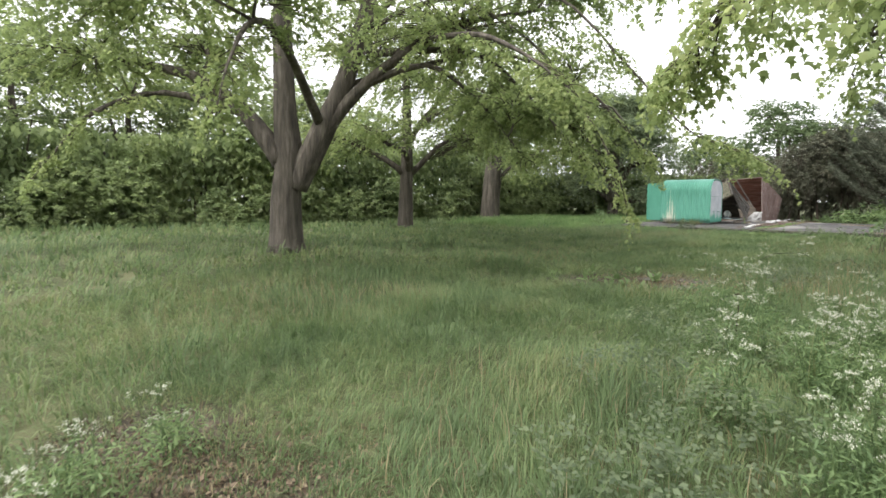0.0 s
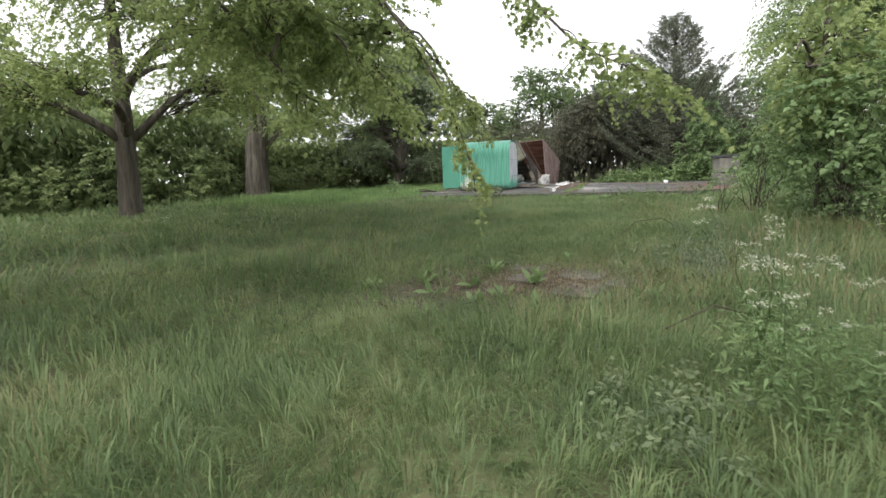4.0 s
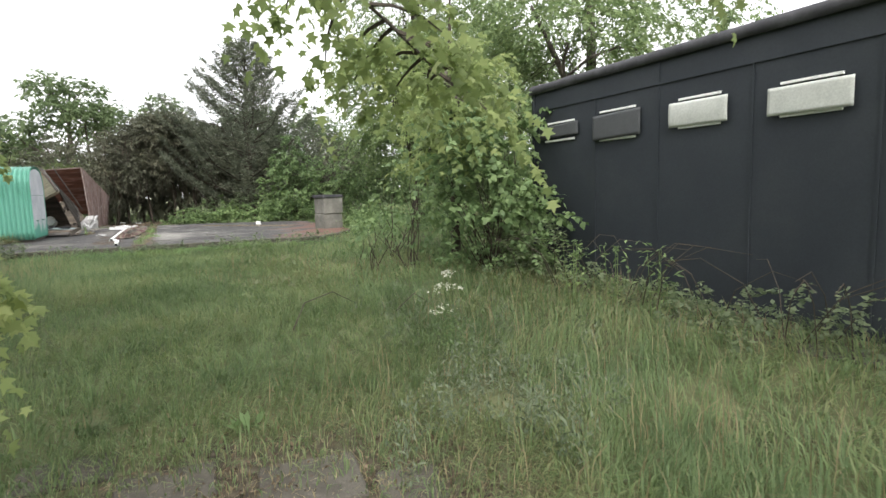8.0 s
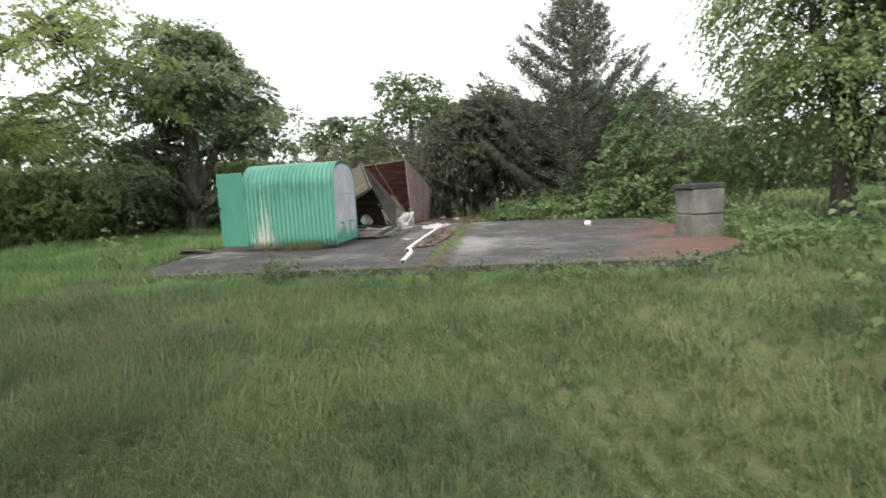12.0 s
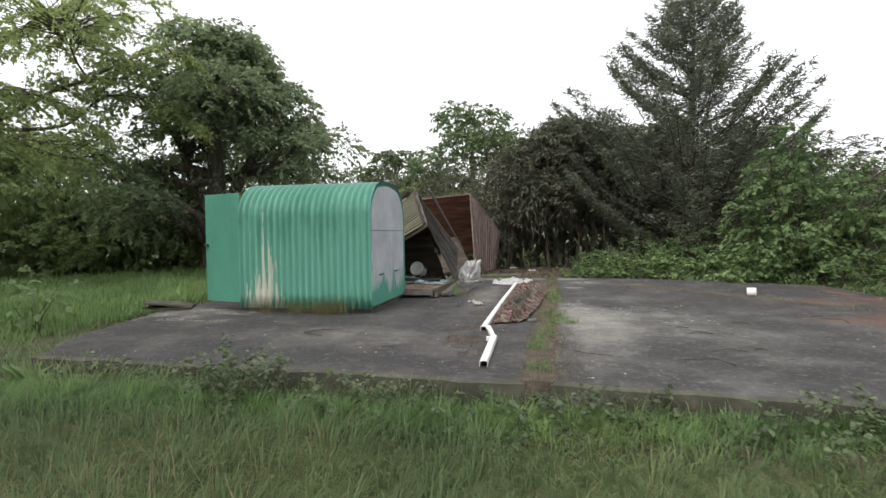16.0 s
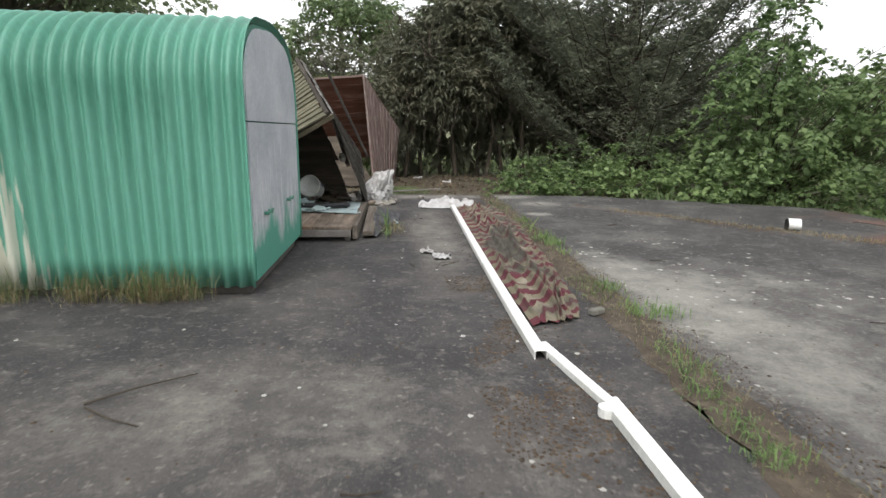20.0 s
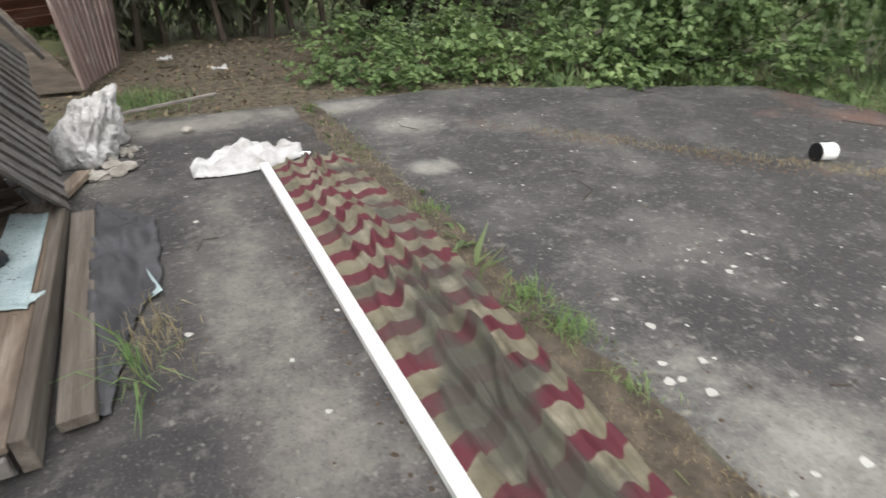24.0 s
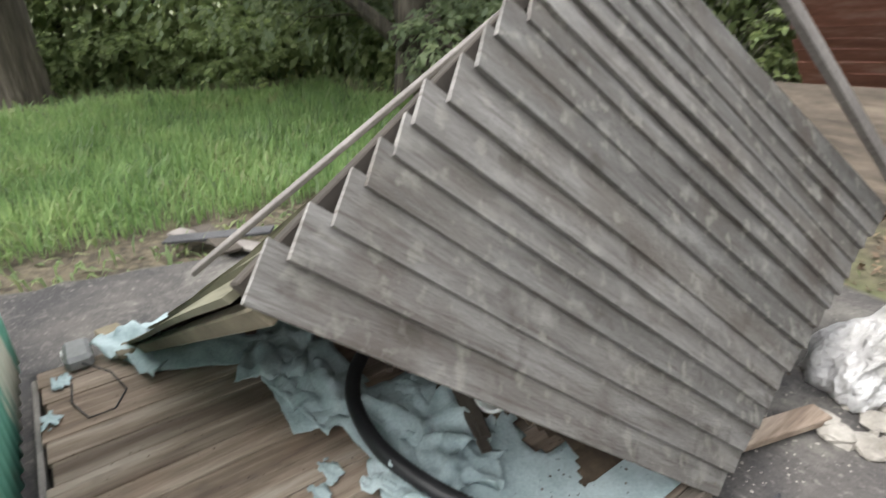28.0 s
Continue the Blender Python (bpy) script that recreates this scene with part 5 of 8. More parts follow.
def striped_fabric():
    m = material("striped_curtain_fabric", [(0.10, 0.088, 0.062), (0.18, 0.16, 0.115), (0.25, 0.228, 0.175)], 0.9, 9, 220, 0.5, spread=0.18)
    n, l = m.node_tree.nodes, m.node_tree.links
    b = n["Principled BSDF"]
    tc = n.new("ShaderNodeTexCoord")
    sep = n.new("ShaderNodeSeparateXYZ")
    uv = n.new("ShaderNodeUVMap")
    uv.uv_map = "weave"
    l.new(uv.outputs[0], sep.inputs[0])
    def band(src, period, duty):
        d = n.new("ShaderNodeMath")
        d.operation = "MULTIPLY"
        d.inputs[1].default_value = 1 / period
        l.new(src, d.inputs[0])
        f = n.new("ShaderNodeMath")
        f.operation = "FRACT"
        l.new(d.outputs[0], f.inputs[0])
        g = n.new("ShaderNodeMath")
        g.operation = "LESS_THAN"
        g.inputs[1].default_value = duty
        l.new(f.outputs[0], g.inputs[0])
        return g.outputs[0]
    base = b.inputs["Base Color"].links[0].from_socket
    red = n.new("ShaderNodeMix")
    red.data_type = "RGBA"
    red.inputs[7].default_value = (0.088, 0.018, 0.026, 1)
    l.new(base, red.inputs[6])
    olive = n.new("ShaderNodeMix")
    olive.data_type = "RGBA"
    olive.inputs[7].default_value = (0.12, 0.105, 0.066, 1)
    l.new(base, olive.inputs[6])
    half = n.new("ShaderNodeMath")
    half.operation = "MULTIPLY"
    half.inputs[1].default_value = 0.6
    l.new(band(sep.outputs["X"], 0.29, 0.5), half.inputs[0])
    l.new(half.outputs[0], olive.inputs[0])
    base = olive.outputs[2]
    l.new(base, red.inputs[6])
    l.new(band(sep.outputs["Y"], 0.27, 0.44), red.inputs[0])
    stain = n.new("ShaderNodeTexNoise")
    stain.inputs["Scale"].default_value = 2.6
    stain.inputs["Detail"].default_value = 8
    l.new(tc.outputs["Object"], stain.inputs["Vector"])
    ramp = n.new("ShaderNodeValToRGB")
    ramp.color_ramp.elements[0].position, ramp.color_ramp.elements[1].position = 0.465, 0.62
    ramp.color_ramp.elements[1].color = (0.85, 0.85, 0.85, 1)
    # a long wet stain down the middle of the near half
    off, flat, far, near, add = n.new("ShaderNodeVectorMath"), n.new("ShaderNodeVectorMath"), n.new("ShaderNodeVectorMath"), n.new("ShaderNodeMapRange"), n.new("ShaderNodeMath")
    off.operation, flat.operation, far.operation, add.operation = "SUBTRACT", "MULTIPLY", "LENGTH", "ADD"
    off.inputs[1].default_value, flat.inputs[1].default_value = (-4.33, 25.75, 0), (1 / 0.22, 1 / 1.25, 0)
    l.new(tc.outputs["Object"], off.inputs[0])
    l.new(off.outputs[0], flat.inputs[0])
    l.new(flat.outputs[0], far.inputs[0])
    l.new(far.outputs["Value"], near.inputs["Value"])
    near.inputs["From Min"].default_value, near.inputs["From Max"].default_value = 0.2, 1.1
    near.inputs["To Min"].default_value, near.inputs["To Max"].default_value = 0.16, -0.04
    l.new(stain.outputs["Fac"], add.inputs[0])
    l.new(near.outputs[0], add.inputs[1])
    l.new(add.outputs[0], ramp.inputs["Fac"])
    dirt = n.new("ShaderNodeMix")
    dirt.data_type = "RGBA"
    dirt.inputs[7].default_value = (0.052, 0.052, 0.042, 1)
    l.new(red.outputs[2], dirt.inputs[6])
    l.new(ramp.outputs[0], dirt.inputs[0])
    l.new(dirt.outputs[2], b.inputs["Base Color"])
    nu, nv = 84, 230
    # lengthwise folds lapped over one another: place at the near and the far end, height, and the cloth taken up by each
    folds = ((0.13, 0.20, 0.050, 0.05), (0.30, 0.36, 0.065, -0.11), (0.47, 0.44, 0.045, 0.09), (0.62, 0.63, 0.070, -0.10), (0.80, 0.78, 0.050, 0.12), (0.93, 0.90, 0.030, -0.05))
    def lapped(u, v):
        high, taken = 0.0, 0.0
        for k, (a, b2, s, step) in enumerate(folds):
            f = a + (b2 - a) * v + 0.14 * noise.noise(Vector((v * 5, k * 3.1, 2))) + 0.05 * noise.noise(Vector((v * 14, k * 3.1, 5)))
            live = min(1.0, max(0.0, 0.75 + 1.3 * noise.noise(Vector((v * 3.2, k * 2.3, 8)))))
            d = u - f
            high += 1.75 * s * live * (math.exp(-d / 0.055) if d > 0 else math.exp(d / 0.012))
            taken += 1.5 * step * live * (0.5 + 0.5 * math.tanh(d / 0.012))
        return high, taken
    def fn(u, v):
        y = 23.74 + 4.98 * v
        w = 0.33 + 0.29 * min(1.0, v * 2.2) + 0.03 * math.sin(v * 11)
        near = max(0.0, 1 - 1.5 * v)
        p = Vector((u * 3.4, v * 11, 2))
        q = Vector((u * 6.5 + 1.5 * noise.noise(Vector((0, v * 6, 0))), v * 9, 5))
        across = 0.045 * (1 - near) * abs(noise.noise(Vector((u * 2.2 + v * 3, v * 19, 4)))) + 0.05 * max(0.0, 0.25 - abs(noise.noise(Vector((u * 3 - v * 6, v * 13, 31)))))
        soft = 0.05 * abs(noise.noise(p)) + 0.03 * abs(noise.noise(q)) + 0.012 * abs(noise.noise(q * 2.6))
        x = -4.57 + 0.06 * v - 0.035 * math.sin(math.pi * v ** 0.7) + w * u + 0.035 * noise.noise(p * 1.3) * min(1, u * 4)
        rise = (lapped(u, v)[0] * (0.75 + 0.5 * near) + soft + across) * min(1.0, 0.25 + 9 * v) * (0.45 + 0.55 * math.sin(math.pi * min(1.0, 0.12 + u * 0.86)))
        return (x, y + 0.03 * noise.noise(q * 0.8) + 0.12 * u * (1 - v) ** 8 + 0.06 * noise.noise(Vector((u * 4, 0, 3))) * (1 - v) ** 6, 0.008 + rise)
    V, F = sheet(fn, nu, nv)
    ob = link("striped_curtain", V, F, m, smooth=True)
    tagged(ob, "long crumpled curtain striped dark red and beige, dirt stained", "curtain")
    layer = ob.data.uv_layers.new(name="weave")
    place = []
    for j in range(nv + 1):
        for i in range(nu + 1):
            u, v = i / nu, j / nv
            near = max(0.0, 1 - 1.6 * v)
            lay = 0.03 * noise.noise(Vector((u * 2.2, v * 6, 8))) - 0.30 * near * u + 0.10 * near * noise.noise(Vector((u * 3, v * 14, 3)))
            place.append((u * 0.7 + 0.05 * noise.noise(Vector((u * 2, v * 8, 4))), 5.6 * v + lay + lapped(u, v)[1] * (0.45 + 0.75 * near)))
    for loop in ob.data.loops:
        layer.data[loop.index].uv = place[loop.vertex_index]
    mod = ob.modifiers.new("thick", "SOLIDIFY")
    mod.thickness, mod.offset = 0.003, 1


striped_fabric()


def plastic_bag():
    def fn(u, v):
        x = -5.06 + 0.84 * u
        wid = 0.46 * math.sin(math.pi * min(1, 0.05 + u * 0.93)) ** 0.8 + 0.03
        y = 28.80 + 0.10 * u + (v - 0.22) * wid * 1.2
        p = Vector((u * 5, v * 4, 3))
        return (x, y, 0.006 + 0.17 * abs(noise.noise(p * 1.3)) * math.sin(math.pi * v) + 0.05 * math.sin(math.pi * v) * math.sin(math.pi * u) + 0.025 * abs(noise.noise(p * 3)))
    ob = cloth("plastic_bag", fn, 40, 22, M_SACK, thick=0.002)
    tagged(ob, "crumpled white plastic bag at the end of the gutter", "bag")
    bm = bmesh.new()
    beam(bm, (-4.24, 28.90, 0.03), (-4.17, 28.86, 0.03), 0.05, 0.012)
    part("bag_handle", bm, M_PLASTIC_W, ob, "stiff white handle")


plastic_bag()


def crumpled(cx, cy, r, seed, label="crumpled white paper litter on the slab"):
    def fn(u, v):
        p = Vector((u * 4 + seed, v * 4, seed))
        return (cx + (u - 0.5) * 2 * r + 0.5 * r * noise.noise(p), cy + (v - 0.5) * 1.6 * r + 0.5 * r * noise.noise(p + Vector((0, 0, 5))), 0.005 + 0.95 * r * abs(noise.noise(p * 0.9)) + 0.35 * r * abs(noise.noise(p * 2)))
    tagged(cloth("paper_litter", fn, 10, 10, M_SACK, thick=0.002), label, "litter", "paper litter")


for cx, cy, r, k in ((-4.97, 25.52, 0.075, 1.0), (-5.10, 25.75, 0.06, 4.0), (-6.55, 26.32, 0.05, 7.0), (-4.3, 32.7, 0.09, 2.0), (-4.9, 33.7, 0.10, 3.0)):
    crumpled(cx, cy, r, k)


def tin():
    V, F = lathe([(0.0, 0.0), (0.095, 0.0), (0.10, 0.01), (0.10, 0.20), (0.095, 0.205), (0.085, 0.19), (0.085, 0.03), (0.0, 0.03)])
    m = Matrix.Translation((-0.6, 26.88, 0.072)) @ Vector((0.9, -0.35, 0.02)).to_track_quat("Z", "Y").to_matrix().to_4x4() @ Matrix.Scale(0.70, 4) @ Matrix.Translation((0, 0, -0.1))
    top = link("paint_tub", [m @ Vector(v) for v in V], F, M_PLASTIC_W, smooth=True)
    tagged(top, "white plastic tub lying on its side on the slab", "tub")
    V, F = lathe([(0.0, 0.002), (0.098, 0.002), (0.106, 0.006), (0.106, 0.02), (0.099, 0.022)])
    link("lid", [m @ Matrix.Translation((0, 0, -0.01)) @ Vector(v) for v in V], F, M_BLACK, top, "black lid")


tin()
bm = bmesh.new()
beam(bm, (-4.16, 23.93, 0.022), (-4.06, 23.98, 0.022), 0.05, 0.04, bevel=0.008)
tagged(part("brick_chip", bm, M_BLOCK), "small broken grey brick chip beside the curtain", "rubble", "rubble lumps")


def pillar():
    top = empty("block_pillar", (0.9, 23.6, 0), "square grey concrete block pillar with a dark cap", "pillar")
    z = -0.1
    for h, dx, dy, r in ((0.53, 0, 0, 0.30), (0.46, 0.015, -0.01, 0.305)):
        bm = bmesh.new()
        box(bm, -r, r, -r, r, 0, h - 0.012, 0.012)
        bmesh.ops.rotate(bm, verts=bm.verts, cent=(0, 0, 0), matrix=Matrix.Rotation(radians(12), 3, "Z"))
        bmesh.ops.translate(bm, verts=bm.verts, vec=(0.9 + dx, 23.6 + dy, z))
        part("block", bm, M_BLOCK, top)
        z += h
    bm = bmesh.new()
    box(bm, -0.33, 0.33, -0.33, 0.33, 0, 0.09, 0.012)
    bmesh.ops.rotate(bm, verts=bm.verts, cent=(0, 0, 0), matrix=Matrix.Rotation(radians(12), 3, "Z"))
    bmesh.ops.translate(bm, verts=bm.verts, vec=(0.9, 23.6, z))
    part("cap", bm, M_FELT, top, "dark mossy cap slab")


pillar()


def board_heap():
    top = empty("felted_board", (-9.8, 24.75, 0), "mossy felted board lying half off the slab", "board")
    # one mossy tipped board; the dark one is added to darken the space beneath
    for i, (z, r, tip, mat) in enumerate(((0.015, 0, 2, M_DARKWOOD), (0.06, 10, 9, M_MOSS))):
        bm = bmesh.new()
        bmesh.ops.create_grid(bm, x_segments=14, y_segments=10, size=0.5)
        for v in bm.verts:
            edge = 1 + 0.05 * noise.noise(Vector((v.co.x * 6, v.co.y * 6, i)))
            v.co = Vector((v.co.x * 0.66 * edge, v.co.y * 0.50 * edge, 0.018 * noise.noise(Vector((v.co.x * 3, v.co.y * 3, 5 + i)))))
        bmesh.ops.solidify(bm, geom=list(bm.faces), thickness=0.028)
        bmesh.ops.rotate(bm, verts=bm.verts, cent=(0, 0, 0), matrix=Matrix.Rotation(radians(24 + r), 3, "Z") @ Matrix.Rotation(radians(tip), 3, "Y"))
        bmesh.ops.translate(bm, verts=bm.verts, vec=(-9.75, 24.72, z + 0.03))
        part("board", bm, mat, top)


board_heap()


# ---- red-brown shed, tipped over ----
def red_shed():
    top = empty("tipped_shed", (-6.2, 33.6, 0.0), "red-brown stained timber shed tipped over and open", "shed")
    A, P = Vector((-6.10, 33.1, 2.27)), Vector((-5.88, 32.4, 0.0))
    FT, FB = Vector((-5.33, 34.4, 1.10)), Vector((-5.45, 34.0, 0.0))
    boarded(top, "side_board", A, P, FB, FT, 11, M_BOARD_ROSE, "faded pinkish-grey weatherboard", 31, flip=1)
    boarded(top, "back_board", Vector((-8.3, 34.9, 0.3)), Vector((-6.0, 34.8, 0.5)), Vector((-6.1, 33.12, 2.25)), Vector((-8.4, 33.5, 2.1)), 13, M_BOARD_RED, "", 32, flip=-1)
    boarded(top, "front_board", Vector((-8.2, 32.5, 0.0)), P, Vector((-6.5, 32.6, 1.0)), Vector((-8.2, 32.8, 0.9)), 7, M_BOARD_DARK, "", 33, flip=-1)
    for a, b in ((A, P), (A, Vector((-8.4, 33.5, 2.12))), (A, FT)):
        bm = bmesh.new()
        beam(bm, a, b, 0.045, 0.04)
        part("trim_rail", bm, M_BOARD_ROSE, top)


red_shed()


# ---- cabin details ----
def cabin_details():
    top = next(o for o in scene.objects if o.name.startswith("portable_cabin"))
    for y in (14.01, 12.84, 11.56, 10.33, 9.1):
        bm = bmesh.new()
        box(bm, CX - 0.014, CX - 0.002, y - 0.012, y + 0.012, CZ0 + 0.05, 2.66 if y == 12.84 else 2.32)
        part("panel_joint", bm, M_CABIN, top)
    bm = bmesh.new()
    box(bm, CX - 0.018, CX - 0.002, CY0 + 0.01, CY1 - 0.01, 2.315, 2.345)
    part("fascia_rail", bm, M_CABIN, top)
    bm = bmesh.new()
    box(bm, CX - 0.02, CX - 0.002, CY1 - 0.06, CY1 - 0.003, CZ0 + 0.05, 2.66)
    part("corner_trim", bm, M_CABIN, top)
    # roof felt turned over the edge, slightly wavy
    V, n = [], 90
    for i in range(n + 1):
        y = CY0 - 0.04 + (CY1 - CY0 + 0.08) * i / n
        w = 0.012 * noise.noise(Vector((0, y * 2.5, 0)))
        V += [(CX - 0.045 + w, y, 2.61 + w), (CX - 0.055 + w, y, 2.70), (CX - 0.03, y, 2.752 + w), (CX + 0.15, y, 2.765), (CX + 0.15, y, 2.735), (CX - 0.033 + w, y, 2.61)]
    F = [(i * 6 + k, i * 6 + (k + 1) % 6, (i + 1) * 6 + (k + 1) % 6, (i + 1) * 6 + k) for i in range(n) for k in range(6)]
    F += [tuple(range(6)), tuple(n * 6 + 5 - k for k in range(6))]
    link("roof_edge", V, F, M_FELT, top, "dark felt roof edge", smooth=True)
    M_BOARD = material("grey_board", [(0.055, 0.058, 0.062), (0.075, 0.078, 0.08)], 0.7, 3, 50, 0.1)
    M_WHITEBOARD = material("off_white_board", [(0.40, 0.41, 0.38), (0.49, 0.50, 0.46), (0.54, 0.55, 0.51)], 0.6, 3, 50, 0.06)
    for k, (y0, y1, z0, z1, mat, lab) in enumerate(((14.36, 15.3, 1.83, 2.03, M_BOARD, "narrow high window covered with a dark grey board"), (13.12, 14.02, 1.70, 2.06, M_BOARD, "narrow high window covered with a dark grey board"),
                                     (11.84, 12.64, 1.73, 2.03, M_WHITEBOARD, "narrow high window covered with a bowed white sheet"), (10.55, 11.37, 1.71, 2.00, M_WHITEBOARD, "narrow high window covered with an off-white board"))):
        win = empty("window_%d" % (k + 1), (CX, (y0 + y1) / 2, z0), lab, "window", "cabin windows", "structure")
        for z in ((z1 + 0.035, z0 - 0.05) if k == 0 else (z1 + 0.035, z0 - 0.012)):
            bm = bmesh.new()
            box(bm, CX - 0.03, CX - 0.003, y0 + 0.1, y1 - 0.12, z - 0.012, z + 0.018, 0.003)
            part("window_frame", bm, M_PLASTIC_W, win, "white frame edge")
        V, F = sheet(lambda u, v: (CX - 0.04 - (0.016 * math.sin(math.pi * v) * (0.5 + 0.5 * u) if k == 2 else 0.012 * math.sin(math.pi * u)), y0 + (y1 - y0) * u, z0 + (z1 - z0) * v + 0.02 * (0.5 - u) * (k < 2)), 20, 8)
        ob = link("cover_board", V, F, mat, win, smooth=True)
        mod = ob.modifiers.new("thick", "SOLIDIFY")
        mod.thickness, mod.offset = 0.018, 0


cabin_details()


# ---- marks and loose bits on the slab ----
def flecks(name, n, area, size, mat, seed, label, flat=0.15, keep=None, z=0.0):
    """Small irregular flat pieces lying on the slab."""
    rng = random.Random(seed)
    V, F = [], []
    for i in range(n):
        x, y = rng.uniform(area[0], area[1]), rng.uniform(area[2], area[3])
        if keep and not keep(x, y):
            continue
        r = size * rng.uniform(0.4, 1.3)
        k, s = 7, len(V)
        h = r * flat
        V.append((x, y, z + 0.003 + h))
        for j in range(k):
            a = 2 * math.pi * j / k
            q = r * rng.uniform(0.6, 1.2)
            V.append((x + q * math.cos(a), y + q * math.sin(a), z + 0.002))
        F += [(s, s + 1 + j, s + 1 + (j + 1) % k) for j in range(k)]
    ob = link(name, V, F, mat)
    return tagged(ob, label, "litter", "", "stuff")


M_LICHEN = material("pale_lichen", [(0.30, 0.295, 0.265), (0.44, 0.43, 0.40)], 0.95, 12, 80, 0.2)
flecks("lichen_spots", 240, (-3.8, 1.2, 21.3, 30.2), 0.013, M_LICHEN, 1, "pale lichen spots on the concrete", 0.05, lambda x, y: noise.noise(Vector((x * 0.7, y * 0.7, 2))) > -0.12)
flecks("lichen_spots", 120, (-8.5, -4.1, 21.6, 30.3), 0.016, M_LICHEN, 2, "pale lichen spots on the tarmac", 0.05, lambda x, y: not (x < -5.7 and 24.2 < y < 28.7))
flecks("slab_debris", 900, (-9.0, 1.2, 21.3, 30.4), 0.010, M_DEBRIS, 3, "brown leaf crumbs and grit scattered on the slab", 0.4, lambda x, y: not (x < -5.7 and 24.2 < y < 28.7))
flecks("slab_debris", 700, (-4.75, -4.35, 22.0, 28.5), 0.011, M_DEBRIS, 4, "brown leaf crumbs gathered along the gutter", 0.4)
flecks("slab_debris", 900, (-4.15, -3.75, 21.2, 29.5), 0.009, M_DEBRIS, 5, "brown leaf litter in the slab joint", 0.5)
flecks("sand_spill", 1500, (-9.5, -8.1, 23.6, 24.75), 0.009, M_RUBBLE, 6, "pale sandy crumbs spilt by the shed", 0.5, lambda x, y: noise.noise(Vector((x * 2.4, y * 3.2, 4))) > 0.08)
flecks("lichen_spots", 70, (-3.7, -1.9, 23.9, 26.4), 0.021, M_LICHEN, 7, "round white lichen spots on the concrete", 0.03)
flecks("slab_debris", 4200, (-5.0, -4.5, 21.8, 24.9), 0.008, M_DEBRIS, 8, "brown leaf crumbs gathered along the gutter", 0.4, lambda x, y: noise.noise(Vector((x * 3, y * 2, 9))) > 0.05)
flecks("slab_debris", 6500, (-4.15, -3.65, 21.2, 30.0), 0.0055, M_DEBRIS, 9, "brown leaf litter in the slab joint", 0.5, lambda x, y: noise.noise(Vector((x * 3, y * 1.2, 1))) > -0.15)
flecks("slab_debris", 12000, (-2.6, 0.9, 25.4, 29.8), 0.008, M_REDSOIL, 10, "reddish needle litter along a crack in the slab", 0.4, lambda x, y: abs(y - (28.45 - 1.25 * (x + 2.1))) < 0.20 + 0.35 * noise.noise(Vector((x * 2, y * 2, 0))))
flecks("slab_debris", 400, (-6.2, -5.3, 28.5, 30.4), 0.006, M_RUBBLE, 11, "pale rubble crumbs by the split sack", 0.6, lambda x, y: noise.noise(Vector((x * 3, y * 3, 2))) > -0.05)
flecks("floor_debris", 260, (-8.0, -5.9, 26.4, 27.5), 0.004, M_DEBRIS, 12, "dark crumbs scattered over the floor boards", 0.4, None, 0.155)
flecks("floor_debris", 150, (-6.3, -5.9, 27.3, 28.2), 0.0045, M_DEBRIS, 13, "dark crumbs scattered over the underlay", 0.4, None, 0.171)


M_JOINT = material("joint_soil_and_thatch", [(0.035, 0.028, 0.022), (0.07, 0.055, 0.04), (0.13, 0.105, 0.075)], 0.95, 9, 50, 0.8, dist=0.02)


def joint_soil():
    """Soil and litter that fill the joint between the slabs."""
    rng = random.Random(6)
    V, n = [(-4.18, 21.13, -0.3), (-4.07, 21.12, -0.3), (-3.95, 21.11, -0.3), (-3.84, 21.12, -0.3)], 60
    for i in range(n + 1):
        y = 21.22 + 9.2 * i / n
        c = -4.01 + 0.22 * i / n
        V += [(c - 0.13 + rng.uniform(-0.04, 0.04), y, 0.0005), (c - 0.06, y, 0.004 + rng.uniform(0, 0.008)), (c + 0.06, y, 0.004 + rng.uniform(0, 0.008)), (c + 0.13 + rng.uniform(-0.04, 0.04), y, 0.0005)]
    F = [(i * 4 + k, i * 4 + k + 1, i * 4 + k + 5, i * 4 + k + 4) for i in range(n + 1) for k in range(3)]
    tagged(link("ground_joint", V, F, M_JOINT), "dark soil filling the joint between the slabs", "soil", "", "structure")


joint_soil()


def twig(pts, r, label="thin bare twig lying on the slab", name="twig"):
    n = len(pts)
    V, F = tubes([[(p, r * (1 - 0.6 * i / n)) for i, p in enumerate(pts)]], 5)
    tagged(link(name, V, F, M_TWIG), label, "twig", "fallen twigs")


twig([(-6.66, 22.93, 0.01), (-6.50, 23.02, 0.03), (-6.30, 23.2, 0.01)], 0.005)
twig([(-6.64, 22.9, 0.01), (-6.48, 22.78, 0.02), (-6.36, 22.74, 0.01)], 0.005)
rr = random.Random(77)
for i in range(30):
    x, y, a, L = rr.uniform(-5.6, 0.8), rr.uniform(21.6, 29.5), rr.uniform(0, 6.28), rr.uniform(0.1, 0.4)
    if -4.7 < x < -3.9:
        continue
    twig([(x, y, 0.006), (x + L * 0.5 * math.cos(a), y + L * 0.5 * math.sin(a), 0.02), (x + L * math.cos(a + 0.5), y + L * math.sin(a + 0.5), 0.006)], 0.004)

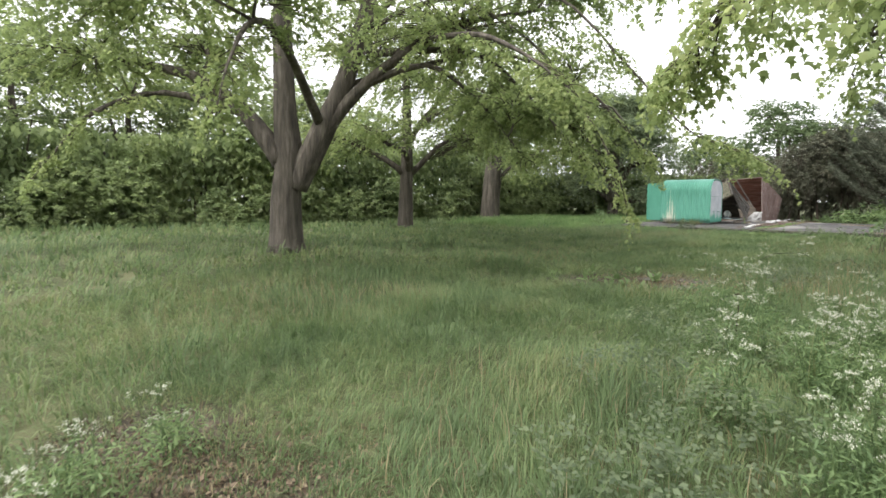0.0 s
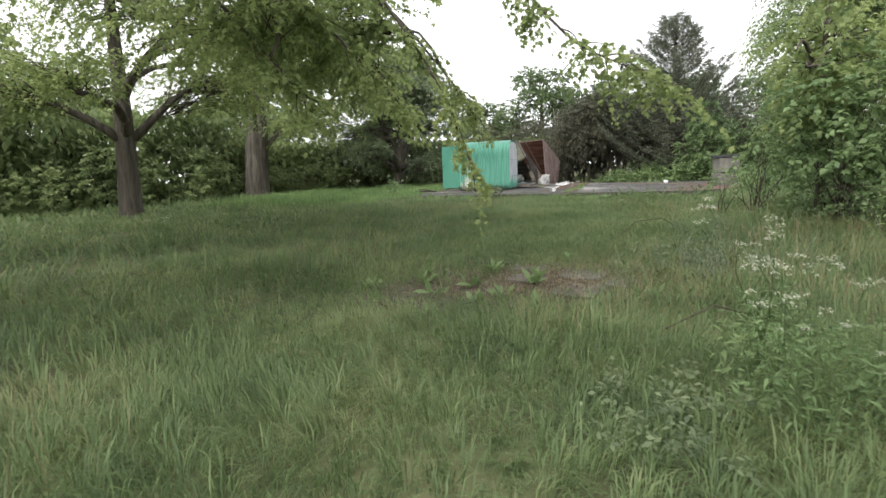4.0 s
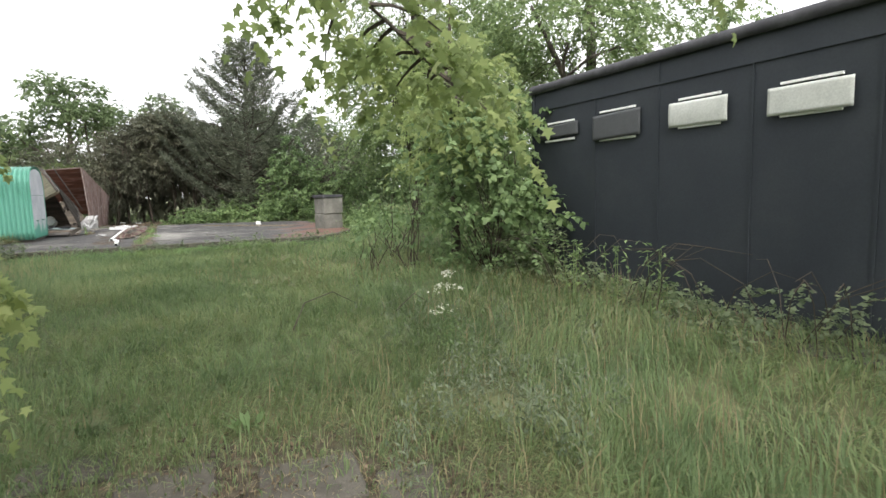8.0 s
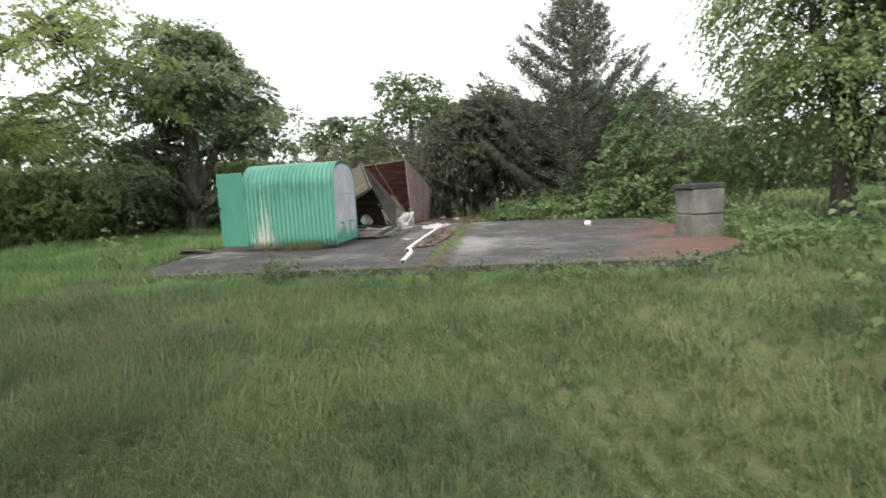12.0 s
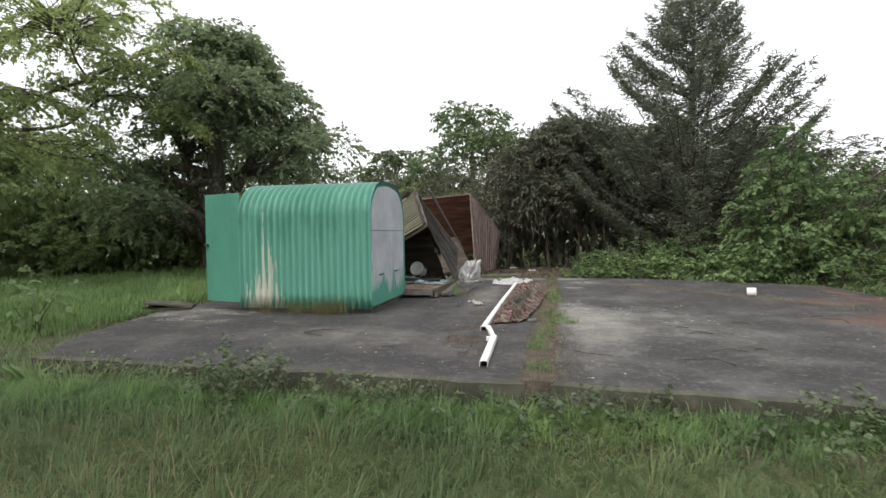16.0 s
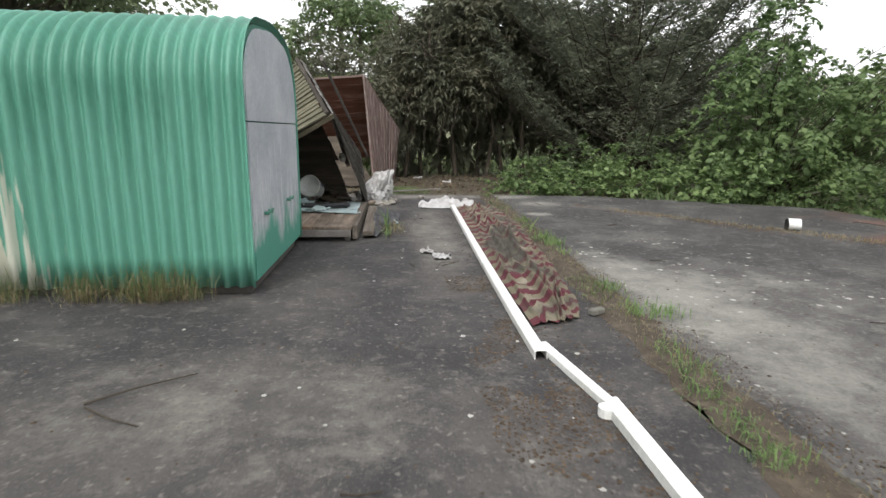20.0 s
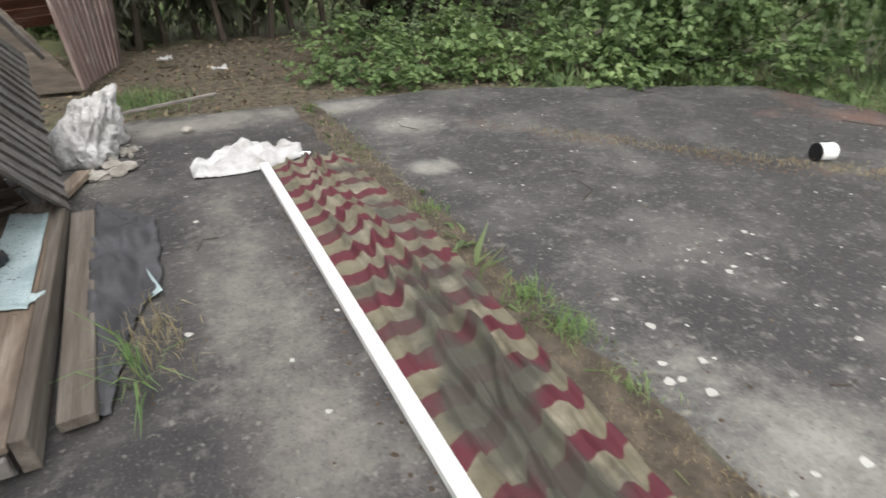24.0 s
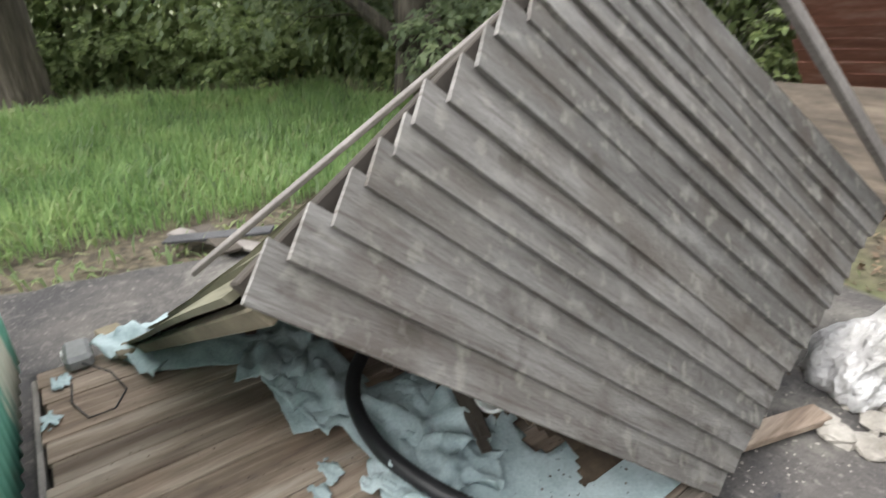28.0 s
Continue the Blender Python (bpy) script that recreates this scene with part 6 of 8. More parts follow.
# ---- trees ----
def lobes(rng, h, w, count, low, n):
    """Crown lobes of uneven size round a stem: an irregular outline with gaps."""
    out = [(0, 0, h * 0.56, w * 0.62, w * 0.62, h * 0.26, n * 4)]
    for i in range(count):
        a, f = rng.uniform(0, 6.28), rng.uniform(low, 0.95)
        r = w * (1.0 if f < 0.65 else 1.9 * (1.10 - f)) * rng.uniform(0.45, 1.05)
        s = rng.uniform(0.22, 0.42) * w
        out.append((math.cos(a) * r, math.sin(a) * r, h * f - s * 0.4, s, s, s * rng.uniform(0.5, 0.8), int(n * rng.uniform(0.6, 1.2))))
    return out


tree("tree", "big forked tree with grey-brown bark and light green leaves", (-12.0, 7.85, -0.42),
     [[(0, 0, -0.2, 0.64), (0, 0, 0.12, 0.49), (0, 0, 0.45, 0.40), (0.0, 0.0, 1.4, 0.36), (0.05, 0.08, 2.4, 0.34), (-0.05, 0.05, 4.0, 0.26), (-0.1, 0.1, 7.0, 0.2), (0, 0, 10, 0.08)],
      [(0.15, 0.15, 1.7, 0.32), (0.55, 0.5, 2.7, 0.30), (1.15, 1.0, 4.3, 0.24), (1.7, 1.5, 6.6, 0.15), (2.4, 2.0, 9.5, 0.05)],
      [(0.6, 0.5, 2.8, 0.18), (1.7, 1.2, 4.2, 0.14), (3.4, 2.2, 5.4, 0.08), (5.4, 3.0, 5.6, 0.03)],
      [(-0.1, 0, 2.3, 0.27), (-0.7, -0.65, 3.5, 0.19), (-1.7, -1.4, 4.4, 0.14), (-3.4, -2.6, 4.9, 0.07)],
      [(1.4, 1.2, 5.4, 0.08), (3.6, 1.5, 6.4, 0.05), (6.3, 2.0, 5.5, 0.032), (8.0, 2.2, 3.7, 0.020), (8.9, 2.3, 2.65, 0.014), (9.5, 2.5, 2.3, 0.008), (9.95, 2.75, 2.1, 0.003)],
      [(1.4, 1.2, 5.4, 0.06), (3.4, 2.2, 6.1, 0.045), (5.5, 2.7, 4.8, 0.028), (6.7, 2.9, 3.2, 0.02), (7.3, 2.9, 2.2, 0.010), (7.65, 2.87, 1.3, 0.003)],
      [(1.7, 1.5, 5.0, 0.10), (3.6, 3.0, 5.0, 0.06), (4.9, 3.4, 3.9, 0.03), (5.9, 3.6, 2.8, 0.012), (6.5, 3.7, 2.1, 0.004)],
      [(1.7, 1.2, 4.2, 0.10), (3.0, 2.0, 4.6, 0.06), (4.2, 2.4, 3.7, 0.03), (5.0, 2.5, 2.8, 0.012), (5.5, 2.5, 2.2, 0.004)],
      [(3.6, 1.5, 5.0, 0.07), (5.4, 0.9, 4.6, 0.05), (6.9, 0.4, 3.8, 0.025), (7.9, 0.2, 3.0, 0.008)],
      [(1.1, 1.0, 4.2, 0.08), (3.4, 4.0, 5.2, 0.05), (5.2, 5.6, 4.4, 0.04), (6.3, 6.3, 3.1, 0.015), (6.8, 6.6, 2.3, 0.004)],
      [(-0.7, -0.65, 3.5, 0.10), (-1.6, -2.2, 3.9, 0.07), (-1.9, -3.6, 3.3, 0.05), (-2.3, -4.3, 2.4, 0.02), (-2.2, -4.8, 1.7, 0.006)],
      [(0.7, 0.6, 3.2, 0.12), (2.2, -1.4, 4.5, 0.08), (3.6, -2.9, 4.3, 0.05), (4.4, -3.8, 3.3, 0.02), (4.6, -4.1, 2.5, 0.006)]],
     [(0, 0, 8.5, 5.2, 5.2, 3.0, 330), (-3.6, -3.2, 4.9, 3.2, 3.0, 1.4, 250), (3.6, 2.6, 5.4, 3.4, 3.2, 1.7, 300), (4.2, -2.6, 5.2, 3.0, 3.2, 1.2, 220), (-1, 4, 6.0, 3.5, 3.5, 2.2, 200),
      (1.5, -4.5, 4.9, 3.0, 2.6, 1.1, 180), (5.0, 2.8, 3.6, 1.2, 1.4, 0.8, 70), (4.8, 5.4, 3.9, 1.2, 1.4, 0.8, 60), (6.3, 3.0, 6.0, 2.4, 2.2, 0.9, 130), (-2.5, -1.0, 5.6, 2.2, 2.2, 1.2, 140)],
     0.12, MAPLE, LOBED, 18, seed=11, thin=1.5, dressed=((4, 0.35, 0.8, 34), (5, 0.3, 0.75, 22), (6, 0.3, 0.9, 38), (7, 0.3, 0.9, 38), (8, 0.4, 0.9, 34), (9, 0.35, 0.9, 40), (10, 0.3, 0.9, 26), (11, 0.3, 0.9, 34)))
tree("tree", "slender tree with a straight trunk and one long low bough", (-16.6, 16.8, -0.24),
     [[(0, 0, -0.2, 0.42), (0, 0, 0.3, 0.32), (0.05, 0, 2.2, 0.27), (0, 0.1, 4.5, 0.2), (0.1, 0, 8, 0.08)], [(0.03, 0.06, 3.4, 0.13), (0.5, 0.5, 4.6, 0.10), (1.2, 1.1, 5.6, 0.08), (2, 1.8, 7, 0.04)],
      [(0.05, 0, 3.6, 0.11), (1.5, -0.4, 4.4, 0.09), (3.2, -0.6, 4.7, 0.075), (6.4, -1.4, 4.6, 0.06), (8.6, -2.0, 3.6, 0.03), (9.8, -2.1, 2.5, 0.012)],
      [(0, 0, 3.7, 0.11), (-0.2, 1.6, 4.7, 0.08), (0.2, 3.6, 5.2, 0.04)]],
     [(0, 0, 6.5, 4.4, 4.4, 2.8, 380), (3.0, 2.5, 4.2, 3.0, 3.0, 1.4, 280), (-2.5, -2, 4.0, 3, 3, 1.3, 200), (4.5, -1.5, 4.6, 3.0, 3.4, 1.4, 260),
      (7.6, -1.4, 4.2, 2.4, 2.4, 1.2, 180), (8.6, -2.4, 3.5, 1.5, 1.6, 0.9, 110), (8.0, -4.0, 3.8, 1.8, 1.5, 0.8, 120), (6.2, 0.2, 3.7, 2.0, 1.6, 0.8, 120), (1.5, -3.0, 3.8, 2.2, 2.0, 0.8, 110), (8.6, -1.9, 5.5, 2.0, 1.8, 1.1, 120)],
     0.125, MAPLE, LOBED, 18, seed=12, droop=0.5, thin=1.2, dressed=((2, 0.4, 1.0, 40),))
tree("tree", "large spreading tree with thick trunk beside the hedge", (-19.0, 26.4, -0.25),
     [[(0, 0, -0.2, 0.75), (0, 0, 0.5, 0.56), (0.1, 0, 2.4, 0.5), (0.2, 0.2, 5, 0.35), (0, 0, 9, 0.12)],
      [(0.1, 0.1, 2.2, 0.13), (1.1, 0.9, 3.4, 0.09), (2.3, 1.1, 3.9, 0.065), (3.5, 1.9, 4.9, 0.045), (4.6, 1.8, 5.1, 0.03), (5.6, 2.6, 5.9, 0.018), (6.6, 2.7, 5.8, 0.006)],
      [(0.1, 0, 3.0, 0.12), (0.9, -0.9, 4.2, 0.08), (2.1, -1.4, 4.5, 0.06), (3.1, -2.4, 5.3, 0.04), (4.5, -2.7, 5.3, 0.012)],
      [(1.1, 0.9, 3.4, 0.06), (2.4, 0.1, 3.7, 0.045), (3.5, 0.5, 4.4, 0.03), (4.7, -0.2, 4.4, 0.018), (5.8, -0.3, 4.0, 0.006)],
      [(2.3, 1.1, 3.9, 0.05), (3.3, 2.4, 4.2, 0.035), (4.5, 2.5, 4.9, 0.022), (5.4, 3.5, 4.8, 0.012), (6.3, 3.6, 4.3, 0.005)],
      [(0.2, 0.2, 4.5, 0.2), (0.7, 1.6, 5.7, 0.15), (1.9, 2.5, 6.6, 0.1), (2.4, 3.8, 7.9, 0.07), (3.6, 4.2, 8.6, 0.03)]],
     [(0, 0, 8, 4.5, 4.5, 2.8, 220), (4.2, 1.2, 6.4, 3.0, 3.0, 1.5, 170), (4.0, -2.6, 5.4, 2.6, 2.6, 1.2, 130), (2.6, 4.0, 7.4, 3.0, 3.0, 1.6, 140), (3.2, 0.6, 3.4, 2.6, 3.0, 0.9, 130), (-3, -2, 5, 3, 3, 2, 150), (2.5, 4.5, 3.8, 2.5, 2.5, 1.3, 90)],
     0.125, MAPLE, LOBED, 20, seed=13, thin=1.0, dressed=((1, 0.3, 1.3, 60), (2, 0.3, 1.2, 46), (3, 0.25, 1.2, 46), (4, 0.25, 1.2, 46), (5, 0.4, 1.3, 30)))
tree("oak_tree", "dark rounded oak tree with a dense crown", (-14.0, 32.4, -0.15),
     [[(0, 0, -0.2, 0.4), (0, 0, 1, 0.3), (0.1, 0, 3, 0.25), (0, 0, 6, 0.1)], [(0.1, 0, 1.6, 0.2), (0.9, 0.2, 3.2, 0.14), (1.9, 0.4, 5, 0.05)], [(0, 0, 1.8, 0.18), (-0.9, 0, 3.6, 0.12), (-1.6, 0.3, 5.5, 0.05)]],
     lobes(random.Random(5), 7.9, 3.4, 44, 0.20, 66), 0.16, OAK, OVAL, 20, seed=14, lumpy=True, shoot=0.34, leaves=8)
FAR = leafy("far_tree_leaf", (0.075, 0.11, 0.055), (0.14, 0.19, 0.09), (0.21, 0.27, 0.125), 0.45)


rf = random.Random(8)
for k, (x, y, h, w) in enumerate(((-13.5, 52, 7.5, 3.6), (-8.2, 50, 9.3, 4.2), (-3.5, 53, 9.0, 3.6), (-20, 48, 9.0, 4.6), (3.5, 54, 8.5, 4.2), (-28, 40, 7.0, 5), (10, 58, 9, 5))):
    tree("tree", "leafy green tree standing beyond the hedge", (x, y, -0.2),
         [[(0, 0, -0.2, 0.4), (0, 0, 2, 0.3), (0, 0, h * 0.7, 0.1)]],
         lobes(rf, h, w, 20, 0.3, 24), 0.26, FAR, OVAL, 22, seed=40 + k, group="trees beyond the hedge", lumpy=True, shoot=0.5, leaves=8, sides=6)
for k, (x, y, h, w) in enumerate(((-30, 6, 9.5, 4.5), (-29, 15, 10, 5), (-28.5, 24, 7.8, 4.2), (-31, -3, 10, 5), (-25, 33, 7.2, 4.0), (-31, 11, 9, 4.5), (-30, 20, 9, 4.5))):
    tree("tree", "tall hedgerow tree in full leaf", (x, y, -0.2),
         [[(0, 0, -0.2, 0.4), (0, 0, 2, 0.3), (0, 0, h * 0.7, 0.1)], [(0, 0, 2, 0.2), (w * 0.3, -w * 0.3, h * 0.6, 0.06)]],
         lobes(rf, h, w, 24, 0.15, 36), 0.25, HEDGE, OVAL, 20, seed=60 + k, group="hedgerow trees", lumpy=True, shoot=0.5, leaves=8, sides=6)
WILLOW = leafy("feathery_tree_leaf", (0.115, 0.165, 0.078), (0.205, 0.275, 0.12), (0.30, 0.375, 0.17), 0.5)
tree("tree", "broad feathery tree on the lawn behind the cabin", (5.4, 26.8, -0.15),
     [[(0, 0, -0.2, 0.3), (0, 0, 1.2, 0.24), (0, 0, 5, 0.16), (0, 0, 9, 0.06)], [(0, 0, 1.5, 0.14), (-0.9, -0.8, 3.6, 0.09), (-1.8, -1.4, 5.5, 0.04)], [(0, 0, 1.8, 0.14), (1.4, -0.9, 3.4, 0.09), (2.6, -1.6, 5.2, 0.04)]],
     [(0.2, 0, 8.0, 3.4, 3.6, 2.8, 260), (-1.4, -1.2, 4.9, 2.0, 2.2, 2.2, 240), (2.4, -1.2, 5.0, 2.8, 2.6, 2.4, 240), (0.8, 1.6, 4.2, 3.0, 2.8, 2.0, 150), (-0.9, -1.7, 3.0, 1.9, 1.8, 1.2, 170), (2.6, -2.4, 3.0, 2.3, 2.0, 1.3, 190), (1.0, -2.4, 5.8, 2.4, 1.8, 1.8, 180)],
     0.12, WILLOW, OVAL, 30, seed=15, droop=0.75, shoot=0.8, leaves=16, lumpy=True, thin=2.1)


def cypress(base, h, wide, seed, boughs=110):
    """A ragged cypress: long plumes sweep up and out from the trunk to pointed tips, each fringed with fine flat sprays."""
    rng = np.random.default_rng(seed)
    top = empty("cypress_tree", base, "dark ragged cypress with upswept feathery boughs", "tree")
    b = np.array(base, float)
    wood, P, A = [[(tuple(b + np.array((0, 0, -0.2))), 0.26), (tuple(b + np.array((0, 0, h * 0.45))), 0.13), (tuple(b + np.array((0.1, 0, h * 0.97))), 0.012)]], [], []
    for i in range(boughs):
        a = 2.4 * i + rng.uniform(-0.3, 0.3)
        f = 0.22 + 0.78 * ((i + 0.5) / boughs) ** 0.75
        ez = h * f
        r = min(wide, (h * 1.02 - ez) * 1.15 + 0.3) * rng.uniform(0.55, 1.0)
        sz = max(0.4, ez - r * rng.uniform(0.55, 0.85))
        start, end = b + np.array((0, 0, sz)), b + np.array((math.cos(a) * r, math.sin(a) * r, ez))
        mid = start * 0.38 + end * 0.62 - np.array((0, 0, 0.20 * r))
        wood.append([(tuple(start), 0.032), (tuple(start * 0.5 + mid * 0.5), 0.022), (tuple(mid), 0.013), (tuple(end), 0.003)])
        L = np.linalg.norm(end - start)
        m = int(9 + L * 16)
        t = np.append(rng.uniform(0.12, 1.0, m - 1) ** 0.85, 0.97)[:, None]
        p = start * (1 - t) ** 2 + mid * 2 * t * (1 - t) + end * t ** 2
        go = (mid - start) * (1 - t) + (end - mid) * t
        go /= np.linalg.norm(go, axis=1)[:, None]
        side = np.array((-math.sin(a), math.cos(a), 0)) * rng.choice((-1, 1), m)[:, None] * rng.uniform(0.15, 1.1, m)[:, None]
        d = go * 0.85 + side + np.stack([np.zeros(m), np.zeros(m), rng.uniform(-0.15, 0.35, m)], -1)
        p, q = fronds(rng, p, d, (0.22 + 0.62 * (1 - t[:, 0])) * rng.uniform(0.6, 1.2, m), 8, 0.12, 0.5, 0.05, 0.04)
        P.append(p)
        A.append(q)
    V, F = tubes(wood, 5)
    link("trunk", V, F, M_TWIG, top)
    leaf_cloud("crown", np.concatenate(P), 0.15, CYPRESS, SPRAY, seed, top, aim=np.concatenate(A))


cypress((0.3, 34.2, -0.1), 8.1, 4.0, 21, 150)


def overgrown_hedge():
    """The dark collapsed conifer hedge behind the slab."""
    rng = np.random.default_rng(5)
    top = empty("conifer_hedge", (-3.0, 36, -0.1), "overgrown dark conifer hedge with hanging dead sprays", "hedge")
    P, A, wood = [], [], []
    for bx, by, bz, rx, ry, rz, n in ((-4.4, 36.2, 3.0, 1.6, 1.5, 1.3, 380), (-2.7, 36.3, 3.6, 1.9, 1.5, 1.25, 440), (-0.7, 36.2, 3.4, 1.7, 1.4, 1.2, 360), (-5.5, 36.0, 1.6, 1.0, 1.4, 1.4, 240), (-3.2, 35.6, 4.0, 1.4, 1.1, 0.8, 240), (-1.4, 35.4, 2.7, 1.2, 0.8, 0.8, 200),
                                     (-3.9, 35.3, 2.4, 1.1, 0.8, 0.9, 200), (0.6, 35.6, 2.3, 1.2, 0.8, 0.9, 200), (-0.2, 36.4, 1.2, 2.6, 0.8, 1.2, 180), (-3.6, 36.6, 1.2, 2.0, 0.8, 1.2, 160), (1.6, 36.4, 1.2, 2.4, 1.0, 1.4, 240), (5.0, 37, 1.0, 2.4, 1.0, 1.2, 160), (-8.8, 38.4, 1.0, 3.2, 1.0, 1.2, 220),
                                     (2.4, 36.6, 2.4, 1.8, 1.6, 1.7, 240), (5.2, 37, 2.4, 2.2, 1.8, 1.9, 220), (-7.5, 38.0, 2.0, 2.0, 1.5, 2.0, 280), (-10.5, 38.5, 1.8, 2.2, 1.5, 2.0, 240)):
        p, a = lump_fronds(rng, (bx, by, bz, rx, ry, rz), int(n * 2.0), 0.42, 10, 0.40, 0.7, 0.2, 0.6)
        P.append(p)
        A.append(a)
    for i in range(18):
        x = -5 + i * 0.45 + rng.uniform(-0.2, 0.2)
        y = 36 + rng.uniform(-0.7, 0.4)
        wood.append([((x, y, -0.2), 0.07), ((x + rng.uniform(-0.2, 0.2), y, 1.2), 0.05), ((x + rng.uniform(-0.5, 0.5), y - 0.3, 2.6), 0.02)])
    for i in range(150):
        x, z = rng.uniform(-5.6, 1.5), rng.uniform(1.2, 3.8)
        y = 34.8 + rng.uniform(-0.1, 0.5)
        wood.append([((x, y + 0.5, z), 0.014), ((x + rng.uniform(-0.2, 0.2), y - 0.1, z + 0.1), 0.011), ((x + rng.uniform(-0.3, 0.3), y - 0.25, z - rng.uniform(0.3, 0.9)), 0.005)])
    V, F = tubes(wood, 5)
    tagged(link("stem", V, F, M_TWIG, top), kind="stuff")
    leaf_cloud("foliage", np.concatenate(P), 0.19, CONIFER, SPRAY, 6, top, aim=np.concatenate(A))
    inner = np.concatenate([in_blob(rng, 900, (-3.4, 36.5, 2.4, 2.2, 0.9, 2.2), 0.5), in_blob(rng, 700, (0.0, 36.6, 2.2, 2.6, 0.9, 2.0), 0.5), in_blob(rng, 300, (-5.4, 36.4, 1.5, 0.9, 0.9, 1.4), 0.5), in_blob(rng, 260, (4.0, 37.2, 1.6, 2.4, 0.9, 1.6), 0.5), in_blob(rng, 260, (-8.8, 38.8, 1.4, 3.0, 0.9, 1.4), 0.5)])
    leaf_cloud("inner_foliage", inner, 0.6, CONIFER, OVAL, 8, top, 1.3, 0.4)


overgrown_hedge()


def hedge_run(name, label, line, height, depth, per_m, leaf, mat, seed):
    """A hedge along a line of (x, y)."""
    rng = np.random.default_rng(seed)
    top = empty(name, (line[0][0], line[0][1], float(ground_z(*line[0]))), label, "hedge")
    P, A, wood = [], [], []
    for (x0, y0), (x1, y1) in zip(line, line[1:]):
        L = math.hypot(x1 - x0, y1 - y0)
        nx, ny = -(y1 - y0) / L, (x1 - x0) / L
        for i in range(int(L * 2.6)):
            t, f = rng.uniform(0, 1), rng.uniform(0.05, 1)
            high = height * (0.82 + 0.16 * math.sin(t * L * 0.9 + seed) + 0.1 * math.sin(t * L * 2.3))
            r = rng.uniform(0.5, 1.05)
            d = rng.uniform(-1, 1) * depth * (1.0 - 0.5 * f)
            lump = (x0 + (x1 - x0) * t + nx * d, y0 + (y1 - y0) * t + ny * d, -0.2 + f * (high - r * 0.5), r, r, r * rng.uniform(0.6, 0.9))
            p, a = lump_fronds(rng, lump, int(per_m * 0.85), 0.40, 8, 0.4)
            P.append(p)
            A.append(a)
        for i in range(int(L * 0.8)):
            s = rng.uniform(0, 1)
            x, y = x0 + (x1 - x0) * s, y0 + (y1 - y0) * s
            wood.append([((x, y, -0.3), 0.07), ((x + rng.uniform(-0.3, 0.3), y + rng.uniform(-0.3, 0.3), height * 0.4), 0.05), ((x + rng.uniform(-0.6, 0.6), y + rng.uniform(-0.6, 0.6), height * 0.85), 0.02)])
    V, F = tubes(wood, 5)
    tagged(link("stem", V, F, M_TWIG, top), kind="stuff")
    leaf_cloud("foliage", np.concatenate(P), leaf, mat, OVAL, seed, top, aim=np.concatenate(A))
    core = []
    for (x0, y0), (x1, y1) in zip(line, line[1:]):
        L = math.hypot(x1 - x0, y1 - y0)
        n = int(L * 620)
        t, d, z = rng.uniform(0, 1, n), rng.uniform(-0.5, 0.5, n) * depth, rng.uniform(0, 1, n)
        nx, ny = -(y1 - y0) / L, (x1 - x0) / L
        core.append(np.stack([x0 + (x1 - x0) * t + nx * d, y0 + (y1 - y0) * t + ny * d, -0.25 + z * height * 0.86], -1))
    leaf_cloud("inner_foliage", np.concatenate(core), 0.36, mat, OVAL, seed + 1, top, 1.0, 0.5)


hedge_run("hedge", "tall mixed hedge at the edge of the lawn", [(-27.5, -4), (-26.5, 6), (-24.5, 14), (-22.5, 21), (-20.8, 27)], 4.8, 1.5, 60, 0.165, HEDGE, 31)
hedge_run("hedge", "tall dark hedge along the far side of the lawn", [(-20.8, 27), (-19.2, 32), (-15.5, 35.8), (-10, 38.6), (-6, 38.8)], 3.6, 1.3, 60, 0.15, HEDGE, 32)
hedge_run("hedge", "far hedge across the meadow", [(4, 46), (14, 44), (26, 36), (30, 20)], 4.5, 1.6, 22, 0.40, FAR, 33)


def bank(name, label, blobs, leaf, mat, seed, template=OVAL, per=12, sigma=0.16, cat="bramble"):
    rng = np.random.default_rng(seed)
    pts, aims = [], []
    for b in blobs:
        z = float(ground_z(b[0], b[1]))
        n = b[6]
        c = in_blob(rng, n, (b[0], b[1], z + b[2], b[3], b[4], b[5]), 0.4)
        c[:, 2] = np.maximum(c[:, 2], z + 0.04)
        d = (c - np.array((b[0], b[1], z))) / np.array(b[3:6]) * 0.6 + rng.normal(0, 0.5, (n, 3)) + np.array((0, 0, 0.35))
        p, a = fronds(rng, c, d, sigma * 2.2 * rng.uniform(0.6, 1.3, n), per, 0.5, 0.85, 0.1)
        pts.append(p)
        aims.append(a)
    p = np.concatenate(pts)
    p[:, 2] = np.maximum(p[:, 2], ground_z(p[:, 0], p[:, 1]) + 0.02)
    return tagged(leaf_cloud(name, p, leaf, mat, template, seed, None, kind="stuff", aim=np.concatenate(aims)), label, cat)


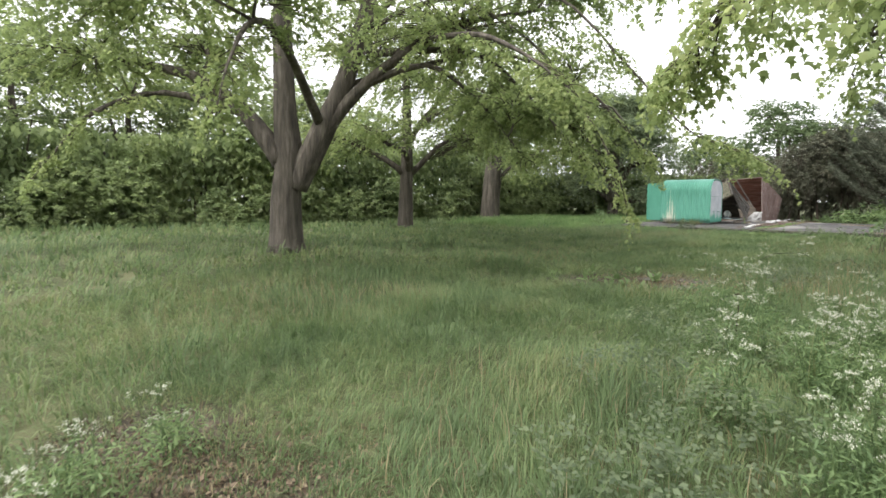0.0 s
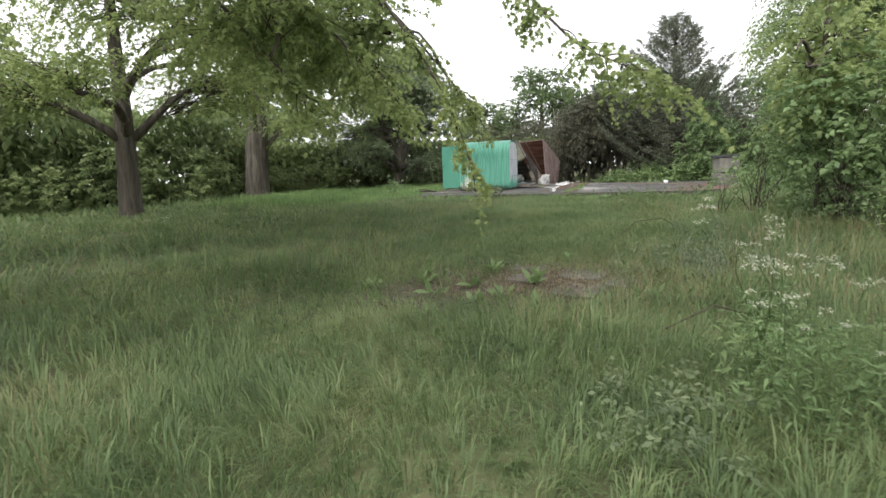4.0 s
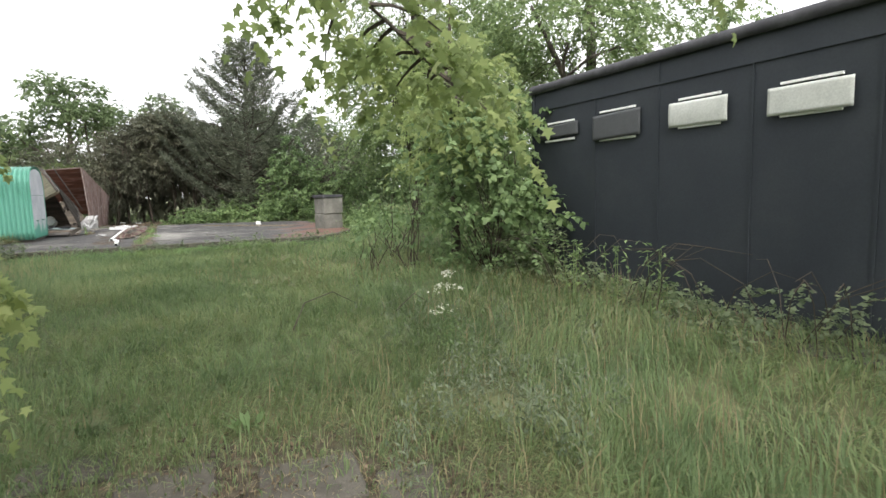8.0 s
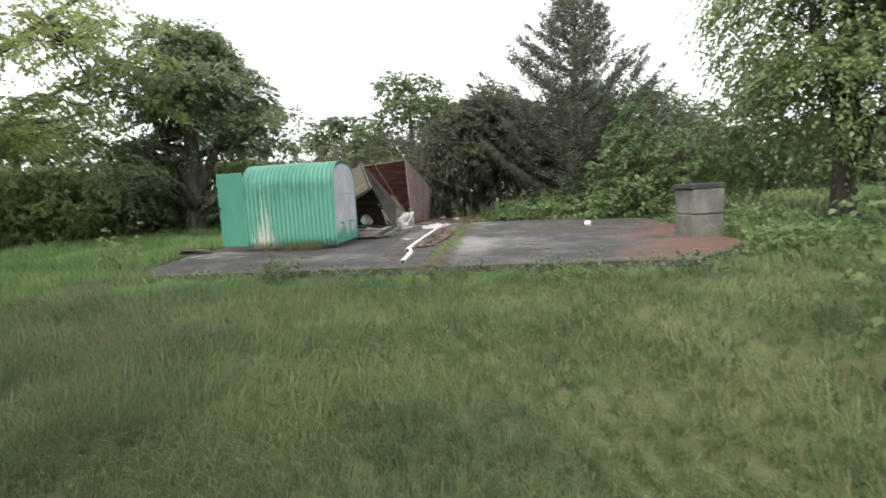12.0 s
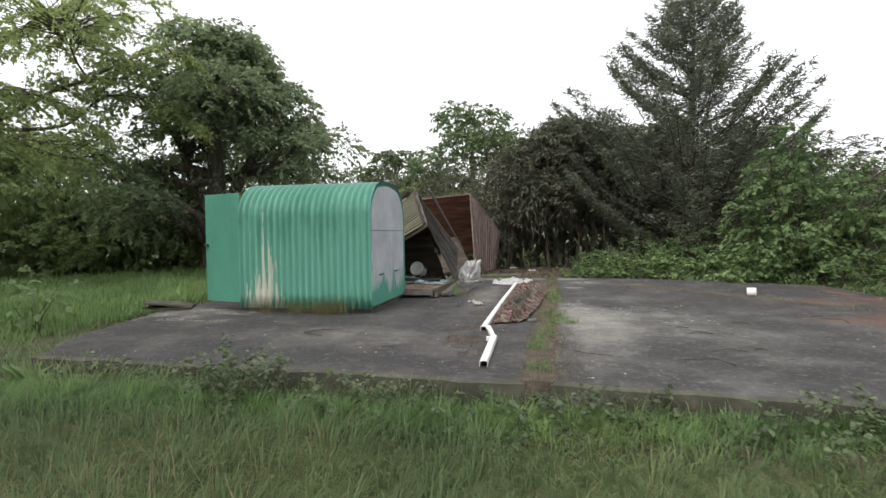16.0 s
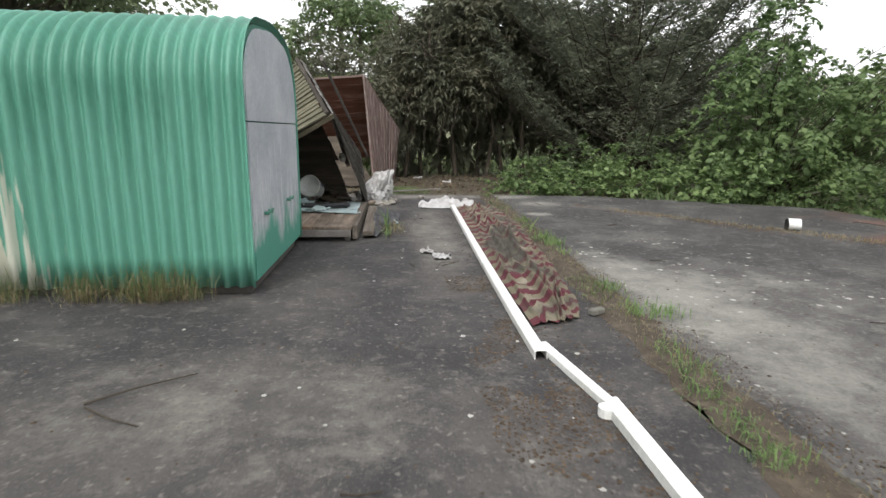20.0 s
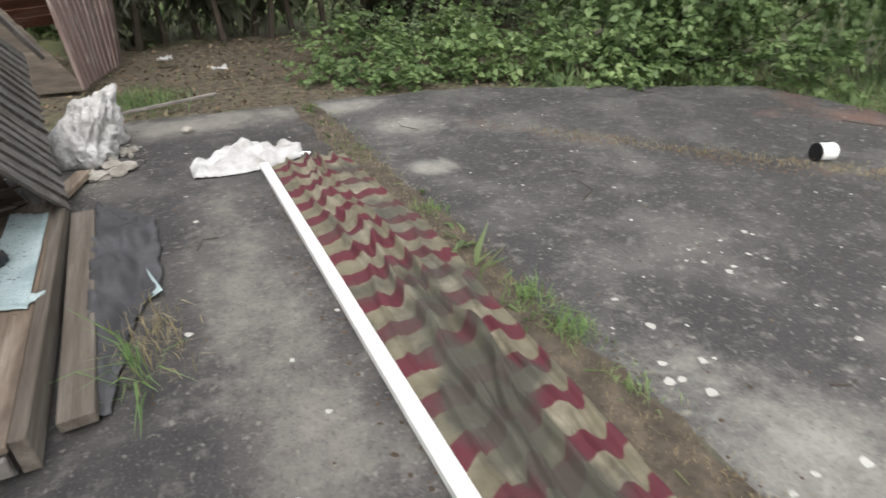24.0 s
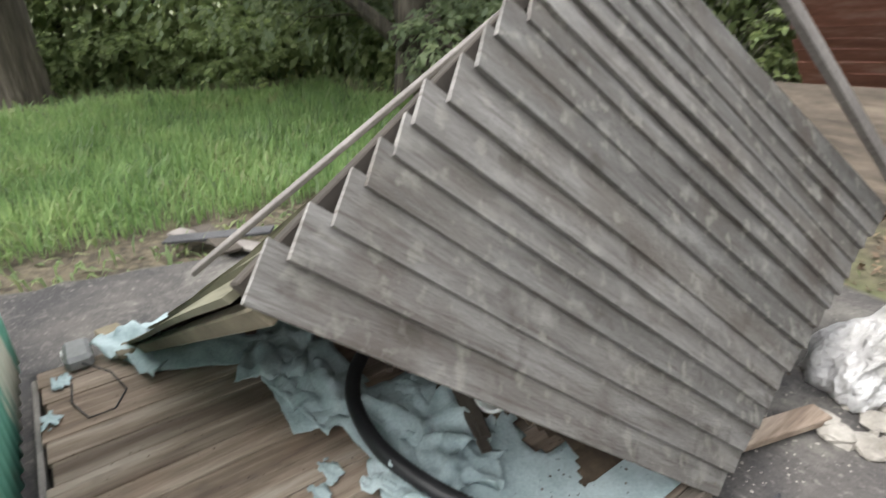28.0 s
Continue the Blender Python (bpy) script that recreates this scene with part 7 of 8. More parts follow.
bank("bramble_bank", "uneven bank of green brambles and weeds along the slab", [(-3.0, 31.8, 0.1, 0.5, 0.4, 0.16, 30), (-2.2, 31.4, 0.16, 0.7, 0.45, 0.24, 70), (-1.2, 31.2, 0.24, 0.6, 0.5, 0.34, 80), (-0.2, 30.6, 0.26, 0.8, 0.6, 0.36, 110), (0.9, 30.0, 0.32, 0.8, 0.6, 0.46, 110), (1.8, 28.9, 0.35, 0.6, 0.9, 0.5, 110), (-0.6, 32.4, 0.45, 0.5, 0.5, 0.5, 70), (0.7, 32.0, 0.55, 0.8, 0.6, 0.65, 110), (-2.0, 32.8, 0.3, 1.0, 0.7, 0.34, 80), (1.6, 31.3, 0.8, 0.8, 0.8, 0.8, 120), (2.9, 31.0, 0.7, 1.2, 1.2, 0.9, 130), (-1.3, 33.4, 0.5, 0.6, 0.5, 0.6, 50), (-1.8, 31.0, 0.08, 1.2, 0.2, 0.1, 30), (0.4, 29.6, 0.1, 0.9, 0.3, 0.12, 40)], 0.10, BRAMBLE, 51, OVATE, per=12, sigma=0.17)
bank("tall_weeds", "tall dull-leaved weeds standing up through the brambles", [(-1.7, 32.1, 0.55, 0.5, 0.4, 0.4, 26), (-0.5, 31.5, 0.7, 0.6, 0.4, 0.4, 32), (0.6, 30.9, 0.75, 0.6, 0.5, 0.45, 36), (1.3, 29.9, 0.7, 0.4, 0.5, 0.4, 28), (-2.7, 33.0, 0.45, 0.6, 0.4, 0.35, 22), (0.1, 33.0, 1.0, 0.7, 0.4, 0.5, 30)], 0.06, WEED, 57, OVATE, per=16, sigma=0.24, cat="weeds")
bank("low_shrub", "low leafy scrub round the block pillar", [(1.9, 23.2, 0.22, 0.8, 0.9, 0.4, 110), (2.6, 24.8, 0.22, 0.9, 1.2, 0.36, 120), (1.7, 21.8, 0.16, 0.8, 0.7, 0.28, 80), (3.4, 22.2, 0.16, 1.2, 1.2, 0.28, 110), (1.5, 25.6, 0.2, 0.4, 1.0, 0.35, 70)], 0.085, BUSH, 52, OVATE, cat="shrub")
bank("edge_weeds", "brambles and weeds growing over the slab edge", [(-6.2, 21.05, 0.14, 0.45, 0.18, 0.22, 60), (-7.4, 21.2, 0.1, 0.7, 0.15, 0.14, 36), (-5.2, 20.95, 0.1, 0.6, 0.15, 0.16, 40), (-3.6, 20.9, 0.08, 0.6, 0.12, 0.12, 24), (-2.0, 20.7, 0.12, 0.8, 0.2, 0.16, 46), (-0.4, 20.3, 0.14, 0.8, 0.25, 0.2, 52), (-6.3, 20.8, 0.22, 0.3, 0.2, 0.3, 40), (-4.6, 20.7, 0.1, 1.4, 0.2, 0.14, 40), (-1.4, 20.2, 0.14, 1.2, 0.3, 0.2, 60)], 0.045, WEED, 53, OVATE, per=11, sigma=0.075, cat="weeds")
bank("low_shrub", "low leafy weeds round the feet of the saplings", [(1.2, 15.2, 0.25, 0.9, 0.6, 0.35, 60), (1.7, 16.6, 0.3, 0.6, 0.7, 0.4, 50), (0.6, 15.6, 0.12, 0.5, 0.4, 0.15, 16), (1.7, 14.4, 0.3, 0.5, 0.6, 0.4, 50)], 0.095, BUSH, 55, per=10, sigma=0.13, cat="shrub")
bank("hedge_undergrowth", "mixed leafy undergrowth spilling out at the foot of the hedge", [(-24.6, 1, 1.2, 1.4, 1.8, 1.5, 110), (-23.8, 4.5, 0.8, 1.3, 1.6, 1.0, 90), (-23.6, 8, 1.5, 1.4, 1.7, 1.7, 120), (-22.4, 11.5, 0.7, 1.2, 1.5, 0.9, 80), (-22.2, 14.5, 1.3, 1.3, 1.6, 1.5, 110), (-21.2, 17.5, 0.7, 1.1, 1.4, 0.9, 80), (-20.8, 20.5, 1.2, 1.1, 1.5, 1.4, 100), (-19.9, 23.2, 0.7, 1.0, 1.2, 0.9, 70), (-17.6, 30.6, 0.9, 1.3, 1.1, 1.1, 90), (-15.6, 33.6, 0.7, 1.3, 0.9, 0.9, 80), (-12.2, 36.2, 0.8, 1.5, 0.9, 1.0, 80)], 0.15, HEDGE, 58, OVATE, per=14, sigma=0.26, cat="undergrowth")
bank("leafy_weeds", "dark leafy weeds beside the trodden line", [(-1.0, 2.6, 0.12, 0.6, 0.5, 0.16, 90), (-0.6, 3.6, 0.15, 0.7, 0.6, 0.2, 100), (-1.7, 4.3, 0.12, 0.5, 0.6, 0.16, 70), (-1.3, 5.4, 0.15, 0.5, 0.7, 0.2, 80), (-2.3, 6.6, 0.12, 0.4, 0.5, 0.16, 50), (0.3, 2.2, 0.15, 0.6, 0.5, 0.2, 70), (-0.4, 1.6, 0.1, 0.6, 0.4, 0.14, 60)], 0.045, OAK, 56, per=12, sigma=0.09, cat="weeds")
bank("cabin_weeds", "tangled weeds and brambles along the cabin wall", [(1.9, 10.2, 0.2, 0.4, 1.3, 0.35, 80), (1.75, 12.2, 0.12, 0.45, 0.9, 0.2, 50), (1.7, 13.6, 0.14, 0.4, 0.8, 0.22, 50), (1.2, 11.2, 0.12, 0.5, 1.0, 0.16, 40), (1.7, 14.8, 0.4, 0.5, 0.6, 0.5, 110), (1.6, 8.8, 0.2, 0.5, 0.9, 0.3, 70)], 0.075, OAK, 54, per=10, sigma=0.12, cat="weeds")


def shrub(name, label, base, blobs, leaf, mat, template, seed, stems=7, per=12, sigma=0.16, cat="shrub"):
    """A many-stemmed shrub or sapling: stems fan from the base into the blobs (relative to the base)."""
    rng = np.random.default_rng(seed)
    base = (base[0], base[1], float(ground_z(base[0], base[1])))
    top = empty(name, base, label, cat)
    wood, pts, aims = [], [], []
    b0 = np.array(base)
    for b in blobs:
        c = in_blob(rng, b[6], (b0[0] + b[0], b0[1] + b[1], b0[2] + b[2], b[3], b[4], b[5]), 0.5)
        d = (c - b0 - np.array(b[:3])) / np.array(b[3:6]) + rng.normal(0, 0.45, (b[6], 3)) + np.array((0, 0, 0.1))
        p, a = fronds(rng, c, d, sigma * 2.4 * rng.uniform(0.6, 1.3, b[6]), per, 0.45, 0.85, 0.25)
        pts.append(p)
        aims.append(a)
        for q in c[:stems]:
            foot = b0 + np.array((rng.uniform(-0.12, 0.12), rng.uniform(-0.12, 0.12), -0.05))
            wood.append(limb(rng, foot, q, 0.010, 0.003, 6, 0.06))
    V, F = tubes(wood, 5)
    tagged(link("stem", V, F, M_TWIG, top), kind="stuff")
    leaf_cloud("leaves", np.concatenate(pts), leaf, mat, template, seed, top, aim=np.concatenate(aims))


shrub("elder_bush", "tall leafy elder bush beside the slab", (1.5, 30.4), [(0, 0, 1.3, 1.4, 1.2, 1.0, 240), (-0.1, 0.1, 2.4, 0.8, 0.8, 0.7, 100), (1.3, -0.6, 1.6, 1.2, 1.1, 1.1, 150), (2.3, -1.5, 1.7, 1.2, 1.1, 1.3, 170), (3.6, -1.9, 2.3, 1.4, 1.3, 1.5, 170), (-0.1, 0, 3.2, 0.3, 0.3, 0.35, 16), (3.0, -1.3, 3.4, 1.3, 1.1, 0.8, 100)], 0.115, BUSH, OVATE, 61, 9, per=16)
shrub("sapling", "leafy sycamore sapling thicket by the cabin corner", (1.35, 15.4), [(0.1, 0, 1.35, 0.9, 0.8, 0.75, 130), (-0.2, 0.2, 2.2, 0.8, 0.8, 0.6, 90), (0.5, -0.4, 1.0, 0.6, 0.6, 0.4, 40), (-0.5, 0.6, 1.15, 0.6, 0.7, 0.45, 34), (0.7, 0.6, 2.6, 0.7, 0.8, 0.7, 50)], 0.125, BUSH, OVATE, 62, 8)
shrub("sapling", "young leafy sapling in the grass", (0.15, 15.9), [(0, 0, 1.0, 0.45, 0.45, 0.5, 18), (0.1, 0, 1.6, 0.35, 0.35, 0.35, 12), (-0.4, 0.1, 0.7, 0.3, 0.3, 0.2, 9)], 0.095, BUSH, OVATE, 63, 4, 8)
shrub("sapling", "thin low sapling in the grass", (-0.45, 16.3), [(0, 0, 0.7, 0.3, 0.3, 0.25, 10), (0.3, -0.1, 0.85, 0.3, 0.2, 0.12, 7)], 0.095, BUSH, OVATE, 64, 3, 7)
shrub("sapling", "leafy sapling in the grass behind the thicket", (0.6, 17.8), [(0, 0, 1.0, 0.5, 0.5, 0.5, 18), (0.9, 0.3, 1.6, 0.6, 0.7, 0.8, 36)], 0.095, BUSH, OVATE, 65, 5)
shrub("sapling", "small sapling on the lawn beside the slab", (-10.6, 23.2), [(0, 0, 0.55, 0.32, 0.32, 0.28, 22)], 0.11, BUSH, OVATE, 66, 4, 7)
tree("tree", "young maple with bright hanging leaves by the cabin corner", (1.5, 16.9, -0.33),
     [[(0, 0, -0.1, 0.09), (0, 0, 1.5, 0.07), (-0.1, -0.1, 3, 0.05), (0, 0, 5, 0.02)],
      [(0, 0, 2.2, 0.05), (-0.7, -1.1, 3.2, 0.035), (-1.0, -1.6, 3.0, 0.012)], [(0, 0, 1.9, 0.04), (-0.6, -1.0, 2.8, 0.03), (-0.9, -1.9, 2.7, 0.01)]],
     [(0.3, 0.3, 3.5, 1.3, 1.3, 1.2, 170), (-0.6, -1.0, 2.7, 0.8, 0.8, 0.6, 60), (-0.7, -1.3, 2.2, 0.6, 0.6, 0.5, 40), (1.6, 1.9, 3.2, 1.2, 1.2, 1.3, 80), (-0.2, 0.4, 2.4, 0.8, 0.8, 0.7, 60)],
     0.14, MAPLE, LOBED, 12, seed=71, droop=0.6, thin=0.9, trunk_mat=M_TWIG)
tree("tree", "tall feathery tree rising behind the cabin", (9.5, 21.8, -0.3),
     [[(0, 0, -0.2, 0.3), (0, 0, 2.2, 0.24), (0, 0, 6, 0.14), (0, 0, 9, 0.05)], [(0, 0, 2.5, 0.14), (-1.8, -0.8, 4.6, 0.09), (-3.2, -1, 6.5, 0.04)]],
     [(0, 0, 7.6, 3.6, 3.6, 2.4, 260), (-2.4, -1.5, 5.4, 2.6, 2.6, 2.2, 230), (2.0, -2.0, 5.2, 2.6, 2.6, 2.2, 160), (-1.6, 2.2, 4.4, 2.6, 2.4, 1.8, 160)], 0.15, WILLOW, OVAL, 30, seed=73, droop=0.75, shoot=0.8, leaves=14, lumpy=True, thin=1.1)
tree("tree", "maple with drooping twigs hanging over the path", (3.4, 5.0, -0.6),
     [[(0, 0, -0.1, 0.26), (0, 0, 2, 0.22), (0, 0.2, 4.5, 0.15), (0, 0, 8, 0.05)], [(0, 0, 3.0, 0.1), (-1.6, 0.2, 4.4, 0.06), (-3.2, 0.2, 4.3, 0.03), (-4.4, 0.3, 3.6, 0.014), (-4.9, 0.4, 3.05, 0.007), (-5.1, 0.5, 2.7, 0.003)], [(0, 0, 3.4, 0.09), (-1.4, 1.6, 4.8, 0.06), (-3.0, 3.2, 4.7, 0.02), (-3.9, 4.2, 3.7, 0.008), (-4.2, 4.5, 3.1, 0.003)],
      [(-1.6, 0.2, 4.4, 0.04), (-2.8, -0.8, 4.2, 0.02), (-3.5, -1.3, 3.4, 0.009), (-3.7, -1.4, 2.75, 0.003)], [(-1.6, 0.2, 4.4, 0.04), (-2.6, 1.0, 4.1, 0.02), (-3.5, 1.5, 3.6, 0.010), (-3.8, 1.8, 3.1, 0.003)]],
     [(0, 0, 6.5, 3.2, 3.2, 1.8, 160), (-3.0, 0.0, 4.1, 1.2, 1.4, 0.55, 60), (-4.2, 0.5, 3.4, 0.9, 1.2, 0.5, 46), (-3.9, 2.0, 3.8, 1.3, 1.2, 0.5, 46), (-2.6, 3.2, 4.6, 1.4, 1.3, 0.7, 60), (-4.0, -1.4, 3.9, 1.0, 0.9, 0.45, 30), (-6.4, 3.5, 4.9, 1.6, 1.6, 0.4, 40), (-4.3, 5.5, 4.7, 1.5, 1.5, 0.5, 50)],
     0.115, MAPLE, LOBED, 10, seed=72, droop=0.7, thin=1.1, dressed=((1, 0.35, 0.8, 26), (2, 0.35, 0.8, 24), (3, 0.2, 0.6, 12), (4, 0.2, 0.6, 12)))


# ---- grass and wild plants ----
def off_slab(x, y):
    """True outside both slabs and the cabin."""
    ok = np.ones(len(x), bool)
    for poly in (SLAB_A, SLAB_B):
        inside = np.zeros(len(x), bool)
        n = len(poly)
        for i in range(n):
            (x0, y0), (x1, y1) = poly[i], poly[(i + 1) % n]
            cross = (y0 > y) != (y1 > y)
            with np.errstate(divide="ignore", invalid="ignore"):
                inside ^= cross & (x < (x1 - x0) * (y - y0) / (y1 - y0 + 1e-12) + x0)
        ok &= ~inside
    return ok & ~((x > CX - 0.05) & (x < CX + 3.05) & (y > CY0) & (y < CY1))


def blades(name, x, y, height, width, mat, seed, label, lean=0.45, z0=None, cat="grass", patchy=0.32, tuft=0.0):
    """Curved two-part grass blades, one mesh; with tuft they gather in clumps of that size that fall outwards and with the wind."""
    rng = np.random.default_rng(seed)
    n = len(x)
    a = rng.uniform(0, 2 * np.pi, n)
    tall = np.ones(n)
    if tuft:
        turn = np.where(rng.uniform(0, 1, n) < 0.5, 0.45, 1.32)
        size = tuft * np.where(turn < 1, 1.0, 1.37)
        ct, st = np.cos(turn), np.sin(turn)
        px, py = x * ct - y * st + 0.3 * tuft * np.sin(y * 3.1), x * st + y * ct + 0.3 * tuft * np.sin(x * 2.7)
        gx, gy = np.floor(px / size), np.floor(py / size)
        key = np.abs(np.sin(gx * 12.9898 + gy * 78.233) * 43758.5453) % 1.0
        key2 = np.abs(np.sin(gx * 39.346 + gy * 11.135) * 24634.6345) % 1.0
        qx, qy = (gx + 0.05 + 0.9 * key) * size, (gy + 0.05 + 0.9 * key2) * size
        cx, cy = qx * ct + qy * st, -qx * st + qy * ct
        pull = 0.1 + 0.5 * key2
        x, y = x + (cx - x) * pull, y + (cy - y) * pull
        wind = 2.2 * np.sin(x * 0.45 + 1.5 * np.sin(y * 0.3)) + 1.2 * np.sin(y * 0.7)
        ux, uy = (x - cx) / tuft * 2.0 + 0.55 * np.cos(wind) + rng.normal(0, 0.35, n), (y - cy) / tuft * 2.0 + 0.55 * np.sin(wind) + rng.normal(0, 0.35, n)
        a = np.arctan2(uy, ux)
        tall = 0.6 + 0.75 * key
        lean = lean * (1.1 + 0.9 * key2)
    z = ground_z(x, y) if z0 is None else np.full(n, z0)
    patch = 1 + patchy * (np.sin(x * 1.3 + 2 * np.sin(y * 0.7)) * np.sin(y * 1.1 + 1.7 * np.sin(x * 0.6 + 1)))
    h = height * rng.uniform(0.45, 1.25, n) * patch * tall * (1 - 0.55 * bare(x, y))
    w = width * rng.uniform(0.6, 1.3, n)
    ln = np.abs(rng.normal(0, 1, n)) * lean + 0.12 + (0.25 if tuft else 0)
    dx, dy = np.cos(a), np.sin(a)
    sx, sy = -dy, dx
    L1, L2 = h * 0.55, h * 0.5
    t1, t2 = np.minimum(ln * 0.5, 1.3), np.minimum(ln * 1.6, 1.9)
    mx, mz = L1 * np.sin(t1), L1 * np.cos(t1)
    ex, ez = mx + L2 * np.sin(t2), mz + L2 * np.cos(t2)
    ez = np.maximum(ez, 0.02)
    B = np.stack([x, y, z - 0.02], -1)
    S = np.stack([sx * w / 2, sy * w / 2, np.zeros(n)], -1)
    Mi = np.stack([x + dx * mx, y + dy * mx, z + mz], -1)
    E = np.stack([x + dx * ex, y + dy * ex, z + ez], -1)
    P = np.stack([B, Mi - S, Mi + S, E], 1)
    T = np.array([(0, 2, 1), (1, 2, 3)])
    F = (T[None] + (np.arange(n) * 4)[:, None, None]).reshape(-1, 3)
    ob = raw_mesh(name, P.reshape(-1, 3), F, mat)
    return tagged(ob, label, cat, "", "stuff")


# the line walked, as a plan line, to lay fine grass near it
LINE = np.array([(0.5, -1.0), (0, 0), (-2.1, 2.7), (-3.6, 5.7), (-3.4, 8.3), (-3.0, 11), (-3.2, 14.5), (-4.2, 17.5), (-5.2, 20.5)])


def near_line(x, y):
    d = np.full(len(x), 1e9)
    for (x0, y0), (x1, y1) in zip(LINE, LINE[1:]):
        t = np.clip(((x - x0) * (x1 - x0) + (y - y0) * (y1 - y0)) / ((x1 - x0) ** 2 + (y1 - y0) ** 2), 0, 1)
        d = np.minimum(d, np.hypot(x - x0 - t * (x1 - x0), y - y0 - t * (y1 - y0)))
    return d


def bare(x, y):
    """How bare the ground is: trodden soil round the paving stones and dry spots."""
    p = 1.05 * np.exp(-(((x + 3.3) / 1.1) ** 2 + ((y - 10.2) / 1.0) ** 2)) + 0.75 * np.exp(-(((x + 4.6) / 0.9) ** 2 + ((y - 9.4) / 0.6) ** 2))
    p = p + 0.75 * np.exp(-(((x + 2.5) / 0.8) ** 2 + ((y - 1.0) / 0.6) ** 2)) + 0.7 * np.exp(-(((x + 3.6) / 0.5) ** 2 + ((y - 1.4) / 0.5) ** 2))
    p = p + 1.0 * ((x > -7.6) & (x < 4.0) & (y > 30.3) & (y < 37))
    p = p + 0.6 * np.exp(-((x + 10.0) / 0.5) ** 2) * ((y > 21) & (y < 29)) + 0.55 * np.exp(-((y - 20.75) / 0.3) ** 2) * ((x > -9.5) & (x < 0))
    p = p + 0.8 * np.exp(-(((x + 1.5) / 0.35) ** 2 + ((y - 10.9) / 0.3) ** 2)) + 0.6 * np.exp(-(((x + 2.0) / 0.3) ** 2 + ((y - 16.6) / 0.3) ** 2))
    return np.clip(p, 0, 0.97)


def lawn():
    rng = np.random.default_rng(3)
    def scatter(n, x0, x1, y0, y1, dmin, dmax):
        x, y = rng.uniform(x0, x1, n), rng.uniform(y0, y1, n)
        d = near_line(x, y)
        k = (d >= dmin) & (d < dmax) & off_slab(x, y) & (rng.uniform(0, 1, n) > np.clip(bare(x, y) + 0.12 * (np.sin(x * 1.9 + 2.1 * np.sin(y * 1.2)) * np.sin(y * 1.7 + x * 0.6) > 0.55), 0, 0.98))
        return x[k], y[k]
    x, y = scatter(610000, -8.5, 3, -1, 21.3, 0, 2.6)
    blades("lawn_grass", x, y, 0.175, 0.0068, GRASS, 1, "long uncut green grass of the lawn", 0.55, tuft=0.17)
    x, y = scatter(345000, -12.5, 5, -3, 27, 2.6, 6.0)
    blades("lawn_grass", x, y, 0.23, 0.012, GRASS, 2, "long uncut green grass of the lawn", 0.6, tuft=0.26)
    x, y = scatter(185000, -21, 12, -3, 36, 6.0, 13.0)
    blades("lawn_grass", x, y, 0.26, 0.030, GRASS, 4, "long uncut green grass of the lawn", 0.7, tuft=0.45)
    x, y = scatter(85000, -40, 30, -8, 46, 13.0, 40.0)
    blades("lawn_grass", x, y, 0.30, 0.09, GRASS, 5, "distant long grass of the lawn", 0.8)
    # dry stalks and straw
    x, y = scatter(15000, -8, 3, -1, 21, 0, 5.5)
    k = (np.sin(x * 1.1 + 3 * np.sin(y * 0.45)) + np.sin(y * 0.9 + x * 0.4)) > 0.55
    blades("dry_grass", x[k], y[k], 0.30, 0.005, M_STRAW, 6, "dry straw-coloured grass stalks", 0.3)
    x = np.concatenate([rng.normal(-3.1, 0.8, 2600), rng.normal(-2.2, 1.0, 2600)])
    y = np.concatenate([rng.normal(10.2, 0.8, 2600), rng.normal(1.2, 0.6, 2600)])
    blades("dry_grass", x, y, 0.12, 0.006, M_STRAW, 7, "flattened straw over bare soil", 1.2)
    # tall lush grass beside the slab and at the slab's foot
    x, y = rng.uniform(-17, -10.2, 44000), rng.uniform(20, 32, 44000)
    k = off_slab(x, y)
    blades("tall_grass", x[k], y[k], 0.27, 0.017, LUSH, 8, "tall lush grass beside the slab")
    x, y = rng.uniform(-8.9, 0.2, 26000), 20.95 - np.abs(rng.normal(0, 0.22, 26000))
    k = off_slab(x, y)
    blades("tall_grass", x[k], y[k], 0.19, 0.007, LUSH, 9, "grass growing against the slab edge", 0.6, tuft=0.2)


lawn()


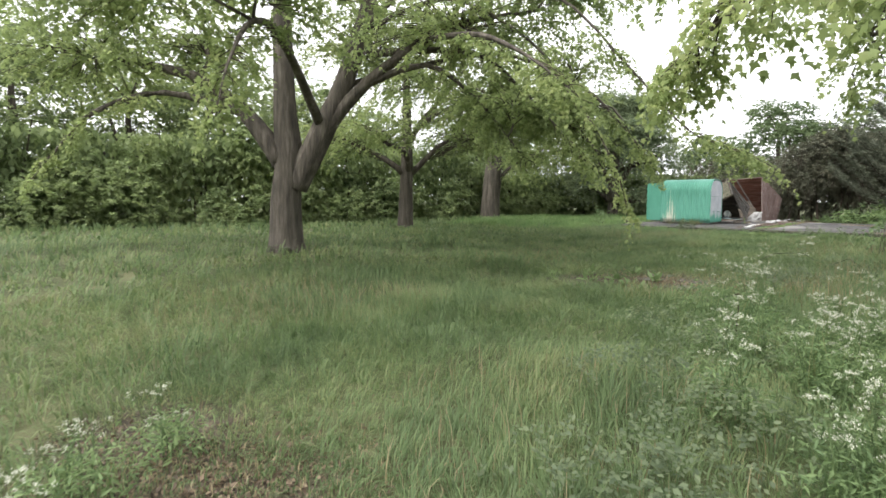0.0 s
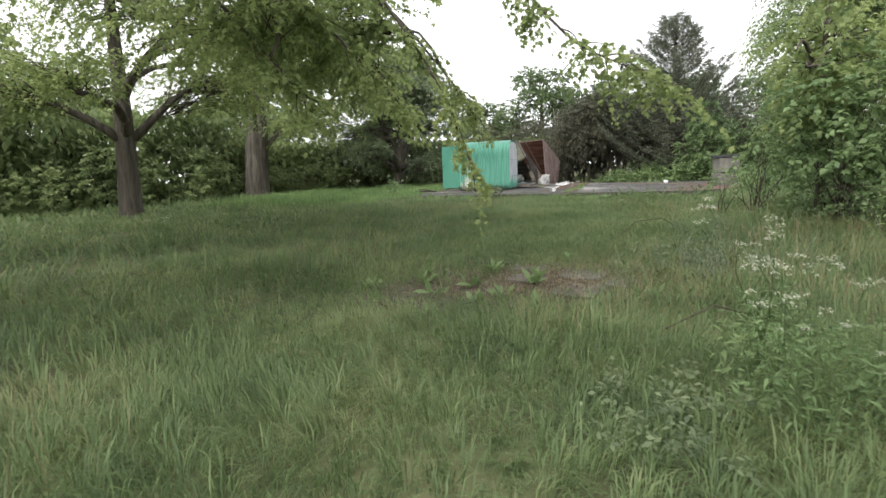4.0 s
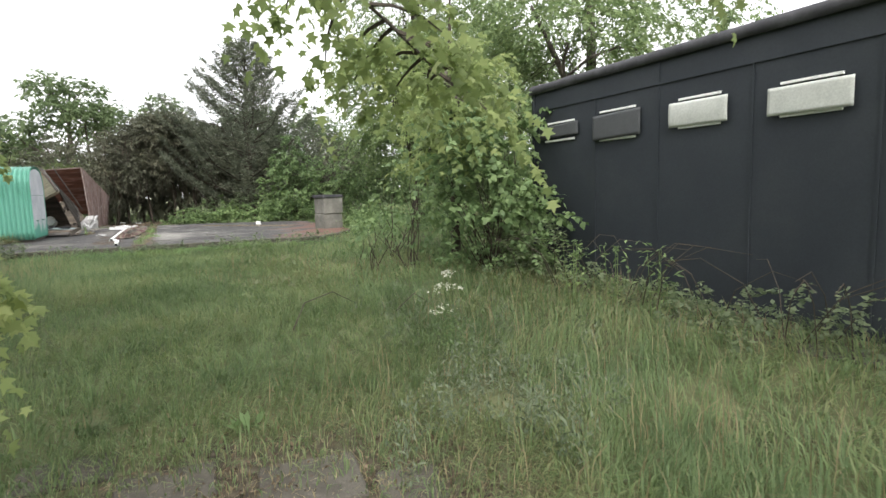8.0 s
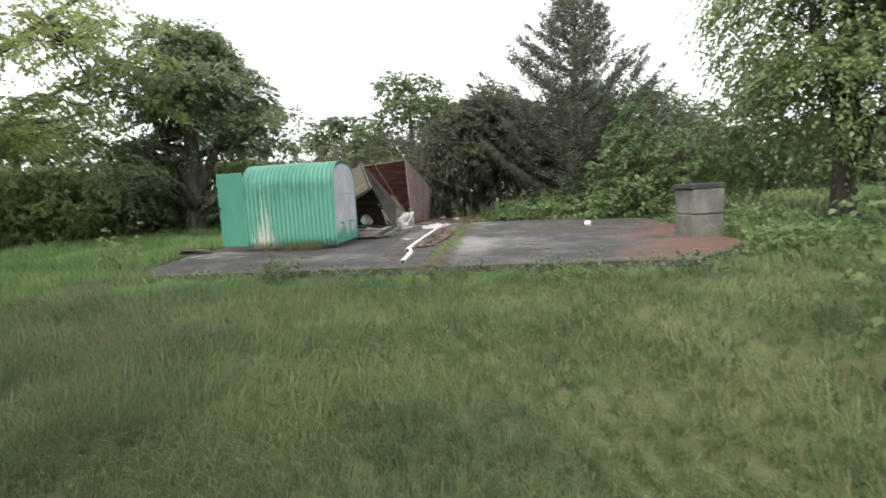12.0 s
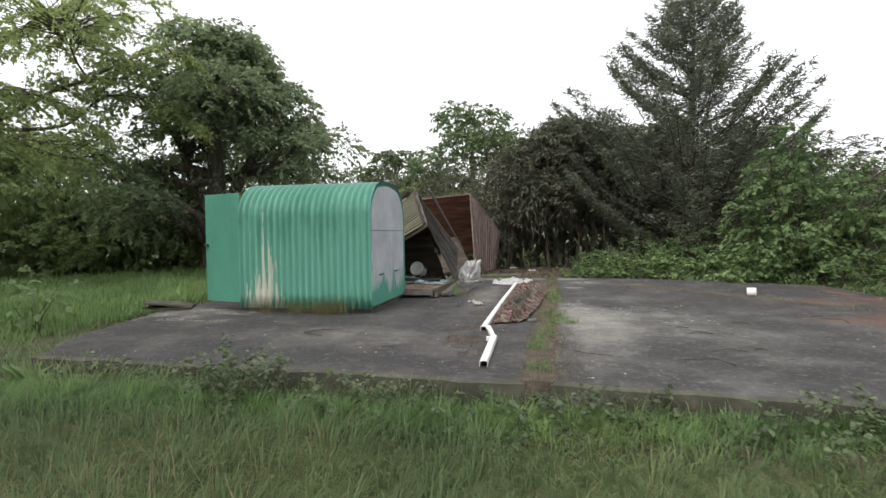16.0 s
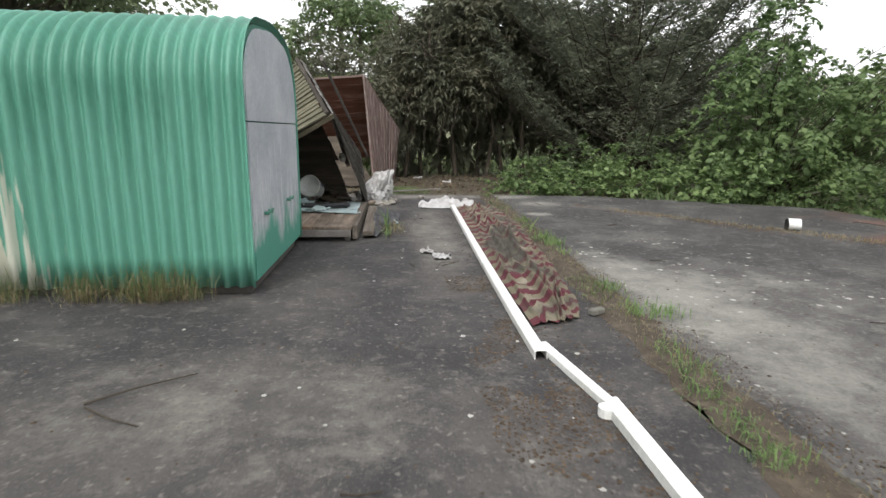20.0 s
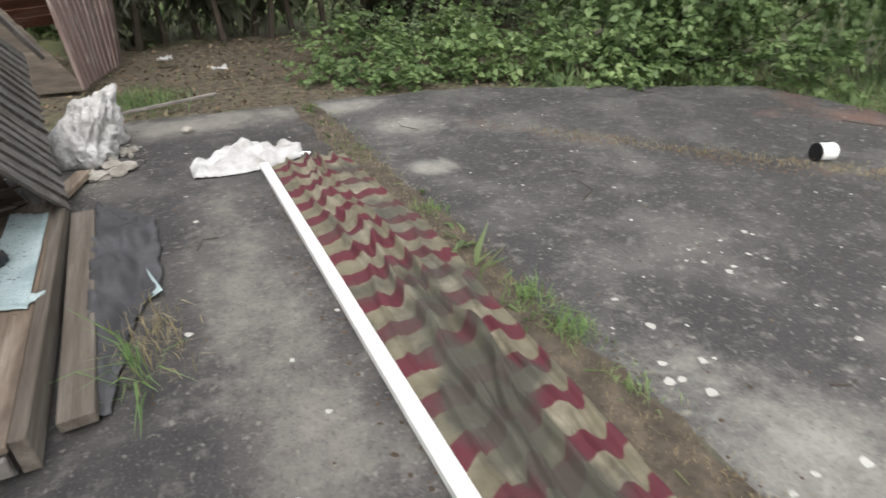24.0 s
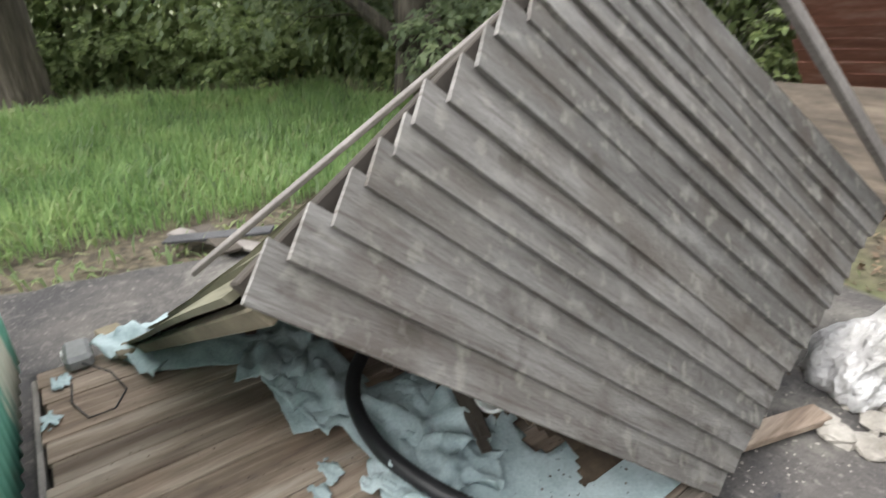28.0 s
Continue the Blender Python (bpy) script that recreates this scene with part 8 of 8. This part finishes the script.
def tufts():
    rng = np.random.default_rng(9)
    # in the joint between the slabs
    n = 2600
    t = rng.uniform(0, 1, n)
    y = 21.2 + 8.6 * t
    keep = np.sin(y * 2.9) + np.sin(y * 1.3 + 1) + rng.normal(0, 0.3, n) > 1.2
    x = -4.0 + 0.17 * t + rng.normal(0, 0.08, n)
    blades("joint_grass", x[keep], y[keep], 0.045, 0.005, GRASS, 10, "grass growing in the slab joint", 0.7, 0.0)
    blades("joint_straw", -3.95 + 0.17 * t + rng.normal(0, 0.09, n), y, 0.05, 0.003, M_STRAW, 11, "dry grass in the slab joint", 1.5, 0.0)
    # at the foot of the green shed
    c = rng.choice(np.array((-7.9, -7.42, -7.08, -7.0, -6.82)), 2600)
    x, y = c + rng.normal(0, 0.085, 2600), 24.40 - np.abs(rng.normal(0, 0.05, 2600))
    blades("shed_grass", x[:420], y[:420], 0.20, 0.0045, GRASS, 12, "grass tufts at the foot of the green shed", 0.5, 0.0)
    blades("shed_straw", x[800:1250], y[800:1250] - 0.03, 0.17, 0.0045, M_STRAW, 13, "dry grass at the foot of the green shed", 0.9, 0.0)
    # the tuft by the felt, with long arching blades
    x, y = -5.47 + rng.normal(0, 0.025, 26), 26.62 + rng.normal(0, 0.025, 26)
    blades("grass_tuft", x, y, 0.36, 0.009, LUSH, 14, "grass tuft with long arching blades growing from a crack", 1.35, 0.0)
    x, y = -5.42 + rng.normal(0, 0.08, 150), 26.85 + rng.normal(0, 0.14, 150)
    blades("grass_tuft", x, y, 0.14, 0.005, M_STRAW, 15, "dry straw round the grass tuft", 1.1, 0.0)
    # pine-needle strip and dry weeds on the second slab
    x = rng.uniform(-2.2, 0.3, 1200)
    y = 28.45 - 1.25 * (x + 2.1) + rng.normal(0, 0.14, 1200)
    blades("slab_straw", x, y, 0.045, 0.005, M_STRAW, 16, "dry moss and straw along a crack in the slab", 1.3, 0.0)
    x, y = rng.normal(-5.3, 0.25, 1500), rng.normal(31.7, 0.3, 1500)
    blades("tall_grass", x, y, 0.22, 0.010, GRASS, 17, "grass tuft in front of the tipped shed", 0.5)
    c = [(-3.78, 27.5), (-3.80, 26.4), (-3.78, 26.1), (-3.80, 25.7), (-3.80, 24.5), (-3.84, 23.95), (-3.66, 23.92), (-3.92, 23.35), (-3.95, 23.1), (-4.0, 22.85), (-4.02, 22.6), (-4.03, 22.4), (-4.0, 21.6)]
    many = [int(k) for k in rng.integers(40, 150, len(c))]
    x = np.concatenate([rng.normal(a, 0.055, k) for (a, b), k in zip(c, many)])
    y = np.concatenate([rng.normal(b, 0.07, k) for (a, b), k in zip(c, many)])
    blades("joint_grass", x, y, 0.085, 0.006, LUSH, 18, "bright grass tufts in the slab joint", 0.9, 0.0)


tufts()


M_PAVING = paved("sunken_paving_stone", (0.075, 0.066, 0.053), (0.12, 0.108, 0.088), (0.18, 0.165, 0.135), 0.50, 5)


def paving_stones():
    rng = random.Random(4)
    for x, y, w, d in ((-2.95, 10.55, 0.55, 0.5), (-2.95, 9.75, 0.5, 0.6), (-3.65, 10.85, 0.5, 0.4), (-3.6, 10.2, 0.4, 0.4), (-2.5, 10.2, 0.35, 0.5), (-4.15, 11.3, 0.5, 0.35), (1.75, 10.2, 0.5, 0.7)):
        z = float(ground_z(x, y))
        bm = bmesh.new()
        box(bm, -w / 2, w / 2, -d / 2, d / 2, -0.06, 0.022, 0.012)
        bmesh.ops.rotate(bm, verts=bm.verts, cent=(0, 0, 0), matrix=Matrix.Rotation(rng.uniform(-0.3, 0.3), 3, "Z"))
        bmesh.ops.translate(bm, verts=bm.verts, vec=(x, y, z))
        tagged(part("paving_stone", bm, M_PAVING), "worn grey paving stone sunk in the grass", "paving stone", "paving stones")


paving_stones()

UMBEL = material("white_umbel_flower", [(0.36, 0.38, 0.27), (0.50, 0.51, 0.40), (0.60, 0.60, 0.52)], 0.8, 30, 90, 0.0)


def umbel_plant(base, h, spread, heads, seed, big=1.0):
    """Cow parsley: branching stems, each ending in a flat head of many small white florets, ferny leaves below."""
    rng = np.random.default_rng(seed)
    z = float(ground_z(base[0], base[1]))
    top = empty("cow_parsley", (base[0], base[1], z), "cow parsley with flat white flower heads", "wild flower", "cow parsley plants")
    b = np.array((base[0], base[1], z))
    wood, fl, lv = [], [], []
    for i in range(heads):
        a = rng.uniform(0, 2 * np.pi)
        r = spread * rng.uniform(0.1, 1)
        tip = b + np.array((math.cos(a) * r, math.sin(a) * r, h * rng.uniform(0.6, 1.05)))
        wood.append(limb(rng, b + np.array((rng.uniform(-0.03, 0.03), rng.uniform(-0.03, 0.03), -0.02)), tip, 0.005, 0.002, 5, 0.02))
        for q in range(rng.integers(4, 8)):
            o = tip + np.append(rng.normal(0, 0.032 * big, 2), rng.normal(0.006, 0.014))
            wood.append([(tuple(tip - np.array((0, 0, 0.035))), 0.0012), (tuple(o), 0.001)])
            fl.append(o + np.append(rng.normal(0, 0.008 * big, (14, 2)), rng.normal(0, 0.005, (14, 1)), axis=1))
    for i in range(int(64 * spread / 0.25)):
        a, r = rng.uniform(0, 2 * np.pi), spread * rng.uniform(0.2, 1.2)
        lv.append(b + np.array((math.cos(a) * r, math.sin(a) * r, h * rng.uniform(0.1, 0.6))) + rng.normal(0, 0.05, (9, 3)))
    V, F = tubes(wood, 4)
    link("stem", V, F, GRASS, top)
    leaf_cloud("flower_heads", np.concatenate(fl), 0.0095 * big, UMBEL, OVAL, seed, top, 0.0, 0.7, kind="stuff", label="small white florets")
    leaf_cloud("leaves", np.concatenate(lv), 0.06, BUSH, SPRAY, seed + 1, top, 0.2, 0.6)


rr = random.Random(12)
for i in range(34):
    x, y = rr.uniform(-1.75, 1.0), rr.uniform(2.6, 8.4)
    if near_line(np.array([x]), np.array([y]))[0] < 1.05:
        continue
    umbel_plant((x, y), rr.uniform(0.6, 0.95), rr.uniform(0.18, 0.32), rr.randint(6, 13), 200 + i)
for i, (x, y, h, k) in enumerate(((-3.0, 0.75, 0.45, 6), (-2.6, 0.4, 0.5, 6), (-3.3, 1.3, 0.4, 5), (0.9, 1.9, 0.75, 10), (0.5, 2.6, 0.8, 10), (1.2, 2.8, 0.8, 10), (-11.2, 12.5, 0.6, 4), (-10.0, 11.2, 0.6, 4))):
    umbel_plant((x, y), h, 0.22, k, 300 + i)
umbel_plant((-1.36, 11.9), 0.74, 0.06, 3, 400, 2.6)


def docks():
    """Broad dock leaves among the paving stones, silvery mugwort, and weeds."""
    rng = np.random.default_rng(15)
    DOCK = ([(0, 0, 0), (0.13, 0.3, 0.05), (0.16, 0.6, 0.05), (0, 1, -0.05), (-0.16, 0.6, 0.05), (-0.13, 0.3, 0.05)], [(0, 1, 5), (1, 2, 5), (2, 4, 5), (2, 3, 4)])
    k = 0
    for x, y, n, L in ((-4.45, 9.35, 8, 0.22), (-4.15, 9.75, 9, 0.26), (-3.75, 9.3, 7, 0.2), (-3.45, 9.9, 8, 0.26), (-4.75, 9.9, 7, 0.2), (-4.05, 10.55, 9, 0.24), (-8.35, 21.05, 9, 0.30), (-3.3, 8.9, 6, 0.2), (-5.3, 9.6, 6, 0.2), (-4.9, 10.4, 8, 0.22), (-3.2, 11.3, 7, 0.18), (-2.2, 9.5, 7, 0.2), (-3.9, 9.0, 7, 0.18), (-5.0, 9.0, 6, 0.18)):
        z = float(ground_z(x, y))
        top = empty("dock", (x, y, z), "broad-leaved dock plant in the grass", "weed", "dock plants")
        for i in range(n + 3):
            k += 1
            c = np.array([(x, y, z + 0.02)]) + rng.normal(0, 0.04, (1, 3)) * np.array((1, 1, 0.2))
            leaf_cloud("leaf", c, L * 0.85, BUSH, DOCK, k, top, -0.7, 0.38)
    MUG = leafy("silvery_mugwort_leaf", (0.10, 0.13, 0.08), (0.17, 0.205, 0.13), (0.24, 0.275, 0.185), 0.35)
    pts = []
    for x, y, n, h in [(rng.normal(-1.6, 0.42), rng.normal(10.4, 0.45), 70, 0.30) for i in range(24)] + [(rng.uniform(-1.8, 0.8), rng.uniform(10.8, 14.0), 40, 0.36) for i in range(22)]:
        z = float(ground_z(x, y))
        t = rng.uniform(0, 1, n)
        pts.append(np.stack([x + rng.normal(0, 0.05, n), y + rng.normal(0, 0.05, n), z + 0.05 + t * h], -1))
    tagged(leaf_cloud("mugwort", np.concatenate(pts), 0.048, MUG, SPRAY, 33, None, -0.8, 0.4, "stuff"), "silvery grey-green mugwort clumps in the grass", "weed")
    for x, y in ((1.15, 12.4), (0.95, 12.9), (1.3, 11.9)):
        z = float(ground_z(x, y))
        c = np.array((x, y, z)) + np.stack([rng.normal(0, 0.10, 70), rng.normal(0, 0.10, 70), rng.uniform(0.1, 0.85, 70)], -1)
        top = empty("tall_weed", (x, y, z), "bright upright weed in front of the cabin", "weed", "tall weeds")
        V, F = tubes([[((x + a, y + b, z), 0.005), ((x + a * 2, y + b * 2, z + 0.8), 0.003)] for a, b in ((0, 0), (0.05, 0.03), (-0.05, 0.04))], 5)
        link("stem", V, F, BRAMBLE, top)
        leaf_cloud("leaves", c, 0.12, BRAMBLE, SPRAY, 44, top, -0.1, 0.4)
    # dead reddish stalks by the wall and dry seed heads in the grass
    x, y = rng.uniform(-1.4, 1.9, 700), rng.uniform(9.0, 13.6, 700)
    blades("dead_stalks", x, y, 0.42, 0.005, M_STRAW, 30, "dead dry stalks standing in the weeds", 0.35)
    for i in range(34):
        x, y = rng.uniform(1.2, 2.0), rng.uniform(8.8, 14.8)
        a = rng.uniform(0, 6.28)
        z = float(ground_z(x, y))
        twig([(x, y, z), (x + 0.2 * math.cos(a), y + 0.3 * math.sin(a), z + 0.5), (x + 0.5 * math.cos(a), y + 0.8 * math.sin(a), z + 0.75), (x + 0.8 * math.cos(a), y + 1.3 * math.sin(a), z + 0.7)], 0.006, "dead reddish bramble stem arching by the cabin", "bramble_stem")


docks()


def soil_litter():
    """Dead leaves and crumbs over the bare soil."""
    rng = np.random.default_rng(61)
    def lay(name, x, y, size, label):
        k = off_slab(x, y)
        p = np.stack([x[k], y[k], ground_z(x[k], y[k]) + 0.012], -1)
        tagged(leaf_cloud(name, p, size, M_LITTER, OVAL, 7, None, 0.0, 0.5, "stuff"), label, "litter")
    M = 5200
    lay("leaf_litter", rng.uniform(-7.4, 3.0, M), rng.uniform(30.3, 36.0, M), 0.07, "dead brown leaves on the bare soil behind the slab")
    lay("leaf_litter", rng.normal(-3.4, 0.9, M), rng.normal(10.1, 0.8, M), 0.035, "dead leaves and crumbs round the paving stones")
    lay("leaf_litter", rng.uniform(-9.5, 0.5, M), 20.85 - np.abs(rng.normal(0, 0.22, M)), 0.05, "dead leaves under the slab edge")
    lay("leaf_litter", rng.normal(-2.6, 0.7, M), rng.normal(1.1, 0.5, M), 0.04, "dead grass thatch on bare soil")


M_LITTER = leafy("dead_leaf", (0.05, 0.034, 0.022), (0.12, 0.085, 0.055), (0.24, 0.18, 0.115), 0.15)
soil_litter()


def lawn_twigs():
    for pts in (((-2.45, 13.2), (-2.2, 13.75), (-1.75, 14.2), (-1.5, 14.1)), ((-1.2, 13.5), (-0.9, 13.65), (-0.7, 13.7)), ((-2.2, 8.3), (-1.8, 8.6), (-1.3, 8.7))):
        q = [(x, y, float(ground_z(x, y)) + (0.22 if 0 < i < len(pts) - 1 else 0.08)) for i, (x, y) in enumerate(pts)]
        twig(q, 0.008, "long bare twig caught in the grass", "fallen_branch")
    for x, y in ((-1.25, 5.9),):
        z = float(ground_z(x, y))
        V, F = tubes([[((x, y, z), 0.006), ((x + 0.02, y, z + 0.5), 0.005)]], 6)
        tagged(link("stake", V, F, M_TWIG), "thin dark stake standing in the grass", "stake", "stakes")


lawn_twigs()
